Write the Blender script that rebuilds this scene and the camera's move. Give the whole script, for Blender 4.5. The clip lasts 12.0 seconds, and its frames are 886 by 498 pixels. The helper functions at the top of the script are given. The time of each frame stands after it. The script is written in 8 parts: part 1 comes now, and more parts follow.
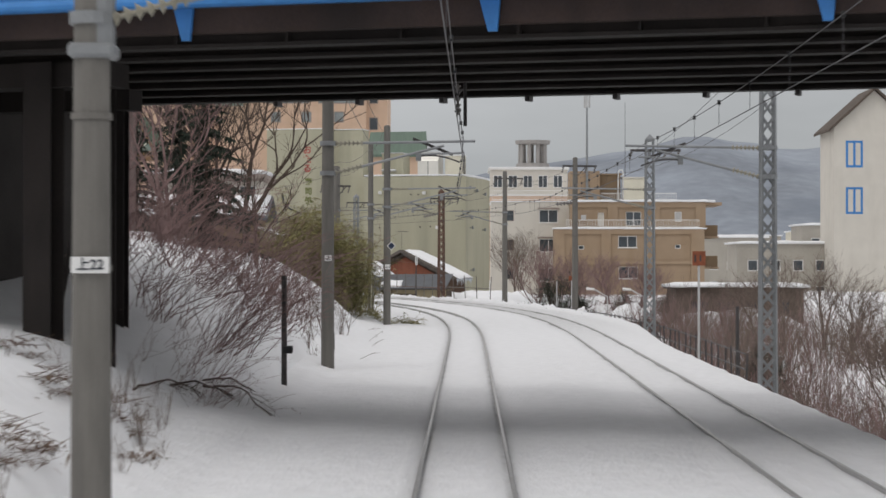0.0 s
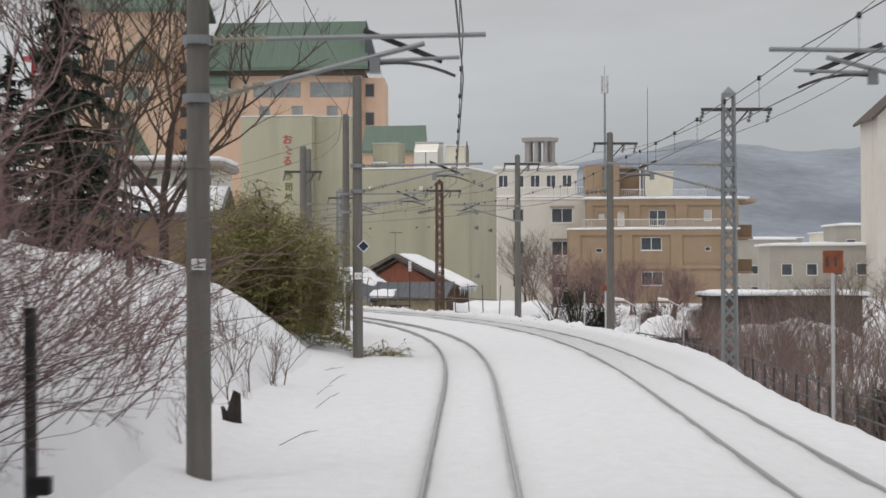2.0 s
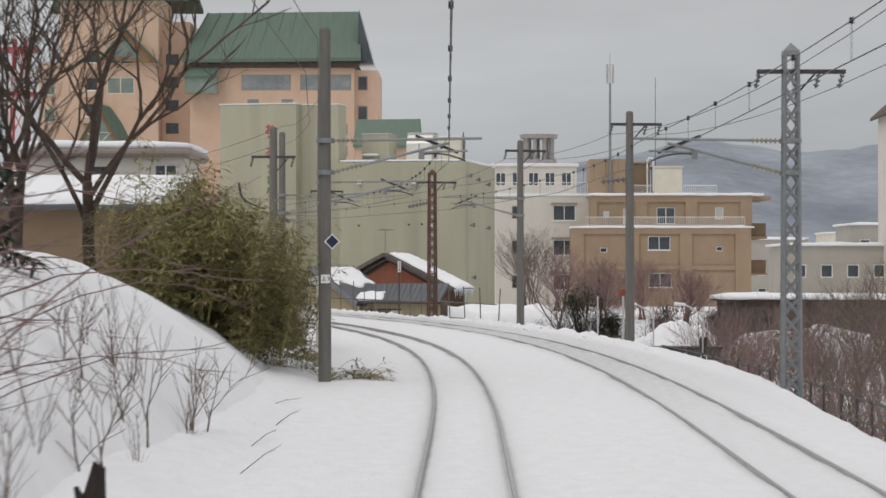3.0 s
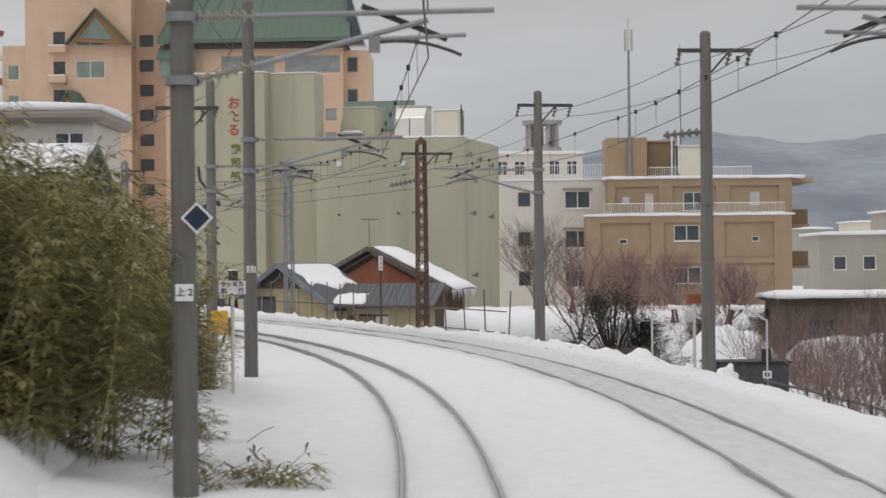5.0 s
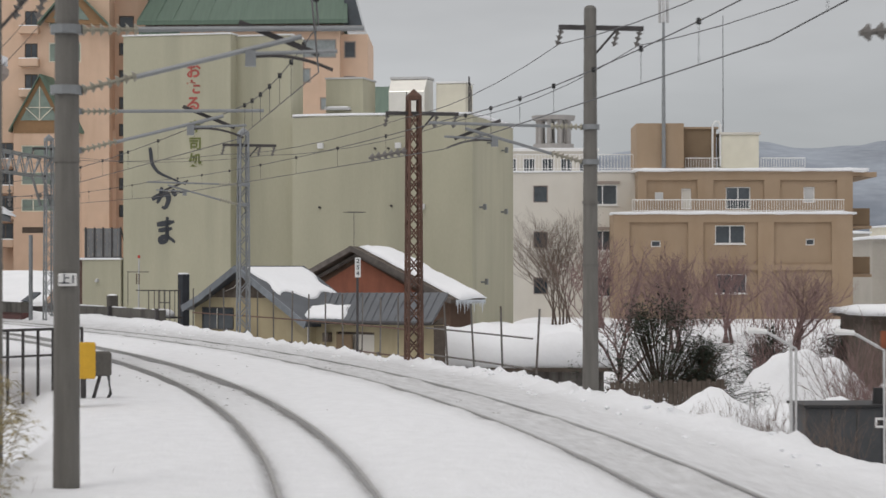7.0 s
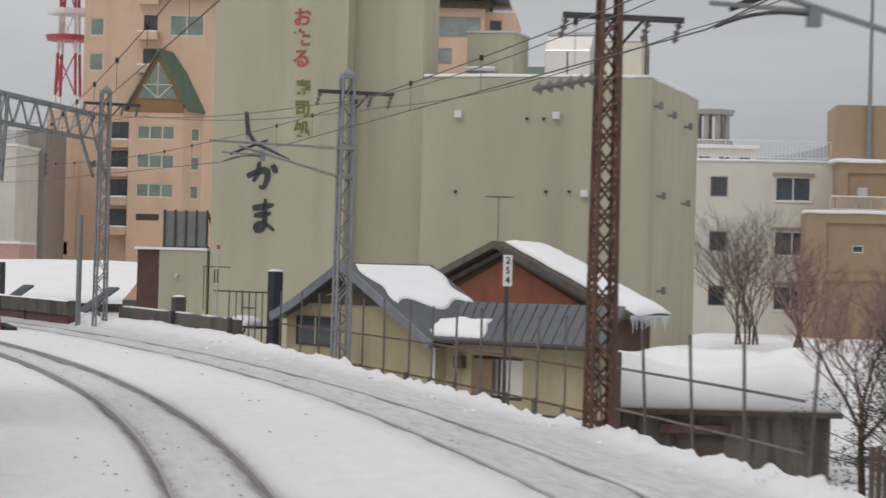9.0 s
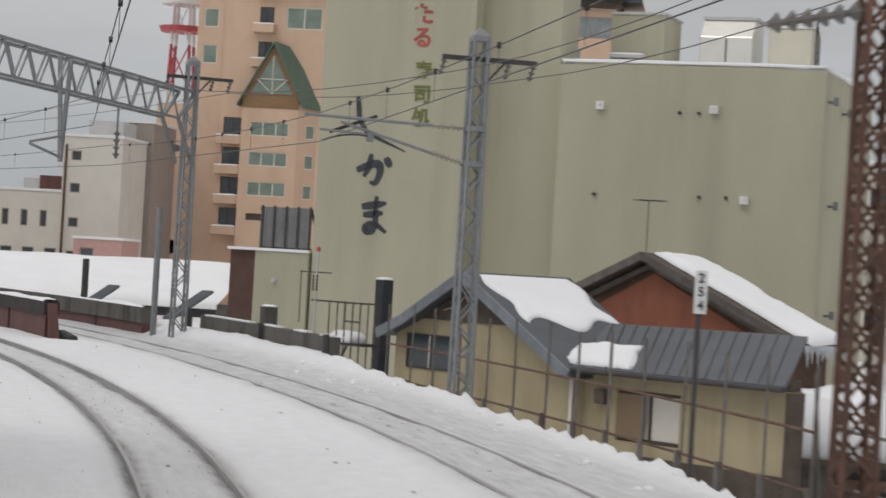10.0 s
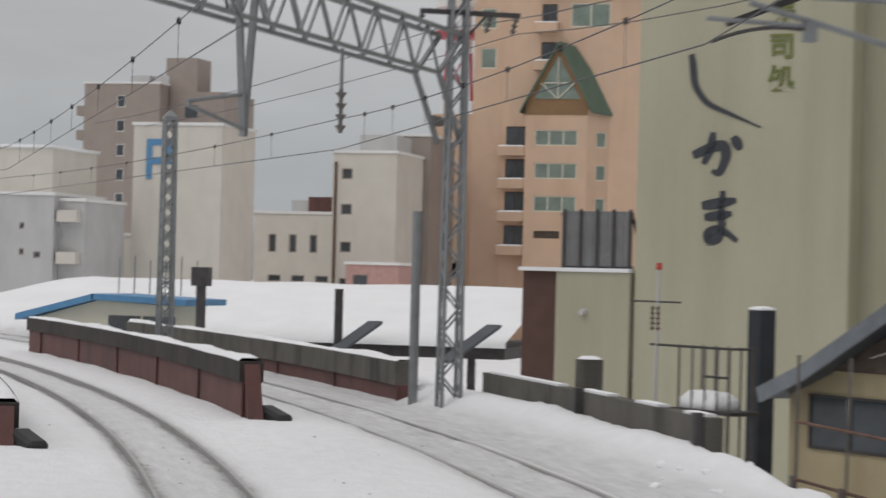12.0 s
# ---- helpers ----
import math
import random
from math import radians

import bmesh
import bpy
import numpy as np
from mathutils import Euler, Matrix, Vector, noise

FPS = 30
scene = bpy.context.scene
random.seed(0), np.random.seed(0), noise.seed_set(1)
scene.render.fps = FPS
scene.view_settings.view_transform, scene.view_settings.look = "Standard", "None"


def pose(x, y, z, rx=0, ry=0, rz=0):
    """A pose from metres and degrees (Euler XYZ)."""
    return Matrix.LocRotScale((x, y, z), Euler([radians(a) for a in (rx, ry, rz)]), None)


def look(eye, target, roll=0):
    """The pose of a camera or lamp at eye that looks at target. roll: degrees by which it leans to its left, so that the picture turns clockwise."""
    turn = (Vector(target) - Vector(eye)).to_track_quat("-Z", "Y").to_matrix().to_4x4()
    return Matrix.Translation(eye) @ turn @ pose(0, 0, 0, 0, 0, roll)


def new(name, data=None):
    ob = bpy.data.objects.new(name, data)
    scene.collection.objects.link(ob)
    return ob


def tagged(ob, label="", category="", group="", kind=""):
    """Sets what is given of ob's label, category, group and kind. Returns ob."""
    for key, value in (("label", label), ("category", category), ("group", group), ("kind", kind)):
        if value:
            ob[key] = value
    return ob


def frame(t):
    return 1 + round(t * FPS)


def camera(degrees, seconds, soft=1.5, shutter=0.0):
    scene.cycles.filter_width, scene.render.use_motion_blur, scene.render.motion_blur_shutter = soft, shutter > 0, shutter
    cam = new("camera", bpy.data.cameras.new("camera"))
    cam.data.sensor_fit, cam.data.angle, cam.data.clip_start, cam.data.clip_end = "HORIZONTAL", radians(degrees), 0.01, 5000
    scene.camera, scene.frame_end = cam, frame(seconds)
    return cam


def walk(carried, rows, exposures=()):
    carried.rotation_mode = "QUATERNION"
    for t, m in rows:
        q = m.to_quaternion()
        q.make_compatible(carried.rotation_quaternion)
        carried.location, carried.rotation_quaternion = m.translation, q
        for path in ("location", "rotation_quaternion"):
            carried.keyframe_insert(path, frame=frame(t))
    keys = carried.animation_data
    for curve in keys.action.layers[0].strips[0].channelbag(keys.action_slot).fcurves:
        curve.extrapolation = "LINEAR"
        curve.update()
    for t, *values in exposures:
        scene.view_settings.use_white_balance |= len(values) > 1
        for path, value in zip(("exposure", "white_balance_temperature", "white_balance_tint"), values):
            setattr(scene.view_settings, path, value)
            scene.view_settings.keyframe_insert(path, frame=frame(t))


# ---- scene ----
# camera: a zoomed lens looking out along the track
cam = camera(22.0, 12.0, soft=1.55, shutter=0.45)
ROWS = [
    (0, 0.024, 0, 2.51, 0.611, 0.436, -0.058),
    (0.5, 0.024, 6.296, 2.533, 0.601, 0.467, -0.519),
    (1, 0.024, 12.551, 2.557, 0.662, 0.532, 0.295),
    (1.5, 0.024, 18.765, 2.58, 0.641, 0.522, 0.019),
    (2, 0.024, 24.939, 2.603, 0.712, 0.56, 0.211),
    (2.5, 0.024, 31.072, 2.626, 0.594, 0.557, 0.13),
    (3, 0.024, 37.164, 2.649, 0.617, 0.558, 0.022),
    (3.5, 0.024, 43.215, 2.672, 0.673, 0.529, 0.144),
    (4.2, 0.024, 51.618, 2.703, 0.68, 0.492, 0.305),
    (4.85, 0.024, 59.35, 2.732, 0.637, 0.439, 0.555),
    (5.5, 0.023, 67.013, 2.761, 0.599, 0.419, 0.637),
    (6, 0.01, 72.86, 2.783, 0.546, 0.459, 0.503),
    (6.5, -0.037, 78.667, 2.805, 0.569, 0.492, 0.188),
    (7, -0.138, 84.433, 2.826, 0.73, 0.507, 0.048),
    (7.5, -0.315, 90.155, 2.848, 1.226, 0.522, -0.194),
    (8, -0.585, 95.834, 2.869, 2.035, 0.529, -0.48),
    (8.5, -0.967, 101.465, 2.89, 3.132, 0.516, -0.748),
    (9, -1.478, 107.045, 2.911, 4.199, 0.449, -1.517),
    (9.5, -2.134, 112.569, 2.932, 5.599, 0.34, -2.344),
    (10, -2.948, 118.031, 2.953, 7.082, 0.554, -3.318),
    (10.5, -3.923, 123.425, 2.973, 8.711, 0.736, -2.459),
    (11, -5.052, 128.747, 2.994, 10.53, 0.67, -0.605),
    (11.5, -6.332, 133.992, 3.014, 12.162, 1.07, 0.135),
    (12, -7.758, 139.158, 3.034, 14.274, 0.745, -1.507),
]
walk(cam, [(t, pose(x, y, z, 90 + pitch, roll, yaw)) for t, x, y, z, yaw, pitch, roll in ROWS],
     exposures=((0.0, -0.1), (0.5, -0.07), (1.0, 0.02), (3.0, -0.05), (6.0, -0.06), (9.0, -0.1), (12.0, -0.24)))

# ---- light: a bright overcast winter sky and a soft low sun behind cloud ----
world = bpy.data.worlds.new("overcast_sky")
scene.world = world
world.use_nodes = True
wn, wl = world.node_tree.nodes, world.node_tree.links
wn.clear()


def wnode(kind, **inputs):
    n = wn.new(kind)
    for k, v in inputs.items():
        n.inputs[k.replace("_", " ")].default_value = v
    return n


SUN_ELEV, SUN_AZ = 53.0, 215.0   # azimuth clockwise from +y
w_co = wnode("ShaderNodeTexCoord")
w_sep = wnode("ShaderNodeSeparateXYZ")
wl.new(w_co.outputs["Generated"], w_sep.inputs[0])
w_ramp = wn.new("ShaderNodeValToRGB")
wl.new(w_sep.outputs["Z"], w_ramp.inputs[0])
cr = w_ramp.color_ramp
cr.elements[0].position, cr.elements[0].color = 0.0, (0.40, 0.43, 0.475, 1)
cr.elements[1].position, cr.elements[1].color = 1.0, (1.02, 0.99, 0.975, 1)
e = cr.elements.new(0.06)
e.color = (0.50, 0.51, 0.53, 1)
e = cr.elements.new(0.16)
e.color = (0.65, 0.635, 0.63, 1)
e = cr.elements.new(0.5)
e.color = (0.90, 0.875, 0.865, 1)
w_map = wn.new("ShaderNodeMapping")
w_map.inputs["Scale"].default_value = (2.2, 2.2, 9.0)
wl.new(w_co.outputs["Generated"], w_map.inputs[0])
w_noise = wnode("ShaderNodeTexNoise", Scale=1.7, Detail=5.0, Roughness=0.55)
wl.new(w_map.outputs[0], w_noise.inputs["Vector"])
w_mr = wnode("ShaderNodeMapRange")
for i, v in enumerate((0.3, 0.7, 0.86, 1.12)):
    w_mr.inputs[i + 1].default_value = v
wl.new(w_noise.outputs["Fac"], w_mr.inputs[0])
w_side = wnode("ShaderNodeMapRange")
for i, v in enumerate((-0.6, 0.5, 1.22, 0.94)):
    w_side.inputs[i + 1].default_value = v
wl.new(w_sep.outputs["X"], w_side.inputs[0])
w_both = wn.new("ShaderNodeMath")
w_both.operation = "MULTIPLY"
wl.new(w_mr.outputs[0], w_both.inputs[0])
wl.new(w_side.outputs[0], w_both.inputs[1])
w_mul = wn.new("ShaderNodeVectorMath")
w_mul.operation = "SCALE"
wl.new(w_ramp.outputs[0], w_mul.inputs[0])
wl.new(w_both.outputs[0], w_mul.inputs["Scale"])
w_sky = wn.new("ShaderNodeTexSky")
w_sky.sky_type, w_sky.sun_disc = "NISHITA", False
w_sky.sun_elevation, w_sky.sun_rotation = radians(SUN_ELEV), radians(SUN_AZ)
w_bg1, w_bg2 = wnode("ShaderNodeBackground", Strength=0.78), wnode("ShaderNodeBackground", Strength=0.01)
wl.new(w_mul.outputs[0], w_bg1.inputs[0])
wl.new(w_sky.outputs[0], w_bg2.inputs[0])
w_add, w_out = wn.new("ShaderNodeAddShader"), wn.new("ShaderNodeOutputWorld")
wl.new(w_bg1.outputs[0], w_add.inputs[0])
wl.new(w_bg2.outputs[0], w_add.inputs[1])
wl.new(w_add.outputs[0], w_out.inputs[0])

sun = new("sun", bpy.data.lights.new("sun", "SUN"))
sun.data.energy, sun.data.angle, sun.data.color = 0.56, radians(22), (1.0, 0.97, 0.93)
sun_way = Vector((math.sin(radians(SUN_AZ)) * math.cos(radians(SUN_ELEV)),
                  math.cos(radians(SUN_AZ)) * math.cos(radians(SUN_ELEV)), math.sin(radians(SUN_ELEV))))
sun.matrix_world = look(sun_way * 50, (0, 0, 0))


# ---- materials ----
def material(name, color, rough=0.8, metal=0.0, vary=0.12, scale=3.0, fine=40.0, bump=0.15, dark=None, spec=0.4,
             stretch=(1, 1, 1), stain=0.0, dist=0.02):
    """A surface with colour variation at two scales, optional stains and fine relief."""
    m = bpy.data.materials.new(name)
    m.use_nodes = True
    nt = m.node_tree
    N, L = nt.nodes, nt.links
    b = N["Principled BSDF"]
    co = N.new("ShaderNodeTexCoord")
    mp = N.new("ShaderNodeMapping")
    mp.inputs["Scale"].default_value = stretch
    L.new(co.outputs["Object"], mp.inputs[0])
    n1 = N.new("ShaderNodeTexNoise")
    n1.inputs["Scale"].default_value, n1.inputs["Detail"].default_value = scale, 6
    n2 = N.new("ShaderNodeTexNoise")
    n2.inputs["Scale"].default_value, n2.inputs["Detail"].default_value = fine, 3
    L.new(mp.outputs[0], n1.inputs["Vector"])
    L.new(mp.outputs[0], n2.inputs["Vector"])
    add = N.new("ShaderNodeMath")
    add.operation = "MULTIPLY_ADD"
    L.new(n2.outputs["Fac"], add.inputs[0])
    add.inputs[1].default_value = 0.4
    L.new(n1.outputs["Fac"], add.inputs[2])
    mr = N.new("ShaderNodeMapRange")
    for i, v in enumerate((0.45, 0.95, 1 - vary, 1 + vary)):
        mr.inputs[i + 1].default_value = v
    L.new(add.outputs[0], mr.inputs[0])
    info = N.new("ShaderNodeObjectInfo")
    mo = N.new("ShaderNodeMapRange")
    for i, v in enumerate((0, 1, 1 - vary * 0.4, 1 + vary * 0.4)):
        mo.inputs[i + 1].default_value = v
    L.new(info.outputs["Random"], mo.inputs[0])
    mm = N.new("ShaderNodeMath")
    mm.operation = "MULTIPLY"
    L.new(mr.outputs[0], mm.inputs[0])
    L.new(mo.outputs[0], mm.inputs[1])
    sc = N.new("ShaderNodeVectorMath")
    sc.operation = "SCALE"
    sc.inputs[0].default_value = color[:3]
    L.new(mm.outputs[0], sc.inputs["Scale"])
    out = sc.outputs[0]
    if dark:
        n3 = N.new("ShaderNodeTexNoise")
        n3.inputs["Scale"].default_value, n3.inputs["Detail"].default_value = scale * 0.6, 8
        mp3 = N.new("ShaderNodeMapping")
        mp3.inputs["Scale"].default_value = (stretch[0] * 1.6, stretch[1] * 1.6, stretch[2] * 0.35)
        mp3.inputs["Location"].default_value = (3.1, 7.7, 1.3)
        L.new(co.outputs["Object"], mp3.inputs[0])
        L.new(mp3.outputs[0], n3.inputs["Vector"])
        r3 = N.new("ShaderNodeMapRange")
        for i, v in enumerate((0.52, 0.72, 0.0, stain or 0.5)):
            r3.inputs[i + 1].default_value = v
        L.new(n3.outputs["Fac"], r3.inputs[0])
        mix = N.new("ShaderNodeMix")
        mix.data_type = "RGBA"
        L.new(r3.outputs[0], mix.inputs["Factor"])
        L.new(out, mix.inputs["A"])
        mix.inputs["B"].default_value = (*dark[:3], 1)
        out = mix.outputs["Result"]
    L.new(out, b.inputs["Base Color"])
    b.inputs["Roughness"].default_value = rough
    b.inputs["Metallic"].default_value = metal
    b.inputs["Specular IOR Level"].default_value = spec
    if bump:
        bp = N.new("ShaderNodeBump")
        bp.inputs["Strength"].default_value, bp.inputs["Distance"].default_value = bump, dist
        L.new(add.outputs[0], bp.inputs["Height"])
        L.new(bp.outputs[0], b.inputs["Normal"])
    return m


SNOW = material("snow", (0.86, 0.87, 0.89), 0.75, vary=0.04, scale=0.6, fine=7.0, bump=0.5, dist=0.08, spec=0.25)
GROUND = material("snowy_ground", (0.84, 0.85, 0.87), 0.8, vary=0.05, scale=0.35, fine=5.0, bump=0.6, dist=0.12,
                  dark=(0.70, 0.70, 0.71), stain=0.3, spec=0.2)


def trackbed_material():
    """Snow whose grit and painted groove shade (one value stored along the track) break up in streaks that run with the
    rails.
    """
    m = bpy.data.materials.new("trackbed_snow")
    m.use_nodes = True
    N, L = m.node_tree.nodes, m.node_tree.links
    b = N["Principled BSDF"]
    uv = N.new("ShaderNodeUVMap")
    uv.uv_map = "along"
    gr = N.new("ShaderNodeAttribute")
    gr.attribute_name = "grit_and_shade"

    def tex(scale, detail, sx, sy):
        mp = N.new("ShaderNodeMapping")
        mp.inputs["Scale"].default_value = (sx, sy, 1)
        L.new(uv.outputs[0], mp.inputs[0])
        n = N.new("ShaderNodeTexNoise")
        n.inputs["Scale"].default_value, n.inputs["Detail"].default_value, n.inputs["Roughness"].default_value = scale, detail, 0.62
        L.new(mp.outputs[0], n.inputs["Vector"])
        return n.outputs["Fac"]

    def math_node(op, a, c):
        n = N.new("ShaderNodeMath")
        n.operation = op
        n.use_clamp = False
        for k, v in enumerate((a, c)):
            if isinstance(v, float):
                n.inputs[k].default_value = v
            else:
                L.new(v, n.inputs[k])
        return n.outputs[0]

    streak, blotch, crumb = tex(1.0, 5.0, 0.9, 6.0), tex(2.2, 6.0, 1.0, 1.4), tex(16.0, 3.0, 1.0, 1.0)
    mixed = math_node("ADD", math_node("MULTIPLY", streak, 0.55), math_node("MULTIPLY", blotch, 0.45))
    mr = N.new("ShaderNodeMapRange")
    for k, v in enumerate((0.30, 0.66, 0.25, 1.15)):
        mr.inputs[k + 1].default_value = v
    L.new(mixed, mr.inputs[0])
    fac = math_node("MINIMUM", math_node("MULTIPLY", gr.outputs["Fac"], mr.outputs[0]), 1.0)
    tint = N.new("ShaderNodeMapRange")
    for k, v in enumerate((0.3, 0.7, 0.95, 1.03)):
        tint.inputs[k + 1].default_value = v
    L.new(blotch, tint.inputs[0])
    sc = N.new("ShaderNodeVectorMath")
    sc.operation = "SCALE"
    sc.inputs[0].default_value = (0.85, 0.86, 0.88)
    L.new(tint.outputs[0], sc.inputs["Scale"])
    mix = N.new("ShaderNodeMix")
    mix.data_type = "RGBA"
    L.new(fac, mix.inputs["Factor"])
    L.new(sc.outputs[0], mix.inputs["A"])
    mix.inputs["B"].default_value = (0.31, 0.305, 0.30, 1)
    L.new(mix.outputs["Result"], b.inputs["Base Color"])
    b.inputs["Roughness"].default_value = 0.75
    b.inputs["Specular IOR Level"].default_value = 0.25
    bp = N.new("ShaderNodeBump")
    bp.inputs["Strength"].default_value, bp.inputs["Distance"].default_value = 0.7, 0.08
    L.new(math_node("ADD", math_node("MULTIPLY", crumb, 0.5), blotch), bp.inputs["Height"])
    L.new(bp.outputs[0], b.inputs["Normal"])
    return m


BEDSNOW = trackbed_material()
RAIL = material("rail_steel", (0.46, 0.455, 0.45), 0.38, 0.9, vary=0.12, scale=6, fine=60, bump=0.05)
CONCRETE = material("pole_concrete", (0.155, 0.148, 0.135), 0.85, vary=0.16, scale=2.5, fine=60, bump=0.25, dark=(0.11, 0.105, 0.1),
                    stretch=(3, 3, 0.6), stain=0.5)
WALLCON = material("stained_concrete", (0.105, 0.098, 0.088), 0.9, vary=0.25, scale=1.6, fine=25, bump=0.35, dark=(0.035, 0.032, 0.028), stretch=(1.1, 1.1, 0.8), stain=0.9)
GALV = material("galvanised_steel", (0.26, 0.272, 0.28), 0.5, 0.55, vary=0.12, scale=4, fine=50, bump=0.08)
DARKSTEEL = material("dark_steel", (0.075, 0.07, 0.07), 0.6, 0.4, vary=0.25, scale=4, fine=50, bump=0.15)
RUST = material("rusted_steel", (0.14, 0.08, 0.06), 0.85, 0.15, vary=0.35, scale=3, fine=40, bump=0.25, dark=(0.06, 0.045, 0.04), stain=0.7)
# Near-black base stands for the dim light on and under the bridge.
BRIDGE = material("shade_dark_bridge_steel", (0.02, 0.016, 0.0145), 0.85, 0.0, vary=0.35, scale=1.0, fine=30, bump=0.25, dark=(0.009, 0.008, 0.0075), stain=0.8)
# Brown plate, its colour lowered for the same dim light.
FASCIA = material("shade_dark_brown_plate", (0.05, 0.033, 0.028), 0.85, 0.0, vary=0.35, scale=1.0, fine=30, bump=0.25, dark=(0.022, 0.017, 0.015), stain=0.8)
GREYTIMBER = material("greyed_timber", (0.135, 0.118, 0.108), 0.9, vary=0.3, scale=3, fine=30, bump=0.25)
BLUE = material("blue_paint", (0.05, 0.22, 0.55), 0.5, vary=0.12, scale=3, fine=30, bump=0.05)
PORCELAIN = material("porcelain", (0.62, 0.57, 0.45), 0.3, vary=0.08, scale=5, fine=30, bump=0.0)
BROWNINSUL = material("pale_olive_insulator", (0.29, 0.275, 0.22), 0.4, vary=0.15, scale=6, fine=40, bump=0.0)
INSUL = material("grey_insulator", (0.16, 0.15, 0.14), 0.4, vary=0.15, scale=6, fine=40, bump=0.0)
BLACK = material("black_rubber", (0.025, 0.025, 0.026), 0.6, vary=0.2, scale=6, fine=40, bump=0.05)
WIRE = material("wire", (0.09, 0.09, 0.095), 0.55, 0.5, vary=0.1, scale=4, fine=40, bump=0.0)
WHITE = material("white_paint", (0.78, 0.78, 0.77), 0.6, vary=0.05, scale=3, fine=30, bump=0.05)
CREAM = material("cream_paint", (0.66, 0.63, 0.52), 0.7, vary=0.08, scale=1, fine=20, bump=0.1)
HOTEL = material("sage_render", (0.451, 0.435, 0.327), 0.9, vary=0.07, scale=0.6, fine=12, bump=0.15, dark=(0.325, 0.315, 0.24), stretch=(1, 1, 0.35), stain=0.55)
PEACH = material("peach_tile", (0.62, 0.445, 0.325), 0.75, vary=0.06, scale=0.6, fine=18, bump=0.1, dark=(0.50, 0.33, 0.22), stain=0.4)
TAN = material("tan_render", (0.355, 0.262, 0.178), 0.85, vary=0.07, scale=0.7, fine=16, bump=0.12, dark=(0.28, 0.19, 0.11), stain=0.45)
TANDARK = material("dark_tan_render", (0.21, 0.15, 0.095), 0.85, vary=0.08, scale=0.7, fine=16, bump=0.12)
OFFWHITE = material("off_white_render", (0.64, 0.61, 0.55), 0.85, vary=0.05, scale=0.6, fine=14, bump=0.1, dark=(0.52, 0.49, 0.44), stain=0.4)
GREYWALL = material("grey_render", (0.52, 0.52, 0.52), 0.85, vary=0.07, scale=0.5, fine=12, bump=0.1, dark=(0.38, 0.38, 0.38), stain=0.5)
TAUPE = material("taupe_tile", (0.33, 0.28, 0.25), 0.8, vary=0.07, scale=0.6, fine=14, bump=0.1)
GREENROOF = material("green_metal_roof", (0.12, 0.175, 0.135), 0.55, 0.1, vary=0.1, scale=0.8, fine=10, bump=0.08, stretch=(4, 0.4, 0.4))
BARGE = material("weathered_blue_grey_paint", (0.2, 0.22, 0.245), 0.7, vary=0.2, scale=2, fine=25, bump=0.15, dark=(0.13, 0.135, 0.14), stain=0.6)
BLUEROOF = material("slate_blue_metal_roof", (0.085, 0.094, 0.108), 0.5, 0.2, vary=0.14, scale=1.2, fine=14, bump=0.1, dark=(0.09, 0.1, 0.11), stain=0.5)
SIDING = material("mustard_siding", (0.402, 0.343, 0.22), 0.85, vary=0.1, scale=1.0, fine=20, bump=0.15, dark=(0.24, 0.19, 0.11), stain=0.5)
BRICKRED = material("red_brown_board", (0.27, 0.098, 0.06), 0.85, vary=0.14, scale=1.5, fine=20, bump=0.15, dark=(0.13, 0.05, 0.035), stain=0.5)
TIMBER = material("weathered_timber", (0.10, 0.08, 0.065), 0.9, vary=0.3, scale=3, fine=30, bump=0.25)
MAROON = material("maroon_girder_paint", (0.12, 0.055, 0.05), 0.7, vary=0.2, scale=1.5, fine=25, bump=0.2, dark=(0.05, 0.035, 0.03), stain=0.7)
GLASS = material("window_glass", (0.055, 0.065, 0.075), 0.08, vary=0.3, scale=0.8, fine=6, bump=0.0, spec=0.7)
# The sky's grey-blue reflection is mixed into the pane colour itself.
PALEGLASS = material("sky_reflection_glass", (0.26, 0.29, 0.29), 0.1, vary=0.25, scale=0.5, fine=4, bump=0.0, spec=0.7)
GREENGLASS = material("green_window_glass", (0.185, 0.235, 0.2), 0.1, vary=0.25, scale=0.8, fine=6, bump=0.0, spec=0.7)
REDPAINT = material("red_paint", (0.55, 0.05, 0.06), 0.6, vary=0.1, scale=3, fine=30, bump=0.05)
INK = material("charcoal_lettering", (0.055, 0.06, 0.07), 0.7, vary=0.15, scale=3, fine=30, bump=0.0)
GREENINK = material("olive_lettering", (0.16, 0.18, 0.06), 0.7, vary=0.15, scale=3, fine=30, bump=0.0)
YELLOW = material("yellow_paint", (0.62, 0.36, 0.03), 0.6, vary=0.1, scale=4, fine=30, bump=0.05)
SKYBLUE = material("light_blue_paint", (0.1, 0.26, 0.46), 0.6, vary=0.1, scale=3, fine=30, bump=0.05)
BARK = material("bark", (0.085, 0.062, 0.05), 0.95, vary=0.35, scale=6, fine=50, bump=0.4)
TWIG = material("red_brown_twigs", (0.225, 0.15, 0.143), 0.9, vary=0.35, scale=4, fine=30, bump=0.0)
TWIGGREY = material("grey_brown_twigs", (0.15, 0.115, 0.095), 0.9, vary=0.3, scale=4, fine=30, bump=0.0)
BAMBOO = material("bamboo_grass_leaf", (0.235, 0.215, 0.09), 0.75, vary=0.55, scale=1.5, fine=9, bump=0.0, dark=(0.34, 0.28, 0.15), stain=0.7)
NEEDLE = material("conifer_needles", (0.032, 0.046, 0.033), 0.8, vary=0.4, scale=2, fine=20, bump=0.0)
EVERGREEN = material("dark_evergreen_leaf", (0.035, 0.048, 0.03), 0.75, vary=0.4, scale=2, fine=20, bump=0.0)
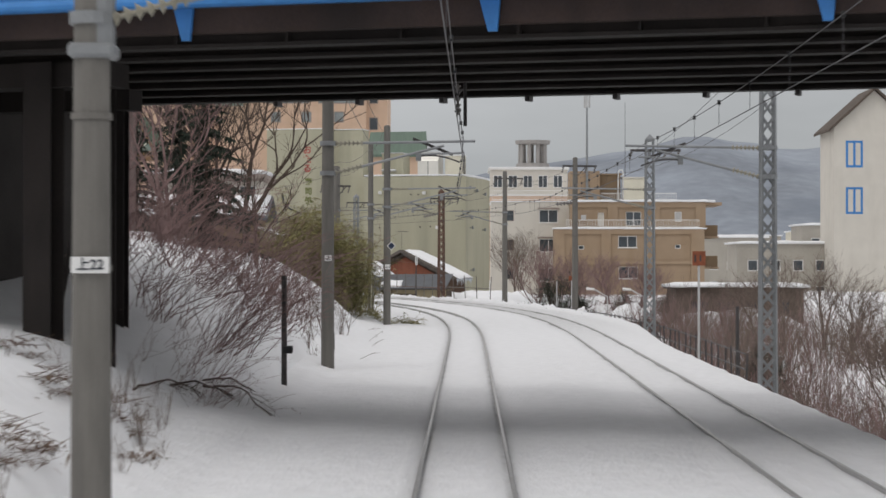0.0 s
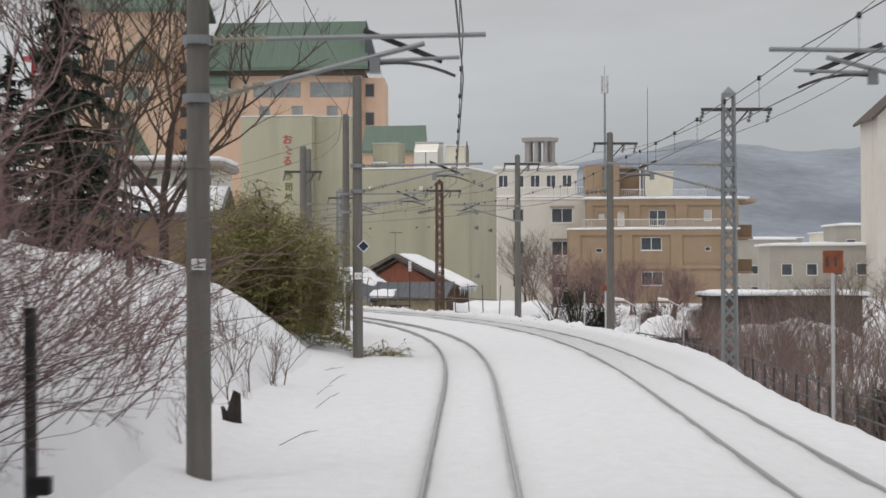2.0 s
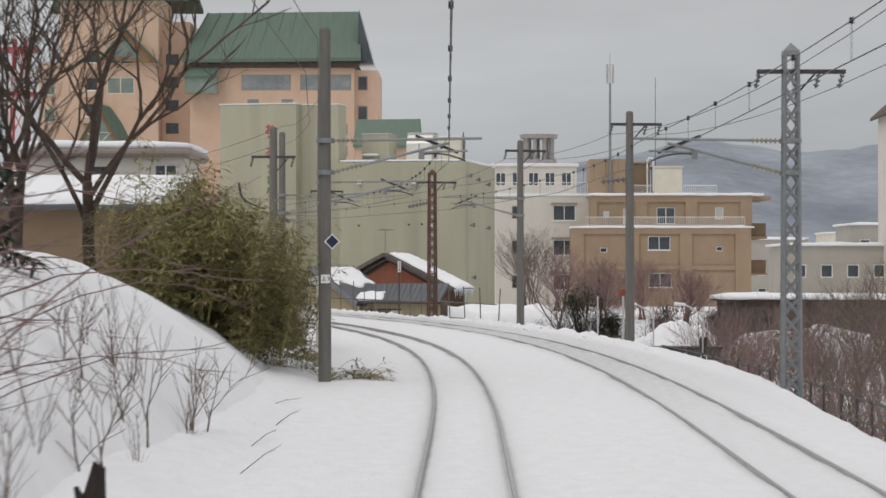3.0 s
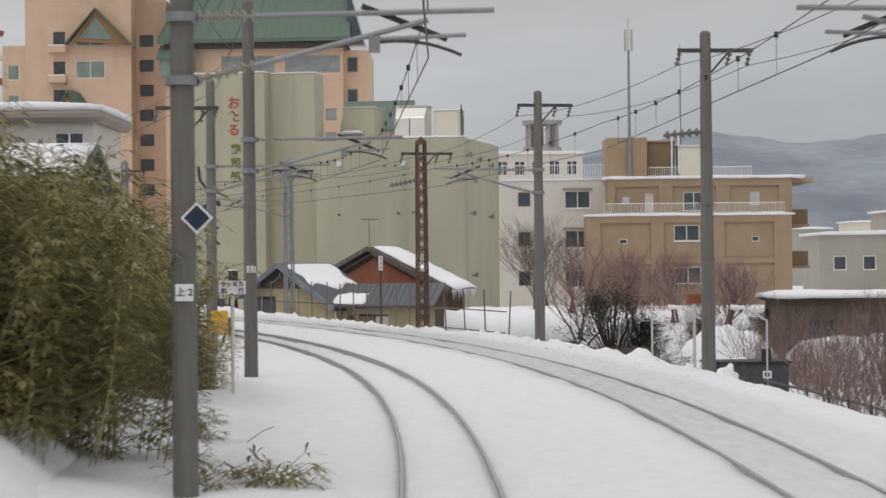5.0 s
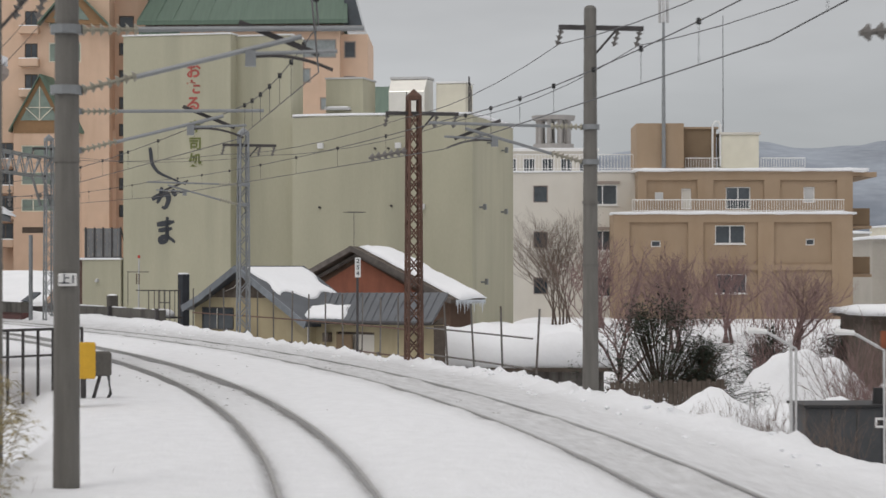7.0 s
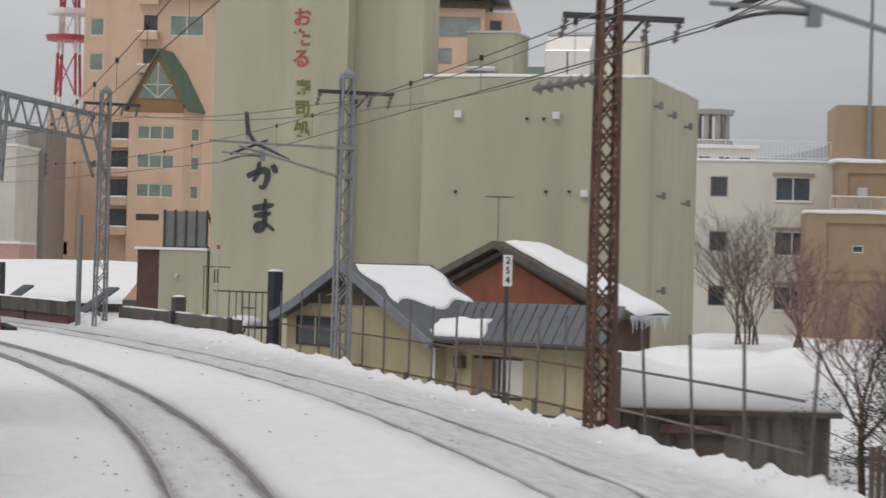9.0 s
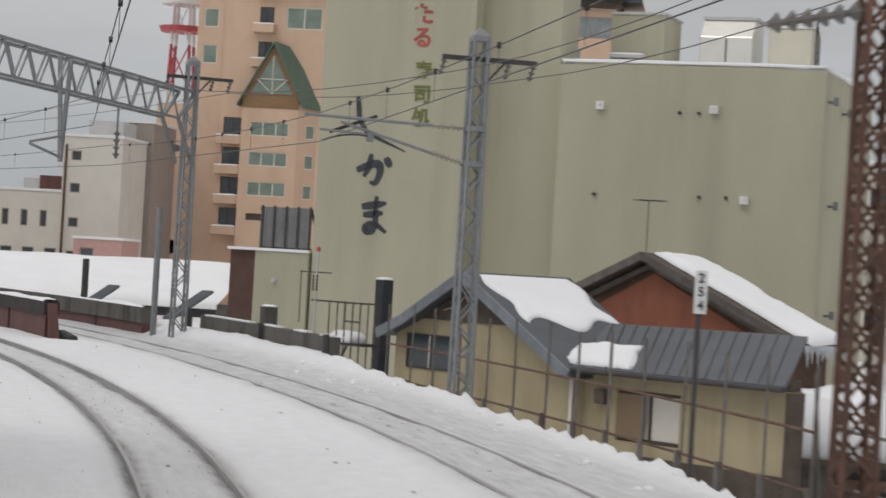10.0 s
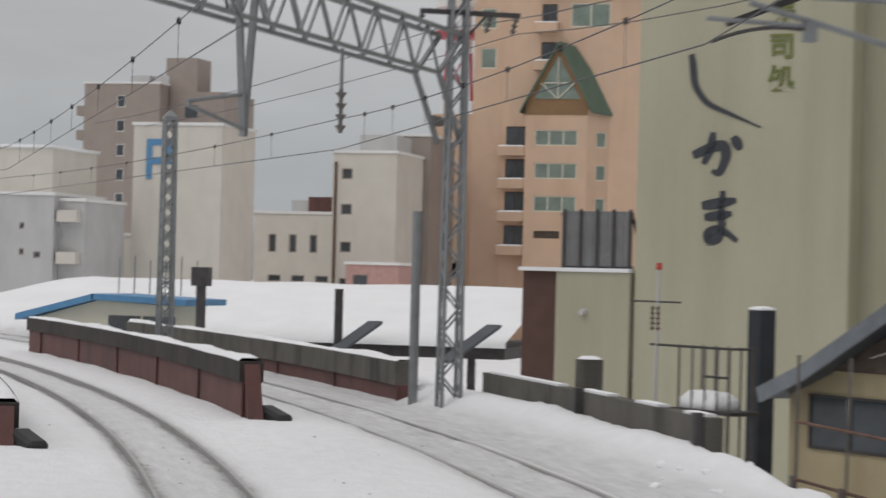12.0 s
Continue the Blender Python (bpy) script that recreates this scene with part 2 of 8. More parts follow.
# Distance haze is put into this pale blue-grey.
MOUNTAIN = material("hazed_wooded_snow_slope", (0.27, 0.30, 0.345), 0.95, vary=0.32, scale=0.006, fine=0.06, bump=0.0,
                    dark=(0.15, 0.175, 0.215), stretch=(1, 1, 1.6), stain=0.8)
FARTOWN = material("far_town_wall", (0.40, 0.375, 0.33), 0.9, vary=0.1, scale=0.3, fine=4, bump=0.0)
FRAMEWOOD = material("brown_trim", (0.27, 0.165, 0.085), 0.8, vary=0.12, scale=1, fine=12, bump=0.1)
REFLECT = material("bright_sheet_metal", (0.80, 0.78, 0.72), 0.3, 0.7, vary=0.05, scale=2, fine=20, bump=0.02)


# ---- building blocks ----
def box(bm, x0, x1, y0, y1, z0, z1):
    vs = [bm.verts.new((x, y, z)) for z in (z0, z1) for y in (y0, y1) for x in (x0, x1)]
    for f in ((0, 2, 3, 1), (4, 5, 7, 6), (0, 1, 5, 4), (2, 6, 7, 3), (0, 4, 6, 2), (1, 3, 7, 5)):
        bm.faces.new([vs[i] for i in f])


def rod(bm, a, b, r0, r1=None, n=6):
    """A tapered round bar from a to b."""
    a, b = Vector(a), Vector(b)
    r1 = r0 if r1 is None else r1
    d = b - a
    if d.length < 1e-6:
        return
    q = d.to_track_quat("Z", "Y")
    ring = []
    for p, r in ((a, r0), (b, r1)):
        ring.append([bm.verts.new(p + q @ Vector((r * math.cos(2 * math.pi * i / n), r * math.sin(2 * math.pi * i / n), 0))) for i in range(n)])
    for i in range(n):
        j = (i + 1) % n
        bm.faces.new((ring[0][i], ring[0][j], ring[1][j], ring[1][i]))
    if n > 2:
        bm.faces.new(ring[0][::-1])
        bm.faces.new(ring[1])


def bar(bm, a, b, w, h=None):
    """A square bar from a to b."""
    a, b = Vector(a), Vector(b)
    h = w if h is None else h
    d = b - a
    q = d.to_track_quat("Z", "Y")
    ring = [[bm.verts.new(p + q @ Vector((sx * w / 2, sy * h / 2, 0))) for sx, sy in ((-1, -1), (1, -1), (1, 1), (-1, 1))] for p in (a, b)]
    for i in range(4):
        j = (i + 1) % 4
        bm.faces.new((ring[0][i], ring[0][j], ring[1][j], ring[1][i]))
    bm.faces.new(ring[0][::-1])
    bm.faces.new(ring[1])


def path_rod(bm, pts, r, n=5):
    """One continuous bent bar through pts."""
    P = [Vector(p) for p in pts]
    last = None
    for i, p in enumerate(P):
        d = (P[min(i + 1, len(P) - 1)] - P[max(i - 1, 0)])
        q = d.to_track_quat("Z", "Y")
        ring = [bm.verts.new(p + q @ Vector((r * math.cos(2 * math.pi * k / n), r * math.sin(2 * math.pi * k / n), 0))) for k in range(n)]
        if last:
            for k in range(n):
                bm.faces.new((last[k], last[(k + 1) % n], ring[(k + 1) % n], ring[k]))
        else:
            bm.faces.new(ring[::-1])
        last = ring
    bm.faces.new(last)


def prism(bm, poly, y0, y1):
    """A flat outline in x, z pushed from y0 to y1."""
    a = [bm.verts.new((x, y0, z)) for x, z in poly]
    b = [bm.verts.new((x, y1, z)) for x, z in poly]
    n = len(poly)
    bm.faces.new(a)
    bm.faces.new(b[::-1])
    for i in range(n):
        j = (i + 1) % n
        bm.faces.new((a[j], a[i], b[i], b[j]))


def slab(bm, pts, t):
    """A sheet with corners pts, t thick downwards."""
    a = [bm.verts.new(p) for p in pts]
    b = [bm.verts.new(Vector(p) - Vector((0, 0, t))) for p in pts]
    n = len(pts)
    bm.faces.new(a)
    bm.faces.new(b[::-1])
    for i in range(n):
        j = (i + 1) % n
        bm.faces.new((a[j], a[i], b[i], b[j]))


def mesh_of(name, bm, mat, bevel=0.0, smooth=False):
    bmesh.ops.recalc_face_normals(bm, faces=bm.faces[:])
    if bevel:
        bmesh.ops.bevel(bm, geom=bm.edges[:], offset=bevel, segments=1, affect="EDGES", clamp_overlap=True)
    me = bpy.data.meshes.new(name)
    bm.to_mesh(me)
    bm.free()
    me.materials.append(mat)
    if smooth:
        me.polygons.foreach_set("use_smooth", [True] * len(me.polygons))
    return me


def part(name, bm, mat, parent, label="", bevel=0.0, smooth=False):
    ob = new(name, mesh_of(name, bm, mat, bevel, smooth))
    ob.parent = parent
    return tagged(ob, label)


def solo(name, bm, mat, label, category="", group="", kind="", m=None, bevel=0.0, smooth=False):
    ob = new(name, mesh_of(name, bm, mat, bevel, smooth))
    if m is not None:
        ob.matrix_world = m
    return tagged(ob, label, category, group, kind)


def thing(name, m, label, category, group="", kind=""):
    ob = new(name)
    ob.empty_display_size = 0.3
    ob.matrix_world = m
    return tagged(ob, label, category, group, kind)


def made(fn, *a, **k):
    bm = bmesh.new()
    fn(bm, *a, **k)
    return bm


# ---- the track's line: straight, then a left-hand curve ----
S1, DS, KAPPA, GRADE = 64.36, 49.93, 0.00557, 0.00375
_s = np.arange(-80.0, 420.0, 0.5)
_k = np.clip((_s - S1) / DS, 0, 1) * KAPPA
_k[_s > 215] = 0.0
_psi = np.cumsum(_k) * 0.5 - _k * 0.25
_x = np.cumsum(-np.sin(_psi)) * 0.5
_y = np.cumsum(np.cos(_psi)) * 0.5
_x -= np.interp(0, _s, _x)
_y -= np.interp(0, _s, _y)


def track(s):
    return float(np.interp(s, _s, _x)), float(np.interp(s, _s, _y)), float(np.interp(s, _s, _psi))


def at(s, lat=0.0, dz=0.0):
    """The place at station s, lat metres to the right of the near track's middle, dz above its rail tops."""
    x, y, p = track(s)
    return Vector((x + lat * math.cos(p), y + lat * math.sin(p), GRADE * s + dz))


def frame_at(s, lat=0.0, dz=0.0, turn=0.0):
    """A pose there: x to the right of the track, y along it."""
    return Matrix.Translation(at(s, lat, dz)) @ Matrix.Rotation(track(s)[2] + radians(turn), 4, "Z")


def stations(xy):
    """Station and offset of many places."""
    s_out, l_out = np.empty(len(xy)), np.empty(len(xy))
    sx, sy, ss, sp = _x[::2], _y[::2], _s[::2], _psi[::2]
    for i in range(0, len(xy), 4000):
        q = xy[i:i + 4000]
        d = (q[:, :1] - sx) ** 2 + (q[:, 1:] - sy) ** 2
        k = d.argmin(1)
        s_out[i:i + 4000] = ss[k]
        l_out[i:i + 4000] = (q[:, 0] - sx[k]) * np.cos(sp[k]) + (q[:, 1] - sy[k]) * np.sin(sp[k])
    return s_out, l_out


def wave(x, y, f, seed=0.0):
    return noise.noise((x * f + seed, y * f - seed * 0.7, seed * 1.3))


def step(v, a, b):
    u = np.clip((v - a) / (b - a), 0, 1)
    return u * u * (3 - 2 * u)


def ground_z(s, lat, x, y):
    """Height of the snowy ground (arrays)."""
    rail = GRADE * np.clip(s, -60, 230)
    z = rail - 0.55
    # bank to the left of the line
    foot = 3.7 + 0.25 * np.sin(s * 0.23)
    rise = np.clip(-lat - foot, 0, 40)
    rate = 0.62 - 0.26 * step(s, 62, 86)
    near_bridge = 0.58 + 0.42 * step(s, 34, 46)
    bank = near_bridge * 3.1 * (1 - np.exp(-np.clip(rise, 0, 9) * rate)) + np.clip(rise - 4, 0, 40) * 0.06
    keep = 1 - step(s, 80, 112) * (1 - 0.35 * step(-lat, 5, 8))
    z = z + (bank + 0.55 * step(-lat, 3.2, 3.8)) * keep
    z = z + 0.4 * step(-lat, 3.2, 4.2) * (1 - keep) - 2.5 * step(-lat, 7.0, 13.0) * (1 - keep) * step(s, 118, 140)
    # fall to the right of the line
    edge = 6.0 + 1.1 * step(s, 66, 96)
    fall = 3.3 * step(lat, edge, edge + 5.5)
    z = z - fall * (1 - step(y, 180, 192) * step(x, -3, 4) * 0.85)
    return z


# ---- the ground: one sheet to the horizon ----
def graded(lo, hi, fine, far, grow=1.35):
    out = list(np.arange(lo, hi + 1e-6, fine))
    d, v = fine, hi
    while v < far[1]:
        d *= grow
        v += d
        out.append(v)
    d, v = fine, lo
    while v > far[0]:
        d *= grow
        v -= d
        out.insert(0, v)
    return np.array(out)


gx, gy = graded(-34, 22, 0.6, (-3000, 3000)), graded(-6, 205, 0.9, (-600, 4500))
GX, GY = np.meshgrid(gx, gy)
pts = np.stack([GX.ravel(), GY.ravel()], 1)
g_s, g_l = stations(pts)
g_z = ground_z(g_s, g_l, pts[:, 0], pts[:, 1])
near = (np.abs(g_l) < 45) & (g_s > -20) & (g_s < 225)
for i in np.nonzero(near)[0]:
    x, y = pts[i]
    a = min(1.0, max(0.15, (abs(g_l[i] - 1.5) - 4.2) * 0.6))
    g_z[i] += a * (0.22 * wave(x, y, 0.45, 3.0) + 0.10 * wave(x, y, 1.3, 8.0))
nx, ny = len(gx), len(gy)
quads = [(j * nx + i, j * nx + i + 1, (j + 1) * nx + i + 1, (j + 1) * nx + i) for j in range(ny - 1) for i in range(nx - 1)]
me = bpy.data.meshes.new("ground")
me.from_pydata(np.column_stack([pts, g_z]).tolist(), [], quads)
me.materials.append(GROUND)
me.polygons.foreach_set("use_smooth", [True] * len(me.polygons))
tagged(new("ground", me), "snow-covered ground with a bank beside the line", "ground", kind="structure")


def ground_at(s, lat):
    p = at(s, lat)
    return float(ground_z(np.array([s]), np.array([lat]), np.array([p.x]), np.array([p.y]))[0])


# ---- snow-filled trackbed ----
GAUGE, TRACK2 = 1.067, 4.05
RAILS = [o + c for o in (0.0, TRACK2) for c in (-GAUGE / 2, GAUGE / 2)]


def bed_height(s, lat):
    z = -0.045
    d = min(abs(lat - r) for r in RAILS)
    x, y, _ = at(s, lat)
    if d < 0.22:
        z -= (0.06 if lat < 2.0 and s > 100 else 0.034) * (0.5 + 0.5 * math.cos(math.pi * d / 0.22)) * (1 + 0.5 * wave(x, y, 0.9, 8.0))
    for r in RAILS[2:]:
        if abs(lat - r) < 0.23:
            z += (0.028 + 0.022 * float(step(np.array(s), 96, 118))) * math.cos(math.pi * abs(lat - r) / 0.46)
    for o in (0.0, TRACK2):
        if abs(lat - o) < 0.42:
            z -= 0.02
    z += 0.035 * wave(x, y, 0.5, 1.0) + 0.02 * wave(x, y, 2.1, 5.0) * (1.0 if d > 0.2 else 0.3)
    if 1.0 < lat < 3.1:
        z += 0.06 * math.sin((lat - 1.0) / 2.1 * math.pi)
    if lat < -1.0:
        z += 0.05 * min(1.0, (-lat - 1.0)) + 0.3 * max(0.0, -lat - 2.9) * max(0.0, 1 - max(0, s - 96) / 14)
    edge = 5.6 + 1.1 * float(step(np.array(s), 66, 96))
    if lat > edge - 1.0:
        u = (lat - (edge - 1.0))
        far = float(step(np.array(s), 152, 168))
        lump = max(0.0, wave(x, y, 0.7, 11.0) + 0.35) * 0.1 + (max(0.0, wave(x, y, 2.1, 17.0)) * 0.14 + abs(wave(x, y, 4.5, 23.0)) * 0.2 + max(0.0, wave(x, y, 2.9, 31.0)) * 0.12) * (1 - 0.75 * far) + 0.22 * far
        z += lump * math.exp(-((u - 0.9) / 0.55) ** 2) * (0.12 + 0.88 * float(step(np.array(s), 98, 125)))
        z += 0.1 * far * math.exp(-((u - 1.0) / 0.7) ** 2)
        w = 1.3 - 0.55 * float(step(np.array(s), 126, 144) * (1 - step(np.array(s), 164, 172)))
        if u > w:
            z -= (u - w) * (0.75 if s < 130 else 1.0)
    if lat < -3.4:
        z -= (-lat - 3.4) * 0.6 * (1 if s > 104 else 0.2)
    return z


lats = sorted(set([round(v, 3) for v in np.concatenate([np.arange(-4.6, 5.2, 0.24), np.arange(5.2, 8.3, 0.15)])] + [round(r + d, 3) for r in RAILS for d in (-0.22, -0.15, -0.09, -0.045, 0.045, 0.09, 0.15, 0.22)]))
bed_s = np.concatenate([np.arange(-30, 8, 2.0), np.arange(8, 100, 0.55), np.arange(100, 126, 0.3), np.arange(126, 164, 0.18), np.arange(164, 178, 0.3), np.arange(178, 330, 1.5)])


def grit_and_shade(s, lat):
    """Dirt on the snow plus shade painted into the rail grooves: along the rails, between them, and where the far track
    has been swept.
    """
    d = min(abs(lat - r) for r in RAILS)
    # Halo along each rail: dirt plus the groove's shade put into colour.
    if lat < 2.0:
        k = float(step(np.array(s), 92, 132))
        g = (0.5 + 0.25 * k) * math.exp(-(d / (0.06 + 0.06 * k)) ** 2) + (0.2 + 0.1 * k) * math.exp(-(d / 0.2) ** 2)
    else:
        inner = 0.2 if lat < TRACK2 else 0.3
        g = inner * math.exp(-(d / 0.055) ** 2) + 0.12 * math.exp(-(d / 0.17) ** 2)
    a = float(step(np.array(s), 62, 112))
    g += (0.08 + 0.5 * a) * math.exp(-(abs(lat - TRACK2) / 0.75) ** 4)
    g += 0.38 * float(step(np.array(s), 108, 138)) * math.exp(-(abs(lat) / 0.62) ** 4)
    if lat > TRACK2 + 0.7:
        g += (0.34 + 0.2 * float(step(np.array(s), 118, 134))) * a * math.exp(-((lat - 5.35) / 0.75) ** 4)
    return min(g, 1.0)


vs, fs, gs, uvs = [], [], [], []
for s in bed_s:
    for l in lats:
        p = at(s, l)
        vs.append((p.x, p.y, p.z + bed_height(s, l)))
        gs.append(grit_and_shade(s, l))
        uvs.append((s, l))
nl = len(lats)
for i in range(len(bed_s) - 1):
    for j in range(nl - 1):
        fs.append((i * nl + j, i * nl + j + 1, (i + 1) * nl + j + 1, (i + 1) * nl + j))
me = bpy.data.meshes.new("trackbed")
me.from_pydata(vs, [], fs)
me.materials.append(BEDSNOW)
me.attributes.new("grit_and_shade", "FLOAT", "POINT").data.foreach_set("value", gs)
along = me.uv_layers.new(name="along")
along.data.foreach_set("uv", [c for f in fs for k in f for c in uvs[k]])
me.polygons.foreach_set("use_smooth", [True] * len(fs))
tagged(new("trackbed", me), "snow lying over two railway tracks with cleared grooves", "trackbed", kind="structure")


def rail_mesh(bm, lat):
    prof = [(-0.019, 0), (0.019, 0), (0.026, -0.01), (0.012, -0.045), (0.012, -0.12), (-0.012, -0.12), (-0.012, -0.045), (-0.026, -0.01)]
    last = None
    for s in list(np.arange(-30, 330, 1.5)):
        ring = [bm.verts.new(at(s, lat + a, b)) for a, b in prof]
        if last:
            for i in range(8):
                bm.faces.new((last[i], last[(i + 1) % 8], ring[(i + 1) % 8], ring[i]))
        last = ring


for lat in RAILS:
    solo("rail", made(rail_mesh, lat), RAIL, "polished steel rail half buried in snow", "rail", "rails of the two tracks", smooth=False)


# ---- buildings ----
def holed_wall(bm, x0, x1, z0, z1, holes, y=0.0, reveal=0.18):
    """A wall face at y with openings and their reveals."""
    xs = sorted({x0, x1, *[h[0] for h in holes], *[h[1] for h in holes]})
    zs = sorted({z0, z1, *[h[2] for h in holes], *[h[3] for h in holes]})
    for xa, xb in zip(xs, xs[1:]):
        for za, zb in zip(zs, zs[1:]):
            cx, cz = (xa + xb) / 2, (za + zb) / 2
            if any(h[0] < cx < h[1] and h[2] < cz < h[3] for h in holes):
                continue
            bm.faces.new([bm.verts.new(p) for p in ((xa, y, za), (xb, y, za), (xb, y, zb), (xa, y, zb))])
    for a, b, c, d in holes:
        for p, q in (((a, c), (b, c)), ((b, c), (b, d)), ((b, d), (a, d)), ((a, d), (a, c))):
            bm.faces.new([bm.verts.new(v) for v in ((p[0], y, p[1]), (q[0], y, q[1]), (q[0], y + reveal, q[1]), (p[0], y + reveal, p[1]))])


def body(bm, x0, x1, y0, y1, z0, z1, holes=(), side_holes=(), reveal=0.18):
    """A block whose front (y0) and right side (x1) have openings."""
    holed_wall(bm, x0, x1, z0, z1, list(holes), y0, reveal)
    tmp = bmesh.new()
    holed_wall(tmp, y0, y1, z0, z1, list(side_holes), 0.0, reveal)
    for f in tmp.faces:
        bm.faces.new([bm.verts.new((x1 - v.co.y, v.co.x, v.co.z)) for v in f.verts])
    tmp.free()
    for q in (((x0, y0), (x0, y1)), ((x0, y1), (x1, y1))):
        (a, b), (c, d) = q
        bm.faces.new([bm.verts.new(v) for v in ((a, b, z0), (c, d, z0), (c, d, z1), (a, b, z1))])
    bm.faces.new([bm.verts.new(v) for v in ((x0, y0, z1), (x1, y0, z1), (x1, y1, z1), (x0, y1, z1))])
    bmesh.ops.remove_doubles(bm, verts=bm.verts[:], dist=0.001)


def window(parent, x0, x1, z0, z1, y=0.0, n=2, fmat=None, gmat=None, side=None, fw=0.06, sill=False):
    """A window set back in its opening: frame with bars, and a pane for each light. side: on the block's right side, at x = side."""
    fmat, gmat = fmat or WHITE, gmat or GLASS
    bm = bmesh.new()
    ya = y + 0.08
    cuts = [x0 + (x1 - x0) * i / n for i in range(n + 1)]
    lights = [(a + (fw if k == 0 else fw / 2), b - (fw if k == n - 1 else fw / 2), z0 + fw, z1 - fw) for k, (a, b) in enumerate(zip(cuts, cuts[1:]))]
    holed_wall(bm, x0, x1, z0, z1, lights, ya, 0.07)
    bmesh.ops.remove_doubles(bm, verts=bm.verts[:], dist=0.0005)
    def turn(b):
        if side is not None:
            for v in b.verts:
                v.co = Vector((side - (v.co.y - y), v.co.x, v.co.z))
        return b
    w = part("window", turn(bm), fmat, parent)
    if sill:
        part("sill", turn(made(box, x0 - 0.08, x1 + 0.08, y - 0.07, y + 0.06, z0 - 0.07, z0 - 0.003)), fmat, w)
    for a, b in zip(cuts, cuts[1:]):
        bm = bmesh.new()
        box(bm, a + fw * 0.4, b - fw * 0.4, ya + 0.03, ya + 0.045, z0 + fw * 0.6, z1 - fw * 0.6)
        part("pane", turn(bm), gmat, w)
    return w


def snow_cap(bm, x0, x1, y0, y1, z, t=0.28, over=0.12, nx=10, ny=6, seed=1.0):
    """A rounded, uneven blanket of snow on a flat top."""
    top = []
    for j in range(ny + 1):
        row = []
        for i in range(nx + 1):
            u, v = i / nx, j / ny
            x, y = x0 - over + (x1 - x0 + 2 * over) * u, y0 - over + (y1 - y0 + 2 * over) * v
            edge = min(u, 1 - u, v, 1 - v)
            h = t * (0.55 if edge == 0 else 1.0) * (1 + 0.35 * wave(x, y, 0.5, seed))
            row.append((bm.verts.new((x, y, z + h)), bm.verts.new((x, y, z - 0.05 - (0.08 * abs(wave(x, y, 1.7, seed + 3)) if edge == 0 else 0)))))
        top.append(row)
    for j in range(ny):
        for i in range(nx):
            bm.faces.new([top[a][b][0] for a, b in ((j, i), (j, i + 1), (j + 1, i + 1), (j + 1, i))])
            bm.faces.new([top[a][b][1] for a, b in ((j, i), (j + 1, i), (j + 1, i + 1), (j, i + 1))])
    ring = [(0, i) for i in range(nx)] + [(j, nx) for j in range(ny)] + [(ny, i) for i in range(nx, 0, -1)] + [(j, 0) for j in range(ny, 0, -1)]
    for k in range(len(ring)):
        a, b = ring[k], ring[(k + 1) % len(ring)]
        bm.faces.new((top[a[0]][a[1]][0], top[b[0]][b[1]][0], top[b[0]][b[1]][1], top[a[0]][a[1]][1]))


# the sage-green hall with a tall stair tower and painted characters
HM = Matrix.Translation((-0.11, 192.36, 0)) @ Matrix.Rotation(radians(-11.8), 4, "Z")
hall = thing("windowless_hall", HM, "sage-green rendered windowless building with painted lettering and snowy roof", "building")
part("low_block", made(body, -8.87, 0, 0, 10.3, -4, 10.2), HOTEL, hall)
bm = bmesh.new()
box(bm, -17.5, -11.98, 0.0, 9.0, -4, 14.25)
part("tower_block", bm, HOTEL, hall, bevel=0.03)
part("stair_block", made(box, -11.98, -8.87, 0.9, 3.0, -4, 10.2), HOTEL, hall)
part("stair_head", made(box, -11.98, -9.2, 0.9, 3.0, 10.2, 14.2), HOTEL, hall)
part("roof_snow", made(snow_cap, -8.77, -0.05, 0.1, 10.2, 10.2, 0.16, 0.1, seed=2.0), SNOW, hall, "thin snow along the parapet", smooth=True)
part("tower_coping", made(box, -17.55, -11.93, -0.05, 9.05, 14.25, 14.33), WHITE, hall)
part("rear_block", made(box, -11.98, -8.87, 3.003, 9.0, -4, 10.1), HOTEL, hall)
part("stair_coping", made(box, -11.92, -9.15, 0.85, 3.05, 14.21, 14.29), WHITE, hall)


def lamp_box(bm, x, z):
    box(bm, x - 0.13, x + 0.13, -0.22, 0.0, z - 0.12, z + 0.14)
    box(bm, x - 0.04, x + 0.04, -0.3, 0.0, z + 0.05, z + 0.11)


for x, z in ((-7.44, 8.75), (-3.6, 8.72), (-2.44, 5.8)):
    part("vent_hood", made(lamp_box, x, z), WHITE, hall)
for x, z in ((-7.5, 5.8), (-3.95, 5.85), (-3.05, 5.87), (-4.75, 8.6), (-4.1, 8.6)):
    part("pipe_stub", made(rod, (x, 0.02, z), (x, -0.16, z), 0.06, 0.05, 8), DARKSTEEL, hall)
for y, z in ((0.6, 9.15), (3.5, 9.0), (7.1, 8.8), (1.6, 5.8), (7.0, 5.7), (2.0, 2.2)):
    bm = bmesh.new()
    rod(bm, (0.0, y, z), (0.28, y, z), 0.05, 0.05, 6)
    box(bm, 0.2, 0.34, y - 0.12, y + 0.12, z - 0.12, z + 0.16)
    part("wall_bracket", bm, GALV, hall)
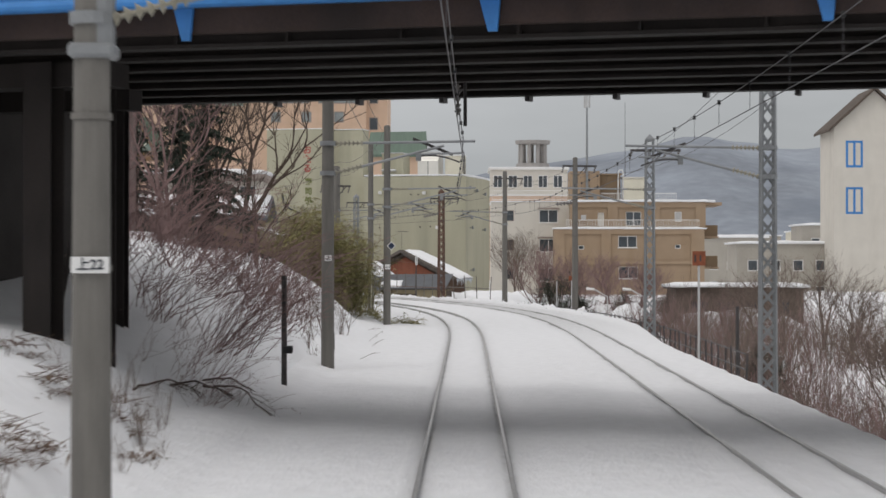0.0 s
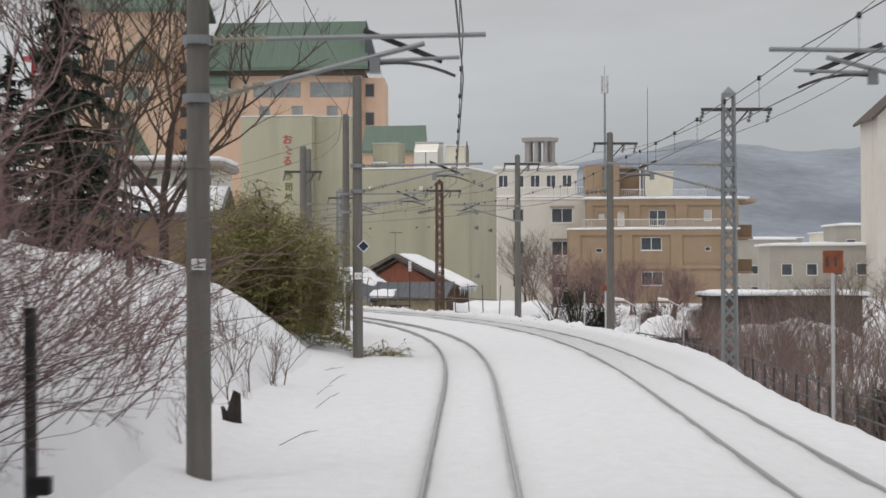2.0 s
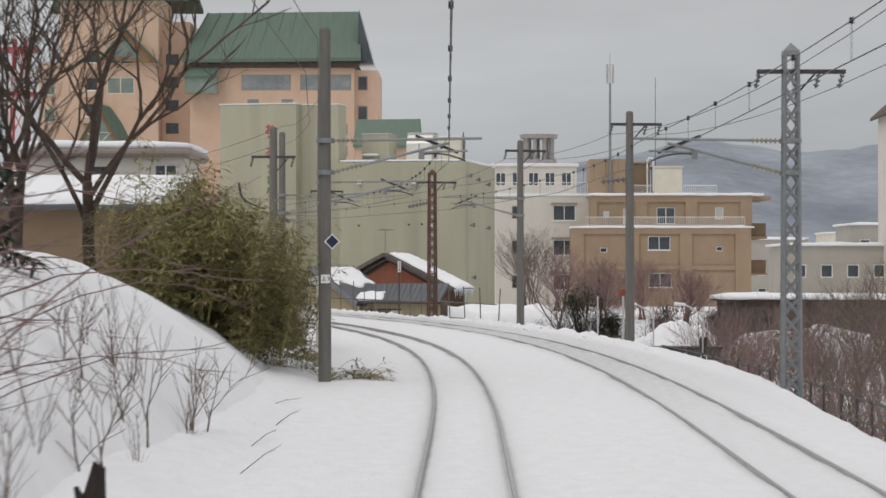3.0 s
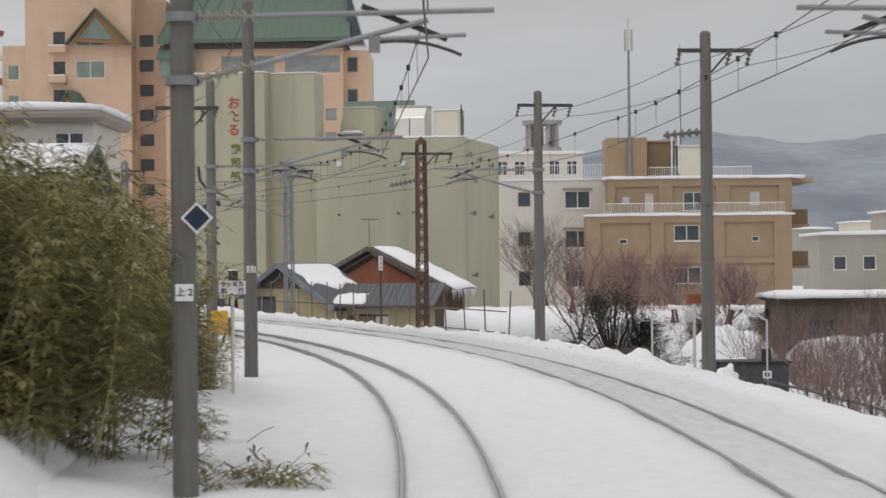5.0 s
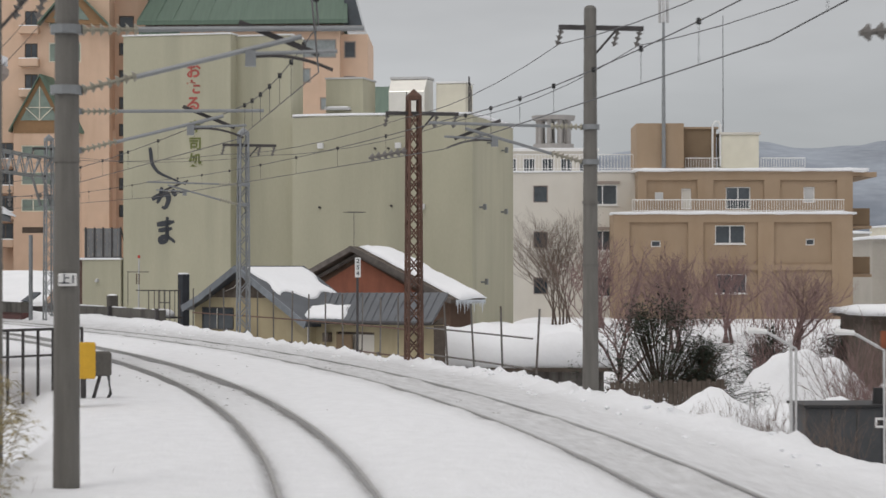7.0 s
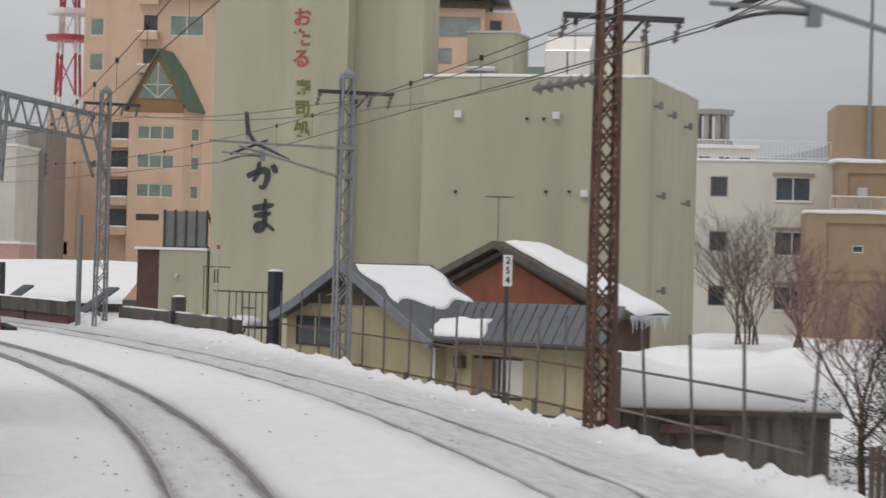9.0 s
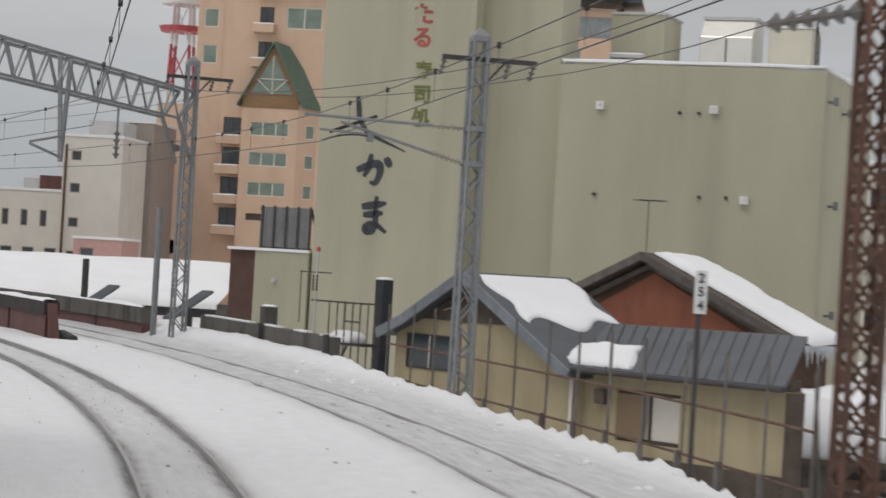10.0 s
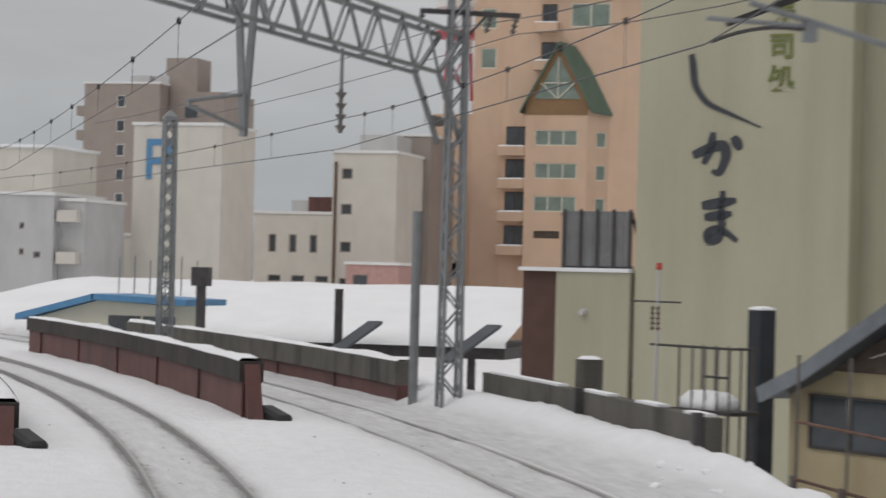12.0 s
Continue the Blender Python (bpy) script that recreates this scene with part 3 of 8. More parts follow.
# rooftop plant
unit = thing("rooftop_unit", HM @ Matrix.Translation((-4.6, 5.5, 10.2)), "bright sheet-metal plant box on a flat roof", "roof unit")
bm = bmesh.new()
prism(bm, [(0.0, 0.3), (2.0, 0.3), (2.0, 2.2), (0.55, 2.2), (0.0, 1.55)], -0.86, 1.0)
for v in bm.verts:
    v.co = Vector((v.co.y, v.co.x, v.co.z))
part("cabinet", bm, REFLECT, unit, bevel=0.02)
part("stand", made(box, -0.8, 0.95, 0.05, 1.95, 0.0, 0.3), DARKSTEEL, unit)
part("seam", made(box, 0.05, 0.1, -0.02, 0.0, 0.32, 1.5), DARKSTEEL, unit)
part("hood", made(box, -0.9, 1.04, 0.5, 2.05, 2.2, 2.32), GREYWALL, unit)
unit = thing("water_tank", HM @ Matrix.Translation((-3.12, 6.0, 10.2)), "cream panelled roof tank with a ladder", "water tank")
part("tank", made(box, 0.0, 1.55, 0, 1.6, 0.0, 1.95), CREAM, unit, bevel=0.05)
part("lid", made(box, -0.05, 1.6, -0.05, 1.65, 1.95, 2.04), WHITE, unit)
part("ladder", made(path_rod, [(1.65, 0.2, 0), (1.65, 0.2, 2.3), (1.75, 0.2, 1.6), (1.75, 0.2, 0)], 0.04), DARKSTEEL, unit)
unit = thing("rooftop_hut", HM @ Matrix.Translation((-8.3, 4.0, 10.2)), "sage-green roof hut with a small snowy canopy", "roof hut")
part("hut", made(box, 0.0, 1.9, 0, 2.5, 0.0, 2.1), HOTEL, unit)
part("rim", made(box, -0.05, 1.95, -0.05, 2.55, 2.1, 2.18), GREYWALL, unit)
part("canopy", made(box, 0.05, 1.3, -0.5, -0.003, 0.55, 0.65), GREYWALL, unit)
part("canopy_snow", made(snow_cap, 0.08, 1.27, -0.47, -0.03, 0.65, 0.08, 0.0, 6, 3, 71.0), SNOW, unit, smooth=True)

# low annex beside the hall, with a slatted screen on top
annex = thing("annex", Matrix.Translation((-19.3, 196.25, 0)) @ Matrix.Rotation(radians(-11.8), 4, "Z"), "low sage annex with a brown end panel", "building")
part("wall", made(body, 0.0, 2.0, 0, 6, -4, 3.3), HOTEL, annex)
part("brown_end", made(box, -1.0, -0.003, 0.15, 6, -4, 3.3), material("brown_panel", (0.10, 0.055, 0.045), 0.7, vary=0.15, scale=2, fine=20), annex)
part("coping", made(box, -1.05, 2.0, -0.06, 6.05, 3.303, 3.4), SNOW, annex)
part("wall_lamp", made(rod, (0.78, -0.18, 2.27), (0.78, 0.0, 2.3), 0.07, 0.09, 10), GREYWALL, annex, "small grey wall lamp")
SCREEN = material("grey_screen_panel", (0.19, 0.195, 0.20), 0.7, vary=0.12, scale=2, fine=25, bump=0.1)
screen = thing("slatted_screen", Matrix.Translation((-19.25, 196.45, 3.4)) @ Matrix.Rotation(radians(-11.8), 4, "Z"), "grey metal slatted screen on a flat roof", "screen")
for i in range(9):
    part("slat", made(box, 0.02 + i * 0.215, 0.22 + i * 0.215, 0.02, 0.05, 0.05, 1.45), SCREEN, screen)
part("top_rail", made(box, 0.0, 1.95, 0.06, 0.12, 1.35, 1.42), DARKSTEEL, screen)
part("bottom_rail", made(box, 0.0, 1.95, 0.06, 0.12, 0.0, 0.08), DARKSTEEL, screen)
for x in (0.1, 0.55, 1.0, 1.45, 1.9):
    part("front_bar", made(box, x - 0.035, x + 0.035, -0.03, 0.018, 0.02, 1.5), DARKSTEEL, screen)
for x in (0.0, 0.65, 1.3, 1.9):
    part("brace", made(bar, (x, 0.1, 1.4), (x, 1.1, 0.0), 0.06), DARKSTEEL, screen)

# tan apartment block
tan = thing("tan_apartment_block", Matrix.Translation((8.7, 227, 0)), "tan rendered four-storey apartment block with recessed panels and snowy terraces", "building")
low_holes = [(6.35, 8.2, 4.4, 5.55), (2.35, 2.95, 4.2, 4.6), (12.0, 12.55, 4.3, 4.7), (6.4, 8.3, 1.3, 2.5)]
part("lower_wall", made(body, 0, 14.9, 0, 14, -5, 6.3, low_holes), TAN, tan)
up_holes = [(7.2, 8.75, 6.6, 8.0), (12.1, 12.8, 7.0, 8.0), (4.4, 5.0, 6.6, 7.9)]
bm = made(body, 1.65, 15.2, 1.6, 13, 6.3, 9.05, up_holes)
part("upper_wall", bm, TAN, tan)
for h in low_holes[:1] + low_holes[3:]:
    window(tan, *h, n=2, sill=True)
for h in low_holes[1:3]:
    window(tan, *h, n=1)
for h in up_holes[:1]:
    window(tan, *h, y=1.6, n=2)
window(tan, *up_holes[1], y=1.6, n=1, gmat=GREYWALL)
window(tan, *up_holes[2], y=1.6, n=1, gmat=OFFWHITE)


for y, z0, z1, xs in ((0, -5, 5.74, ((0.0, 1.0), (4.65, 5.6), (9.0, 10.0), (13.6, 14.9))), (1.6, 6.31, 8.44, ((1.66, 2.2), (5.4, 6.4), (9.6, 10.6), (14.2, 15.18)))):
    for a, c in xs:
        part("pilaster", made(box, a, c, y - 0.16, y - 0.003, z0, z1), TAN, tan)
    part("frieze", made(box, xs[0][0], xs[-1][1], y - 0.16, y - 0.003, z1 + 0.002, z1 + 0.55), TAN, tan)
part("band", made(box, 0.0, 14.9, -0.155, -0.004, 2.75, 3.1), TAN, tan)
part("terrace_snow", made(snow_cap, 0.0, 15.0, -0.1, 1.5, 6.3, 0.14, 0.15, 16, 3, 4.0), SNOW, tan, smooth=True)
part("roof_snow", made(snow_cap, 1.65, 15.9, 1.5, 13, 9.05, 0.2, 0.25, 16, 8, 6.0), SNOW, tan, smooth=True)
part("penthouse", made(box, 1.65, 4.65, 2.6, 8, 9.05, 12.1), TAN, tan)
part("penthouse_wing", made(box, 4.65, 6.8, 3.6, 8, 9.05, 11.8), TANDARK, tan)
part("wing_coping", made(box, 4.66, 6.95, 3.45, 8.1, 11.8, 11.92), TAN, tan)
part("lift_box", made(box, 7.1, 9.5, 3.2, 6, 9.05, 11.4), CREAM, tan, bevel=0.04)
part("lift_box_lid", made(box, 7.0, 9.6, 3.1, 6.1, 11.403, 11.55), OFFWHITE, tan)


def railing(bm, a, b, h=0.9, gap=0.16, r=0.016, posts=8):
    a, b = Vector(a), Vector(b)
    up = Vector((0, 0, h))
    rod(bm, a + up, b + up, 0.03, 0.03, 5)
    rod(bm, a + up * 0.1, b + up * 0.1, 0.02, 0.02, 4)
    n = max(2, int((b - a).length / gap))
    for i in range(n + 1):
        p = a + (b - a) * i / n
        rod(bm, p, p + up, r, r, 4)


part("terrace_railing", made(railing, (1.2, 0.12, 6.4), (14.4, 0.12, 6.4), 0.75), WHITE, tan, "white railing")
part("roof_railing", made(railing, (9.6, 3.0, 9.2), (12.4, 3.0, 9.2), 0.7), WHITE, tan)
part("roof_railing", made(railing, (4.8, 3.0, 9.2), (7.0, 3.0, 9.2), 0.7), WHITE, tan)
part("loop_pipe", made(path_rod, [(6.55, 3.3, 9.1), (6.55, 3.3, 12.0), (6.7, 3.3, 12.25), (6.95, 3.3, 12.25), (7.05, 3.3, 12.0), (7.05, 3.3, 9.4)], 0.07), WHITE, tan)
for z0 in (-1.0, 2.1, 5.2):
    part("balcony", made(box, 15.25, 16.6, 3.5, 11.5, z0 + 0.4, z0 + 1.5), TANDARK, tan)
    part("balcony_floor", made(box, 15.2, 16.7, 3.4, 11.6, z0 + 0.2, z0 + 0.39), TAN, tan)
part("canopy", made(box, 15.2, 17.0, 3.2, 12, 8.7, 9.0), TAN, tan)
part("air_conditioner", made(box, 2.7, 3.2, 1.05, 1.35, 7.2, 7.65), GREYWALL, tan, bevel=0.03)

mast = thing("antenna_mast", Matrix.Translation((12.05, 229.4, 9.1)), "grey steel mobile-phone antenna mast", "antenna mast")
part("pole", made(rod, (0, 0, 0), (0, 0, 10.4), 0.14, 0.08, 8), GALV, mast)
for a in range(3):
    c = Vector((0.28 * math.cos(a * 2.1 + 0.4), 0.28 * math.sin(a * 2.1 + 0.4), 0))
    part("antenna_panel", made(box, c.x - 0.09, c.x + 0.09, c.y - 0.06, c.y + 0.06, 9.4, 11.0), GREYWALL, mast)
part("lightning_rod", made(rod, (0, 0, 10.4), (0, 0, 11.9), 0.03, 0.02, 5), GALV, mast)
whip = thing("whip_aerial", Matrix.Translation((16.0, 231, 11.6)), "thin tall whip aerial", "aerial")
part("rod", made(rod, (0, 0, 0), (0, 0, 7.5), 0.035, 0.02, 5), WIRE, whip)

# off-white apartment wing with wide windows
white = thing("white_apartment_block", Matrix.Translation((2.45, 231, 0)), "off-white rendered apartment block with wide windows", "building")
wh = [(1.35, 2.3, z, z + 1.1) for z in (7.1, 4.15, 1.2)] + [(4.85, 6.75, z, z + 1.3) for z in (6.95, 4.0, 1.05)]
part("wall", made(body, 0, 7.9, 0, 12, -5, 9.1, wh), OFFWHITE, white)
for h in wh[:3]:
    window(white, *h, n=1, fmat=TAUPE)
for h in wh[3:]:
    window(white, *h, n=2, sill=True)
    part("window_hood", made(box, h[0] - 0.15, h[1] + 0.15, -0.12, -0.003, h[3] + 0.05, h[3] + 0.22), TAUPE, white)
part("coping", made(snow_cap, 0, 7.8, 0, 12, 9.1, 0.1, 0.08, 10, 4, 9.0), SNOW, white, smooth=True)
part("roof_railing", made(railing, (0.1, 0.4, 9.2), (7.8, 0.4, 9.2), 1.0, 0.2), WHITE, white)

# round-cornered building with a colonnade lantern behind
LANTERN = material("grey_stone_lantern", (0.36, 0.345, 0.33), 0.85, vary=0.1, scale=0.6, fine=10, bump=0.1)
far = thing("colonnade_building", Matrix.Translation((4.5, 440, -0.6)), "off-white hotel with a columned roof lantern", "building")
fh = [(0.5 + i * 2.9, 2.3 + i * 2.9, 18.3, 20.7) for i in range(5)]
part("upper_wall", made(body, 0, 14.8, 0, 20, 16.8, 21.8, fh), OFFWHITE, far)
for h in fh:
    window(far, *h, n=2, fw=0.12)
part("cornice", made(box, -0.4, 15.2, -0.4, 20, 21.803, 22.2), WHITE, far)
part("eave_snow", made(snow_cap, 0, 14.8, 0, 20, 22.2, 0.2, 0.3, 8, 4, 12.0), SNOW, far, smooth=True)
bm = bmesh.new()
rod(bm, (6.5, 9.5, -6), (6.5, 9.5, 16.6), 13.5, 13.5, 28)
part("drum", bm, PEACH, far, smooth=False)
part("drum_coping", made(rod, (6.5, 9.5, 16.6), (6.5, 9.5, 16.9), 13.7, 13.7, 28), WHITE, far)
part("lantern_base", made(rod, (8.3, 6, 22.2), (8.3, 6, 23.2), 3.3, 3.2, 18), LANTERN, far)
for i in range(9):
    a = 2 * math.pi * (i + 0.3) / 9
    part("column", made(rod, (8.3 + 2.45 * math.cos(a), 6 + 2.45 * math.sin(a), 23.2), (8.3 + 2.45 * math.cos(a), 6 + 2.45 * math.sin(a), 27.0), 0.42, 0.38, 8), LANTERN, far)
part("lantern_cap", made(rod, (8.3, 6, 27.0), (8.3, 6, 27.7), 3.3, 3.5, 18), LANTERN, far)

# peach hotel complex with green roofs, behind the hall
PY = 350.0
peach = thing("peach_hotel", Matrix.Translation((0.45, PY, 0)), "peach tiled hotel with steep green metal roofs", "building")
mh = [(-31.5, -24.7, 27.5, 29.7), (-23.4, -16.4, 27.5, 29.7)] + [(x, x + 1.6, 24.6, 26.3) for x in (-30.7, -26.0, -21.0)]
mh += [(-18.3, -16.9, z, z + 1.5) for z in (21.4, 18.4, 15.2, 12.2)]
sh = [(2.0, 3.6, z, z + 1.5) for z in (12, 15.2, 18.4, 21.5, 24.6, 27.8)]
part("main_wall", made(body, -38.6, -16.0, 0, 16, -6, 31.4, mh), PEACH, peach)
for h in mh:
    window(peach, *h, n=3 if h[1] - h[0] > 3 else 1, fmat=TAUPE, gmat=PALEGLASS, fw=0.14)
part("end_wall", made(body, -16.0, -12.8, 1.5, 17, -6, 30.4, [(-15.6, -14.2, 27.6, 29.6), (-15.6, -14.2, 23.5, 25.5), (-15.6, -14.2, 19.5, 21.5)]), PEACH, peach)
for z in (27.6, 23.5, 19.5):
    window(peach, -15.6, -14.2, z, z + 2.0, y=1.5, n=1, fmat=TAUPE, fw=0.14)
bm = bmesh.new()
slab(bm, [(-39.5, -1.6, 31.7), (-15.0, -1.6, 31.9), (-15.6, 7.5, 39.2), (-37.0, 7.5, 39.0)], 0.5)
slab(bm, [(-37.0, 7.5, 39.0), (-15.6, 7.5, 39.2), (-15.0, 17, 31.9), (-39.5, 17, 31.7)], 0.5)
part("main_roof", bm, GREENROOF, peach)
for i in range(0, 25, 2):
    u = i / 24
    part("seam", made(bar, (-39.4 + 24.3 * u, -1.55, 31.75), (-36.9 + 21.2 * u, 7.4, 39.1), 0.09, 0.12), GREENROOF, peach)
part("eave_band", made(box, -38.6, -15.4, -0.9, -0.01, 30.6, 31.35), TIMBER, peach)
bm = bmesh.new()
prism(bm, [(-15.6, 31.4), (-13.4, 31.4), (-15.4, 38.8)], 1.0, 14.0)
part("gable_end", bm, GLASS, peach)
part("bay", made(box, -39.0, -34.7, -2.5, -0.003, 27.0, 29.3), GREENGLASS, peach)
bm = bmesh.new()
slab(bm, [(-39.4, -2.9, 29.3), (-34.4, -2.9, 29.3), (-34.6, -0.01, 31.2), (-39.2, -0.01, 31.2)], 0.2)
part("bay_roof", bm, GREENROOF, peach)
lowg = thing("green_roofed_wing", Matrix.Translation((0, 300, 0)), "low peach wing with a green metal roof", "building")
part("wall", made(box, -13.0, -5.7, 0, 12, -6, 17.2), PEACH, lowg)
bm = bmesh.new()
slab(bm, [(-13.2, -0.5, 17.2), (-5.4, -0.5, 17.2), (-5.5, 5.5, 20.6), (-13.0, 5.5, 20.5)], 0.3)
slab(bm, [(-13.0, 5.5, 20.5), (-5.5, 5.5, 20.6), (-5.4, 12.5, 17.2), (-13.2, 12.5, 17.2)], 0.3)
part("roof", bm, GREENROOF, lowg)

tower = thing("peach_hotel_tower", Matrix.Translation((0, PY, -0.35)), "peach tiled hotel tower with stacked balconies and a glazed gable", "building")
th, bays = [], []
for z in (16.1, 13.0, 9.9):
    th.append((-52.5, -48.4, z, z + 1.5))
th.append((-52.4, -49.9, 7.4, 8.1))
part("bay_wall", made(body, -53.4, -47.5, -1.5, 12, -6, 20.0, th), PEACH, tower)
for h in th[:3]:
    window(tower, *h, y=-1.5, n=3, fmat=CREAM, gmat=GREENGLASS, fw=0.12)
window(tower, *th[3], y=-1.5, n=1, fmat=TIMBER, gmat=TIMBER, fw=0.1)
uh = [(-49.6, -45.8, 27.4, 29.7), (-49.6, -45.8, 31.5, 33.7)]
bh = [(-55.6, -53.7, z, z + 2.1) for z in (15.9, 12.8, 9.7, 6.5)] + [(-52.4, -50.9, z, z + 2.0) for z in (27.6, 24.0, 31.4)]
part("main_wall", made(body, -56.0, -42.5, 0, 14, -6, 41.0, uh + bh), PEACH, tower)
sw_ = [(-58.4, -56.8, z, z + 2.0) for z in (27.3, 23.5)]
part("shoulder_wall", made(body, -59.0, -56.0, 0.4, 14, -6, 31.7, sw_), PEACH, tower)
for h in sw_:
    window(tower, *h, y=0.4, n=1, fmat=CREAM, gmat=GREENGLASS, fw=0.14)
for h in uh:
    window(tower, *h, n=2, fmat=CREAM, gmat=GREENGLASS, fw=0.14)
for h in bh:
    window(tower, *h, n=2, fmat=TIMBER, gmat=GLASS, fw=0.12)
    part("balcony", made(box, h[0] - 0.5, h[1] + 0.25, -1.3, -0.003, h[2] - 0.75, h[2] + 0.15), PEACH, tower, bevel=0.05)
    part("balcony_snow", made(snow_cap, h[0] - 0.45, h[1] + 0.2, -1.25, -0.05, h[2] + 0.15, 0.14, 0.02, 6, 4, h[2]), SNOW, tower, smooth=True)
part("left_wing", made(body, -63.0, -59.0, 1.0, 14, -6, 19.2, [(-62.0, -60.4, z, z + 1.4) for z in (3.5,)]), PEACH, tower)
corner = thing("peach_hotel_corner", Matrix.Translation((-47.5, PY - 1.5, -0.35)) @ Matrix.Rotation(radians(40), 4, "Z"), "chamfered peach corner bay of the hotel tower", "building")
ch_ = [(x, x + 1.1, z, z + 1.5) for z in (16.0, 12.9, 9.8, 6.7) for x in (1.0, 2.7, 5.2)]
part("wall", made(body, 0.0, 7.0, 0, 2.5, -6, 19.6, ch_), PEACH, corner)
for hh in ch_:
    window(corner, *hh, n=1, fmat=CREAM, gmat=GREENGLASS, fw=0.12)
bm = bmesh.new()
prism(bm, [(-53.5, 20.0), (-47.4, 20.0), (-50.3, 25.6)], -1.5, -1.2)
part("gable_frame", bm, FRAMEWOOD, tower)
part("gable_sill", made(box, -53.4, -47.5, -1.56, -1.503, 19.0, 20.3), FRAMEWOOD, tower)
bm = bmesh.new()
prism(bm, [(-52.6, 20.5), (-48.2, 20.5), (-50.35, 24.6)], -1.56, -1.48)
fan = part("gable_glass", bm, GREENGLASS, tower)
for x, z in ((-52.0, 22.0), (-50.35, 24.4), (-48.8, 22.0)):
    part("glazing_bar", made(bar, (-50.35, -1.62, 20.5), (x, -1.62, z), 0.1), CREAM, fan)
part("glazing_bar", made(bar, (-51.6, -1.62, 22.0), (-49.1, -1.62, 22.0), 0.1), CREAM, fan)
bm = bmesh.new()
slab(bm, [(-50.3, -2.0, 25.9), (-50.3, 4.0, 25.9), (-53.9, 4.0, 19.4), (-53.9, -2.0, 19.4)], 0.25)
slab(bm, [(-50.3, -2.0, 25.9), (-46.6, 4.0, 25.0), (-42.7, 3.4, 19.0), (-47.0, -2.0, 19.4)], 0.25)
part("gable_roof", bm, GREENROOF, tower)
bm = bmesh.new()
slab(bm, [(-60.0, -1.2, 40.6), (-38.0, -1.2, 40.6), (-40.0, 7, 48.0), (-57.0, 7, 48.0)], 0.5)
slab(bm, [(-57.0, 7, 48.0), (-40.0, 7, 48.0), (-38.0, 15, 40.6), (-60.0, 15, 40.6)], 0.5)
part("roof", bm, GREENROOF, tower)
bm = bmesh.new()
prism(bm, [(-50.0, 32.0), (-42.4, 31.6), (-46.8, 36.0)], -1.2, -0.4)
part("upper_gable", bm, FRAMEWOOD, tower)
bm = bmesh.new()
prism(bm, [(-48.9, 32.4), (-44.6, 32.2), (-46.8, 35.1)], -1.3, -1.17)
part("upper_gable_glass", bm, GREENGLASS, tower)
bm = bmesh.new()
slab(bm, [(-46.8, -1.8, 36.3), (-46.8, 0, 36.3), (-50.6, 0, 31.9), (-50.6, -1.8, 31.9)], 0.25)
slab(bm, [(-46.8, -1.8, 36.3), (-46.8, 0, 36.3), (-41.9, 0, 31.3), (-41.9, -1.8, 31.3)], 0.25)
part("upper_gable_roof", bm, GREENROOF, tower)
link = thing("peach_hotel_link", Matrix.Translation((0, PY + 4, 0)), "peach tiled middle block of the hotel", "building")
lh = [(x, x + 1.8, z, z + 1.5) for z in (9, 12.2, 15.4, 18.6, 21.8, 25.0, 28.2, 31.4) for x in (-42.0, -40.4 + 0.4)]
lh = [h for h in lh if h[0] == -42.0]
part("wall", made(body, -42.5, -38.6, 0, 12, -6, 37.4, lh), PEACH, link)
for h in lh:
    window(link, *h, n=1, fmat=TIMBER, fw=0.14)


# ---- far mountains ----
def ridge(bm, x0, x1, y, tops, n=70, depth=900.0, seed=0.0):
    xs = [x0 + (x1 - x0) * i / n for i in range(n + 1)]
    rows = []
    for j in range(9):
        v = j / 8
        row = []
        for x in xs:
            h = float(np.interp(x, [p[0] for p in tops], [p[1] for p in tops]))
            h *= 1 + 0.07 * wave(x, 0, 0.006, seed) + 0.03 * wave(x, 0, 0.03, seed)
            z = -20 + (h + 20) * (math.sin(v * math.pi / 2) if v < 1 else 1.0)
            z += 14 * wave(x, v * 400, 0.008, seed + 5) * math.sin(v * math.pi)
            row.append(bm.verts.new((x, y + depth * v, z)))
        rows.append(row)
    for a, b in zip(rows, rows[1:]):
        for i in range(n):
            bm.faces.new((a[i], a[i + 1], b[i + 1], b[i]))


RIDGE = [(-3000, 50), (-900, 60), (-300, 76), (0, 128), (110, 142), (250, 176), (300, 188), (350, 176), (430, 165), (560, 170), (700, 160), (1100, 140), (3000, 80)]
solo("mountain", made(ridge, -2600, 2600, 2300, RIDGE, 160), MOUNTAIN, "distant hills with snow, bare woods and haze in their colour", "mountain", kind="structure", smooth=True)


# ---- poles, masts and wires ----
def text_mesh(name, body_text, size, mat, depth=0.004, bold=0.0):
    cu = bpy.data.curves.new(name, "FONT")
    cu.body, cu.size, cu.extrude, cu.align_x, cu.align_y, cu.offset = body_text, size, depth, "CENTER", "CENTER", bold
    tmp = new(name + "_shape", cu)
    dg = bpy.context.evaluated_depsgraph_get()
    me = bpy.data.meshes.new_from_object(tmp.evaluated_get(dg))
    bpy.data.objects.remove(tmp)
    me.materials.clear()
    me.materials.append(mat)
    return me


FACE = Matrix.Rotation(radians(90), 4, "X")   # turns lettering upright, facing -y


def lettering(parent, name, body_text, size, mat, m, label="", bold=0.0):
    ob = new(name, text_mesh(name, body_text, size, mat, bold=bold))
    ob.parent = parent
    ob.matrix_local = m @ FACE
    return tagged(ob, label)


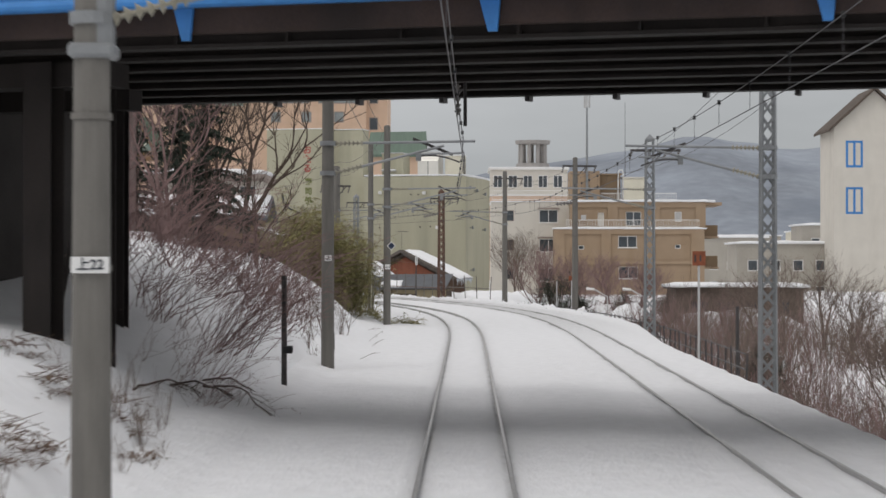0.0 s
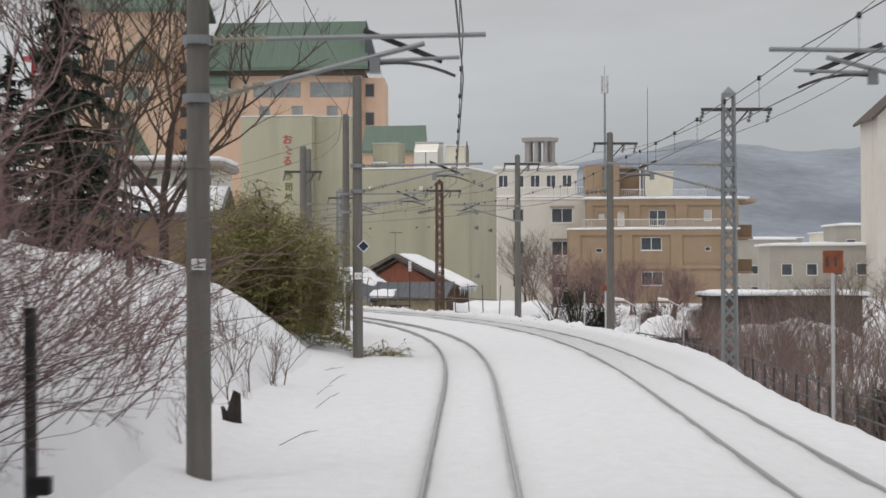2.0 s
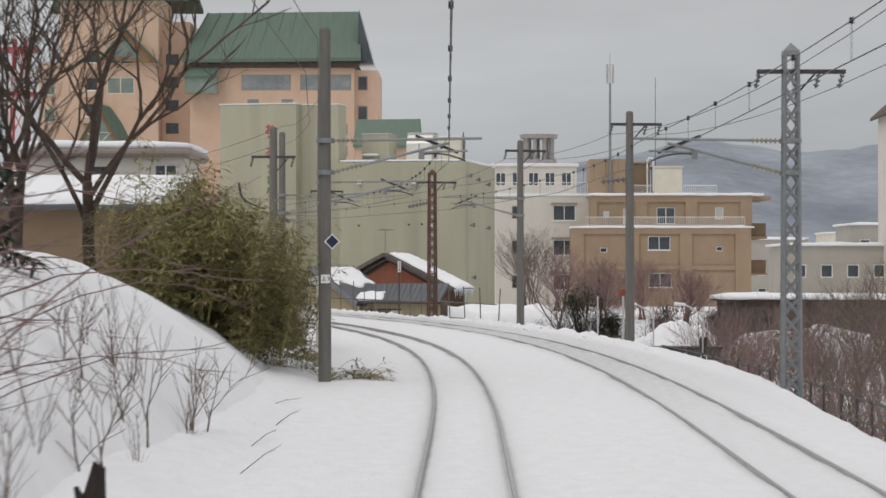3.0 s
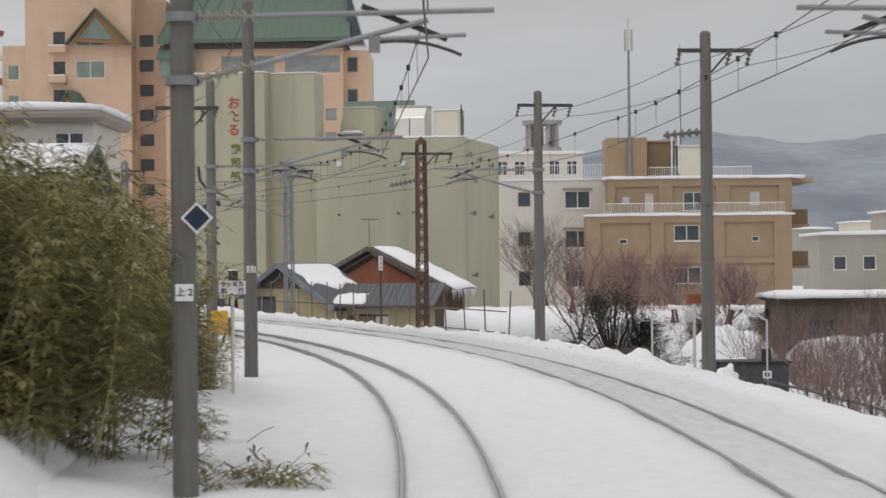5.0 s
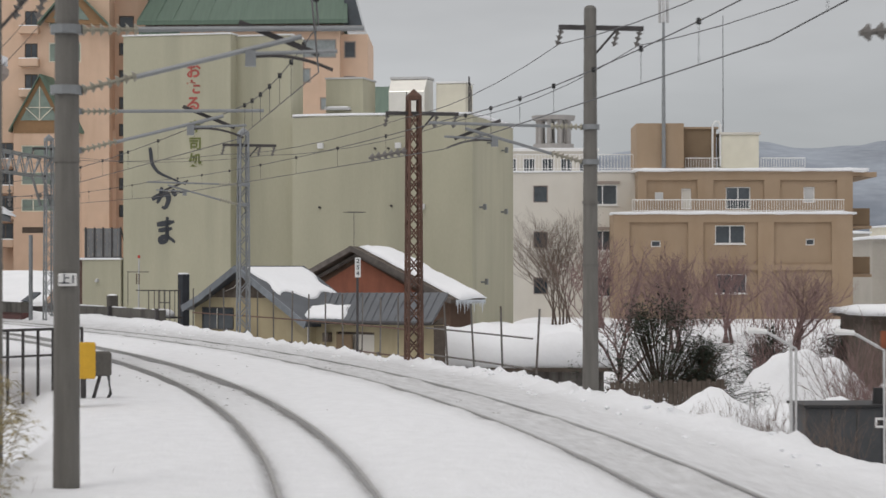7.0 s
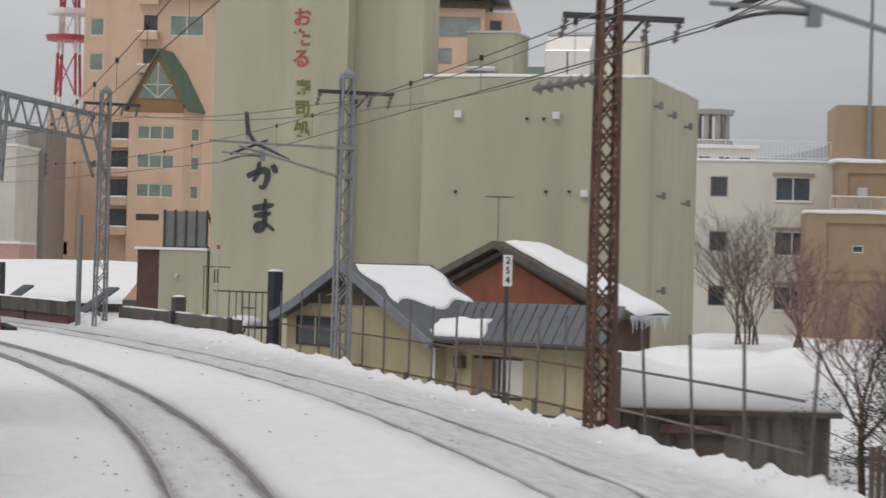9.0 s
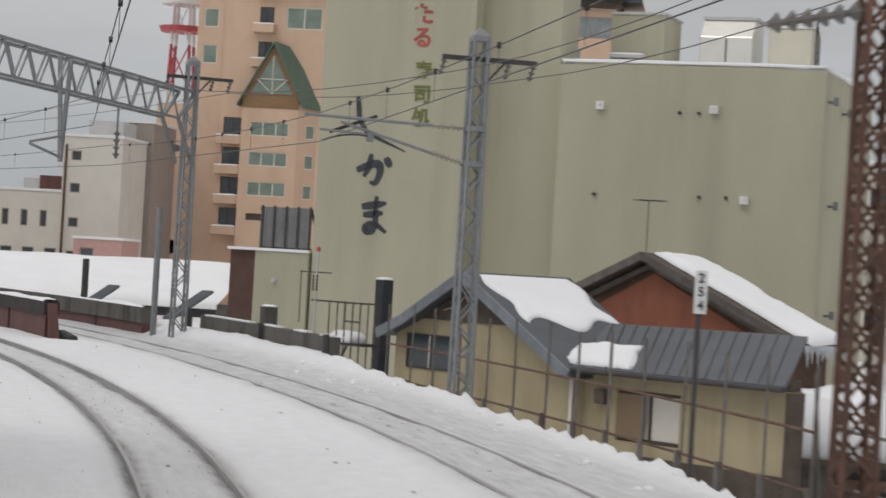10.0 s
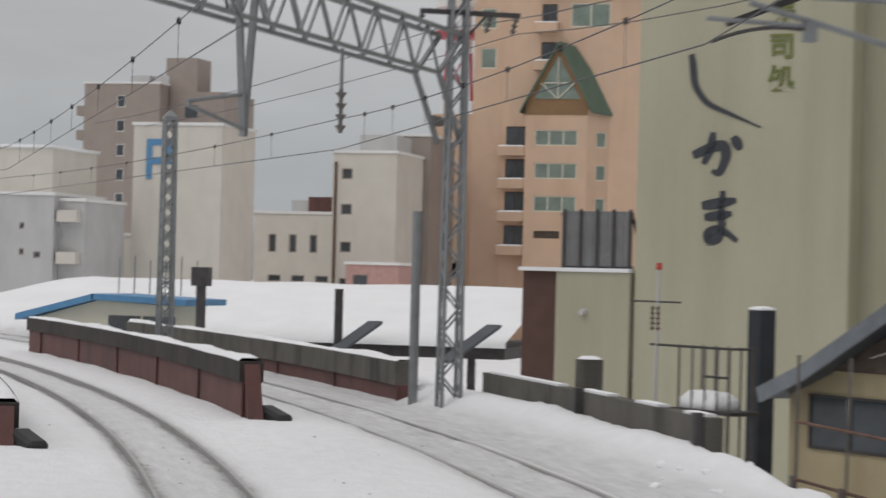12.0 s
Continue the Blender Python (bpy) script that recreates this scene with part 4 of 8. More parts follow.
def insulator(bm, a, b, r=0.07, n=7):
    """A string of sheds from a to b."""
    a, b = Vector(a), Vector(b)
    rod(bm, a, b, r * 0.35, r * 0.35, 6)
    for i in range(n):
        p = a + (b - a) * (i + 0.3) / n
        q = a + (b - a) * (i + 0.75) / n
        rod(bm, p, q, r, r * 0.45, 8)


def cantilever(p, toward, reach, z0=0.0, r_pole=0.15):
    """The bracket that holds the wires over a track: toward is -1 or 1 in the pole's x."""
    t = toward
    part("top_tube", made(rod, (t * (r_pole + 0.62), 0, 5.08 + z0), (t * (reach + 0.35), 0, 5.12 + z0), 0.03, 0.03, 8), GALV, p, "galvanised tube")
    part("lower_tube", made(rod, (t * (r_pole + 0.6), 0, 4.55 + z0), (t * (reach - 0.35), 0, 5.02 + z0), 0.03, 0.03, 8), GALV, p)
    part("strut", made(bar, (t * (reach - 1.05), 0.05, 5.18 + z0), (t * (reach - 0.15), 0.05, 4.82 + z0), 0.03, 0.06), DARKSTEEL, p)
    part("register_tube", made(rod, (t * (reach - 0.95), 0, 4.82 + z0), (t * (reach + 0.05), 0, 4.86 + z0), 0.025, 0.025, 6), GALV, p)
    arc = [Vector((t * (reach - 0.95 + 0.95 * u), 0, 4.78 + z0 + 0.05 * math.sin(u * 2.6) - 0.16 * u * u)) for u in [i / 8 for i in range(9)]]
    part("steady_arm", made(path_rod, arc, 0.02, 6), DARKSTEEL, p)
    part("arm_clamp", made(box, min(t * (reach - 0.98), t * (reach - 0.86)), max(t * (reach - 0.98), t * (reach - 0.86)), -0.05, 0.05, 4.68 + z0, 4.86 + z0), GALV, p)
    part("insulator", made(insulator, (t * r_pole, 0, 5.07 + z0), (t * (r_pole + 0.66), 0, 5.08 + z0)), BROWNINSUL, p, "olive-brown ribbed insulator")
    part("insulator", made(insulator, (t * r_pole, 0, 4.4 + z0), (t * (r_pole + 0.64), 0, 4.57 + z0)), BROWNINSUL, p)
    for z in (5.07, 4.4):
        part("band", made(rod, (0, 0, z - 0.05 + z0), (0, 0, z + 0.05 + z0), r_pole + 0.03, r_pole + 0.03, 14), GALV, p)


def crossarm(p, h, left=0.62, right=1.05):
    part("crossarm", made(box, -left, right, -0.06, 0.02, h - 0.42, h - 0.33), DARKSTEEL, p)
    part("arm_brace", made(bar, (0.12, -0.03, h - 0.85), (0.5, -0.03, h - 0.42), 0.04), DARKSTEEL, p)
    for x in (-left + 0.05, right * 0.52, right - 0.06):
        part("hanging_insulator", made(insulator, (x, 0, h - 0.42), (x - 0.08, 0, h - 0.72), 0.07, 3), INSUL, p)


def concrete_pole(s, lat, h, r0=0.165, r1=0.12, base=-0.6, label="grey concrete catenary pole with steel bands", bands=(2.4, 3.6)):
    p = thing("catenary_pole", frame_at(s, lat, 0), label, "pole", "catenary poles")
    bm = bmesh.new()
    rod(bm, (0, 0, base), (0, 0, h), r0, r1, 16)
    rod(bm, (0, 0, h), (0, 0, h + 0.05), r1, r1 * 0.6, 16)
    part("shaft", bm, CONCRETE, p)
    for z in bands:
        part("band", made(rod, (0, 0, z), (0, 0, z + 0.05), r0 - 0.004, r0 - 0.005, 16), CONCRETE, p)
    return p


def lattice_mast(s, lat, h, w0=0.36, w1=0.27, base=-1.0, mat=None, label="grey lattice steel catenary mast", cross=True, pitch=0.4):
    mat = mat or GALV
    p = thing("lattice_mast", frame_at(s, lat, 0), label, "mast", "lattice masts")

    def half(z):
        return (w0 + (w1 - w0) * (z - base) / (h - base)) / 2
    for sx in (-1, 1):
        for sy in (-1, 1):
            part("leg", made(bar, (sx * half(base), sy * half(base), base), (sx * half(h), sy * half(h), h), 0.055), mat, p)
    bm = bmesh.new()
    n = int((h - base) / pitch)
    for i in range(n):
        za, zb = base + i * pitch, base + (i + 1) * pitch
        a, b = half(za), half(zb)
        for sgn in (-1, 1):
            flip = 1 if (i % 2 == 0 or cross) else -1
            for (xa, ya), (xb, yb) in (((-a * flip, sgn * a), (b * flip, sgn * b)), ((sgn * a, -a * flip), (sgn * b, b * flip))):
                bar(bm, (xa, ya, za), (xb, yb, zb), 0.02, 0.036)
            if cross:
                for (xa, ya), (xb, yb) in (((a, sgn * a), (-b, sgn * b)), ((sgn * a, a), (sgn * b, -b))):
                    bar(bm, (xa, ya, za), (xb, yb, zb), 0.02, 0.036)
    tagged(part("lacing", bm, mat, p), kind="stuff")
    bm = bmesh.new()
    t = half(h) + 0.03
    box(bm, -t, t, -t, t, h - 0.04, h + 0.06)
    vs = [bm.verts.new(v) for v in ((-t, -t, h + 0.06), (t, -t, h + 0.06), (t, t, h + 0.06), (-t, t, h + 0.06), (0, 0, h + 0.24))]
    for i in range(4):
        bm.faces.new((vs[i], vs[(i + 1) % 4], vs[4]))
    part("cap", bm, mat, p)
    return p


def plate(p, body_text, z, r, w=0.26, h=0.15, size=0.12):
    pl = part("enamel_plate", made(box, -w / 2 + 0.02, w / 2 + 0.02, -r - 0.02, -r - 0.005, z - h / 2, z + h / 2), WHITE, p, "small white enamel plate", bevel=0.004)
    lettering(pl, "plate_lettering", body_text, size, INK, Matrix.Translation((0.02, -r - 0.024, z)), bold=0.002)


left_poles = {}
for s, h in ((18.0, 8.6), (51.0, 8.2), (85.0, 7.4), (110.0, 8.0), (124.2, 7.4)):
    left_poles[s] = concrete_pole(s, {51.0: -3.1, 85.0: -2.8, 110.0: -2.85, 124.2: -3.05}.get(s, -2.95), h, {18.0: 0.17, 85.0: 0.138}.get(s, 0.15))
    cantilever(left_poles[s], 1, 2.95)
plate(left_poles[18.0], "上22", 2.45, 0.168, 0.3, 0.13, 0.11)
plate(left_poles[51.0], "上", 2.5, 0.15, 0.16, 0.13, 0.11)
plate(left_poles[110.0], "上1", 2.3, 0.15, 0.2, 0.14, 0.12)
# upper sleeve and clamp of the first pole
part("steel_sleeve", made(rod, (0.06, 0, 4.16), (0.06, 0, 8.2), 0.13, 0.12, 12), GALV, left_poles[18.0])
part("clamp", made(box, -0.17, 0.2, -0.18, 0.18, 4.08, 4.2), GALV, left_poles[18.0], bevel=0.03)
# pole with the diamond board
p3 = left_poles[85.0]
dm = thing("diamond_sign", frame_at(85.0, -2.64, 2.95) @ Matrix.Translation((0, -0.2, 0)) @ Matrix.Rotation(radians(45), 4, "Y"), "white-edged dark blue diamond signal board on a pole", "sign")
part("border", made(box, -0.12, 0.12, 0, 0.02, -0.12, 0.12), WHITE, dm)
part("field", made(box, -0.096, 0.096, -0.012, -0.002, -0.096, 0.096), material("dark_blue_enamel", (0.02, 0.03, 0.06), 0.35, vary=0.1, bump=0.0), dm)
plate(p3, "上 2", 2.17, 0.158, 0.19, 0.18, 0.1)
# boxes hung on the later poles
part("yellow_box", made(box, -0.05, 0.4, -0.36, -0.13, 0.5, 1.12), YELLOW, left_poles[124.2], "yellow equipment box", bevel=0.02)
utility = concrete_pole(115.8, -4.1, 7.1, 0.16, 0.13, label="pale concrete utility pole with bracket arms on the bank")
crossarm(utility, 6.5, 0.75, 0.75)
right_poles = {}
for s, lat in ((110.0, 7.1), (127.0, 6.85)):
    p = right_poles[s] = concrete_pole(s, lat, 7.35, base=-1.6)
    crossarm(p, 7.35)
cantilever(right_poles[127.0], -1, 2.8)
part("strain_insulator", made(insulator, (-0.14, 0, 5.2), (-0.95, 0, 5.12), 0.11, 5), INSUL, right_poles[110.0])
masts = {}
for s, lat, h, mat, lab in ((53.0, 7.0, 7.6, GALV, ""), (85.0, 7.0, 6.9, GALV, ""), (140.0, 6.42, 6.55, RUST, "rusty brown lattice steel mast with a pointed cap"),
                            (160.0, 7.13, 6.77, GALV, ""), (180.0, 6.12, 7.55, GALV, "")):
    p = masts[s] = lattice_mast(s, lat, h, mat=mat, label=lab or "grey lattice steel catenary mast", cross=mat is RUST or s < 90)
    crossarm(p, h, 0.72, 1.15)
cantilever(masts[53.0], -1, 2.95, 0, 0.2)
cantilever(masts[85.0], -1, 2.95, 0, 0.2)
cantilever(masts[160.0], -1, 2.95, 0, 0.2)
part("strain_insulator", made(insulator, (-0.18, 0, 5.25), (-1.15, 0, 5.05), 0.11, 6), INSUL, masts[140.0])


def wire(name, label, pts, r=0.012, mat=None):
    return solo(name, made(path_rod, pts, r, 4), mat or WIRE, label, "wire", "overhead wires")


def sagged(a, b, sag, n=8):
    return [a + (b - a) * (i / n) - Vector((0, 0, 4 * sag * (i / n) * (1 - i / n))) for i in range(n + 1)]


def catenary(name, label, stops, lat):
    """Messenger and contact wire with droppers between supports."""
    c = thing(name, Matrix(), label, "overhead line", "overhead wires")
    for k, (sa, sb) in enumerate(zip(stops, stops[1:])):
        za = zb = 5.16
        sg = 0.07 * (1 if k % 2 else -1)
        a, b = at(sa, lat - sg, za), at(sb, lat + sg, zb)
        mess = sagged(a, b, 0.16)
        part("messenger_wire", made(path_rod, mess, 0.0085, 4), WIRE, c)
        ca, cb = at(sa, lat - sg, 4.62), at(sb, lat + sg, 4.62)
        part("contact_wire", made(path_rod, [ca, cb], 0.0085, 4), WIRE, c)
        for i in range(1, 8):
            q = ca + (cb - ca) * i / 8
            part("dropper", made(rod, mess[i], q, 0.0045, 0.0045, 3), WIRE, c)
            part("dropper_clip", made(rod, mess[i] - Vector((0, 0, 0.035)), mess[i] + Vector((0, 0, 0.035)), 0.026, 0.026, 6), BLACK, c)
    return c


catenary("catenary_line", "overhead contact line above the near track", [-16, 18, 51, 85, 110, 124.2, 160, 195, 235], -0.13)
catenary("catenary_line", "overhead contact line above the far track", [-14, 20, 53, 85, 106, 127, 160, 180, 215, 250], TRACK2)
rp = [(20, 7.0, 7.2), (53, 7.0, 7.2), (85, 7.0, 6.5), (110, 7.1, 6.95), (127, 6.85, 6.95), (140, 6.75, 6.35), (160, 7.0, 6.37), (180, 6.3, 7.15), (215, 6.3, 7.1)]
for dx in (-0.62, 0.95):
    pts = []
    for (sa, la, za), (sb, lb, zb) in zip(rp, rp[1:]):
        pts += sagged(at(sa, la + dx, za - 0.3), at(sb, lb + dx, zb - 0.3), 0.22, 6)[:-1]
    wire("feeder_wire", "dark feeder wire strung between mast arms", pts, 0.009)
for dx, dz in ((0.0, 7.6), (0.25, 6.9)):
    pts = []
    lp = [(-10, 8.0), (18, 8.4), (51, 8.0), (85, 7.2), (110, 7.7), (124.2, 7.7), (160, 7.6)]
    for (sa, za), (sb, zb) in zip(lp, lp[1:]):
        pts += sagged(at(sa, -2.95 - dx, za - (7.6 - dz)), at(sb, -2.95 - dx, zb - (7.6 - dz)), 0.25, 6)[:-1]
    wire("feeder_wire", "dark feeder wire strung between concrete poles", pts, 0.009)

# skewed truss gantry over both tracks
GA, GB = Vector((-17.9, 179.3, 0)), Vector((-19.7, 156.0, 0))
gdir = (GB - GA).normalized()
gan = thing("truss_gantry", Matrix.Translation(GA) @ Matrix.Rotation(math.atan2(gdir.y, gdir.x), 4, "Z"), "grey steel truss gantry carrying the overhead wires", "gantry")
GL, zt, zb = (GB - GA).length, 7.45, 6.65
for y in (-0.22, 0.22):
    part("top_chord", made(bar, (0.1, y, zt), (GL, y, zt), 0.075), GALV, gan)
    part("bottom_chord", made(bar, (1.4, y, zb), (GL - 1.4, y, zb), 0.065), GALV, gan)
    n = 16
    for i in range(n):
        xa = 1.4 + (GL - 2.8) * i / n
        xb = 1.4 + (GL - 2.8) * (i + 1) / n
        part("diagonal", made(bar, (xa, y, zb), ((xa + xb) / 2, y, zt), 0.04), GALV, gan)
        part("diagonal", made(bar, ((xa + xb) / 2, y, zt), (xb, y, zb), 0.04), GALV, gan)
    part("knee_brace", made(bar, (1.4, y, zb), (0.1, y, 5.5), 0.08), GALV, gan)
    part("end_tie", made(bar, (1.4, y, zb), (0.1, y, zt), 0.07), GALV, gan)
for xx in (9.3,):
    part("drop_post", made(bar, (xx - 0.35, 0, zt), (xx, 0, 5.0), 0.09), GALV, gan)
    part("drop_post", made(bar, (xx + 0.35, 0, zt), (xx, 0, 5.0), 0.09), GALV, gan)
    part("drop_arm", made(rod, (xx, 0, 5.1), (xx + 1.9, 0, 5.3), 0.035, 0.035, 8), GALV, gan)
    part("drop_arm", made(rod, (xx, 0, 5.6), (xx + 1.9, 0, 5.35), 0.03, 0.03, 8), GALV, gan)
part("hanger", made(rod, (5.5, 0, zb), (5.5, 0, 6.0), 0.03, 0.03, 6), GALV, gan)
part("hanging_insulator", made(insulator, (5.5, 0, 6.0), (5.5, 0, 5.3), 0.1, 4), INSUL, gan)
part("strain_insulator", made(insulator, (0.2, -0.3, 5.9), (-0.9, -0.5, 5.95), 0.1, 5), INSUL, gan)
lattice_mast(*[float(v[0]) for v in stations(np.array([[GB.x, GB.y]]))], 7.6)
ls_, ll_ = stations(np.array([[-28.85, 193.7]]))
lattice_mast(float(ls_[0]), float(ll_[0]), 6.2)
post = solo("steel_post", made(rod, (0, 0, -1), (0, 0, 3.6), 0.09, 0.09, 10), GALV, "plain round steel post beside the lattice mast", "post", m=frame_at(181.4, 5.82))

# ---- small lineside things ----
def marker_post(s, lat, h, label):
    p = thing("marker_post", frame_at(s, lat, 0), label, "post")
    part("post", made(rod, (0, 0, -0.3), (0, 0, h), 0.055, 0.05, 10), DARKSTEEL, p)
    part("cable_clamp", made(box, -0.02, 0.16, -0.09, 0.09, 0.72, 0.86), BLACK, p, bevel=0.015)
    return p


marker_post(42.6, -3.4, 2.17, "dark steel marker post with a cable clamp in snow")
bm = bmesh.new()
rod(bm, (0, 0, -0.4), (0.03, 0.02, 0.12), 0.17, 0.13, 11)
rod(bm, (0.03, 0.02, 0.1), (0.09, 0.03, 0.55), 0.13, 0.05, 9)
rod(bm, (-0.03, 0.0, 0.1), (-0.08, 0.02, 0.33), 0.08, 0.02, 7)
for v in bm.verts:
    v.co += Vector((wave(v.co.z * 4, v.co.x * 4, 1.7, 2.0), wave(v.co.z * 3, v.co.y * 4, 1.9, 5.0), wave(v.co.x * 9, v.co.y * 9, 1.3, 7.0))) * 0.06
solo("tree_stump", bm, material("charred_bark", (0.035, 0.028, 0.025), 0.95, vary=0.4, scale=8, fine=50, bump=0.5), "dark broken tree stump beside a pole", "stump", m=frame_at(58.6, -3.55, 0.05))


def board_sign(s, lat, h, w, bh, mat, label, name="board_sign", post_mat=None):
    p = thing(name, frame_at(s, lat, 0), label, "sign")
    part("post", made(rod, (0, 0, -2.0), (0, 0, h + bh * 0.5), 0.035, 0.035, 8), post_mat or GREYWALL, p)
    return p, part("board", made(box, -w / 2, w / 2, -0.055, -0.035, h - bh / 2, h + bh / 2), mat, p, bevel=0.004)


p, b = board_sign(103.0, -3.22, 2.0, 0.5, 0.25, WHITE, "white snowplough speed board with black lettering on a pale post", "snowplough_sign", CREAM)
lettering(b, "sign_lettering", "ラッセル", 0.11, INK, Matrix.Translation((0, -0.06, 2.06)), bold=0.002)
for x, ch in ((-0.15, "徐"), (0.16, "行")):
    lettering(b, "sign_lettering", ch, 0.11, INK, Matrix.Translation((x, -0.06, 1.935)), bold=0.002)
p, b = board_sign(145.5, 6.42, 2.33, 0.16, 0.54, WHITE, "narrow white distance board with black numerals on a post", "distance_board", DARKSTEEL)
for i, ch in enumerate("254"):
    lettering(b, "sign_lettering", ch, 0.165, INK, Matrix.Translation((0, -0.06, 2.5 - i * 0.17)), bold=0.003)
ORANGE = material("faded_orange_red_board", (0.24, 0.075, 0.035), 0.7, vary=0.25, scale=5, fine=30, bump=0.1, dark=(0.12, 0.05, 0.03), stain=0.7)
board_sign(112.8, 7.45, 1.5, 0.34, 0.22, ORANGE, "small rusty orange board on a grey post", "orange_board")
p, b = board_sign(69.5, 7.08, 2.5, 0.4, 0.44, ORANGE, "rusty red board on a thin grey post", "red_board")
for x in (-0.14, 0.02):
    part("stripe", made(box, x, x + 0.05, -0.062, -0.057, 2.4, 2.6), DARKSTEEL, b)
solo("thin_post", made(rod, (0, 0, -2.0), (0, 0, 1.3), 0.026, 0.026, 8), GREYWALL, "thin pale grey post beside the snow berm", "post", m=frame_at(118.0, 7.7))
solo("dark_post", made(rod, (0, 0, -2.5), (0, 0, 1.15), 0.05, 0.05, 8), DARKSTEEL, "dark post at the bank edge", "post", m=frame_at(64.0, 7.6))

cab = thing("equipment_hut", Matrix.Translation((9.65, 151.5, -3.3)) @ Matrix.Rotation(radians(4), 4, "Z"), "dark steel equipment hut with a white mark and a roof vent", "hut")
part("body", made(box, 0, 3.1, 0, 2.2, -0.6, 2.05), material("charcoal_steel", (0.055, 0.058, 0.062), 0.6, vary=0.2, scale=2, fine=30), cab, bevel=0.02)
for x in (0.75, 1.5, 2.25):
    part("seam", made(box, x, x + 0.03, -0.015, -0.002, -0.5, 2.0), BLACK, cab)
part("lid", made(box, -0.08, 3.18, -0.1, 2.3, 2.053, 2.13), BLACK, cab)
part("vent_pot", made(rod, (2.3, 0.5, 2.13), (2.3, 0.5, 2.6), 0.2, 0.17, 12), BLACK, cab)
part("mark", made(box, 2.05, 2.4, -0.03, -0.02, 1.45, 1.75), WHITE, cab)
part("mark_field", made(box, 2.12, 2.33, -0.036, -0.031, 1.52, 1.68), BLACK, cab)
bx = thing("signal_box", frame_at(126.6, -2.52, 0), "grey lineside equipment box on a thin pole", "equipment box")
part("pole", made(rod, (-0.25, 0, -0.4), (-0.25, 0, 1.0), 0.05, 0.05, 10), DARKSTEEL, bx)
part("box", made(box, -0.2, 0.25, -0.2, 0.2, 0.42, 0.86), WALLCON, bx, bevel=0.03)
part("leg", made(bar, (0.05, 0, 0.42), (-0.15, 0.1, -0.3), 0.05), DARKSTEEL, bx)
part("conduit", made(path_rod, [(0.2, 0, 0.42), (0.24, 0, 0.1), (0.05, 0, -0.25)], 0.03), BLACK, bx)

# snow lumps thrown up along the edge of the far track
rng = random.Random(5)
for i in range(150):
    s = rng.uniform(102, 168)
    r = rng.uniform(0.02, 0.04 + 0.06 * rng.random())
    bm = bmesh.new()
    bmesh.ops.create_icosphere(bm, subdivisions=1, radius=r)
    for v in bm.verts:
        v.co *= 1 + 0.75 * noise.noise(v.co * (1.6 / r) + Vector((i * 3.1, 0, 0))) 
        v.co.z *= 0.62
    lat = rng.uniform(5.6, 6.9) if s < 126 else rng.uniform(5.5, 6.7)
    solo("snow_lump", bm, SNOW, "lump of thrown-up snow on the berm", "snow lump", "snow lumps", m=frame_at(s, lat, bed_height(s, lat) + r * 0.2), smooth=False)
bm = bmesh.new()
bmesh.ops.create_icosphere(bm, subdivisions=3, radius=0.2)
for v in bm.verts:
    v.co *= 1 + 0.7 * noise.noise(v.co * 5.0 + Vector((7, 0, 0)))
solo("snow_mound", bm, SNOW, "small heap of snow at the foot of a pole", "snow lump", m=frame_at(109.0, 7.3, -0.02), smooth=True)
# dark crumbs of ballast and ice between the near rails
bm = bmesh.new()
for i in range(150):
    s = rng.uniform(122, 176)
    lat = rng.choice((0.0, 0.0, TRACK2)) + rng.uniform(-0.4, 0.4)
    if rng.random() < 0.2:
        lat = rng.choice((rng.uniform(1.0, 3.0), rng.uniform(-2.2, -0.9)))
    r = rng.uniform(0.01, 0.035)
    q = at(s, lat, bed_height(s, lat) + 0.004)
    ring = [bm.verts.new(q + Vector((r * rng.uniform(0.5, 1.6) * math.cos(a), r * rng.uniform(0.5, 1.6) * math.sin(a), 0.0))) for a in (0, 1.05, 2.1, 3.14, 4.2, 5.25)]
    tip = bm.verts.new(q + Vector((0, 0, r * 0.5)))
    for k in range(6):
        bm.faces.new((ring[k], ring[(k + 1) % 6], tip))
tagged(new("ballast_crumb", mesh_of("ballast_crumb", bm, material("grit_and_ice", (0.27, 0.265, 0.26), 0.9, vary=0.3, scale=6, fine=40))), "scattered grey ballast and ice crumbs on the snow", "debris", kind="stuff")


def heap(name, label, x, y, z, rx, ry, rz, seed):
    """A rounded heap of dumped snow with an uneven skin."""
    bm = bmesh.new()
    rings, n = 16, 30
    last = None
    for j in range(rings + 1):
        u = j / rings
        ring = []
        for i in range(n):
            a = 2 * math.pi * i / n
            px, py = math.cos(a) * rx * u * 1.7, math.sin(a) * ry * u * 1.7
            hgt = rz * math.exp(-3.2 * u ** 3.5) * (1 + 0.35 * wave(px, py, 0.6, seed)) + 0.22 * wave(px, py, 1.6, seed + 3) + 0.06 * wave(px, py, 4.5, seed) - 0.5 * u
            ring.append(bm.verts.new((px, py, hgt)))
        if last:
            for i in range(n):
                bm.faces.new((last[i], ring[i], ring[(i + 1) % n], last[(i + 1) % n]))
        last = ring
    bmesh.ops.remove_doubles(bm, verts=bm.verts, dist=0.001)
    solo(name, bm, SNOW, label, "snow bank", "banks of dumped snow below the line", m=Matrix.Translation((x, y, z)), smooth=True)


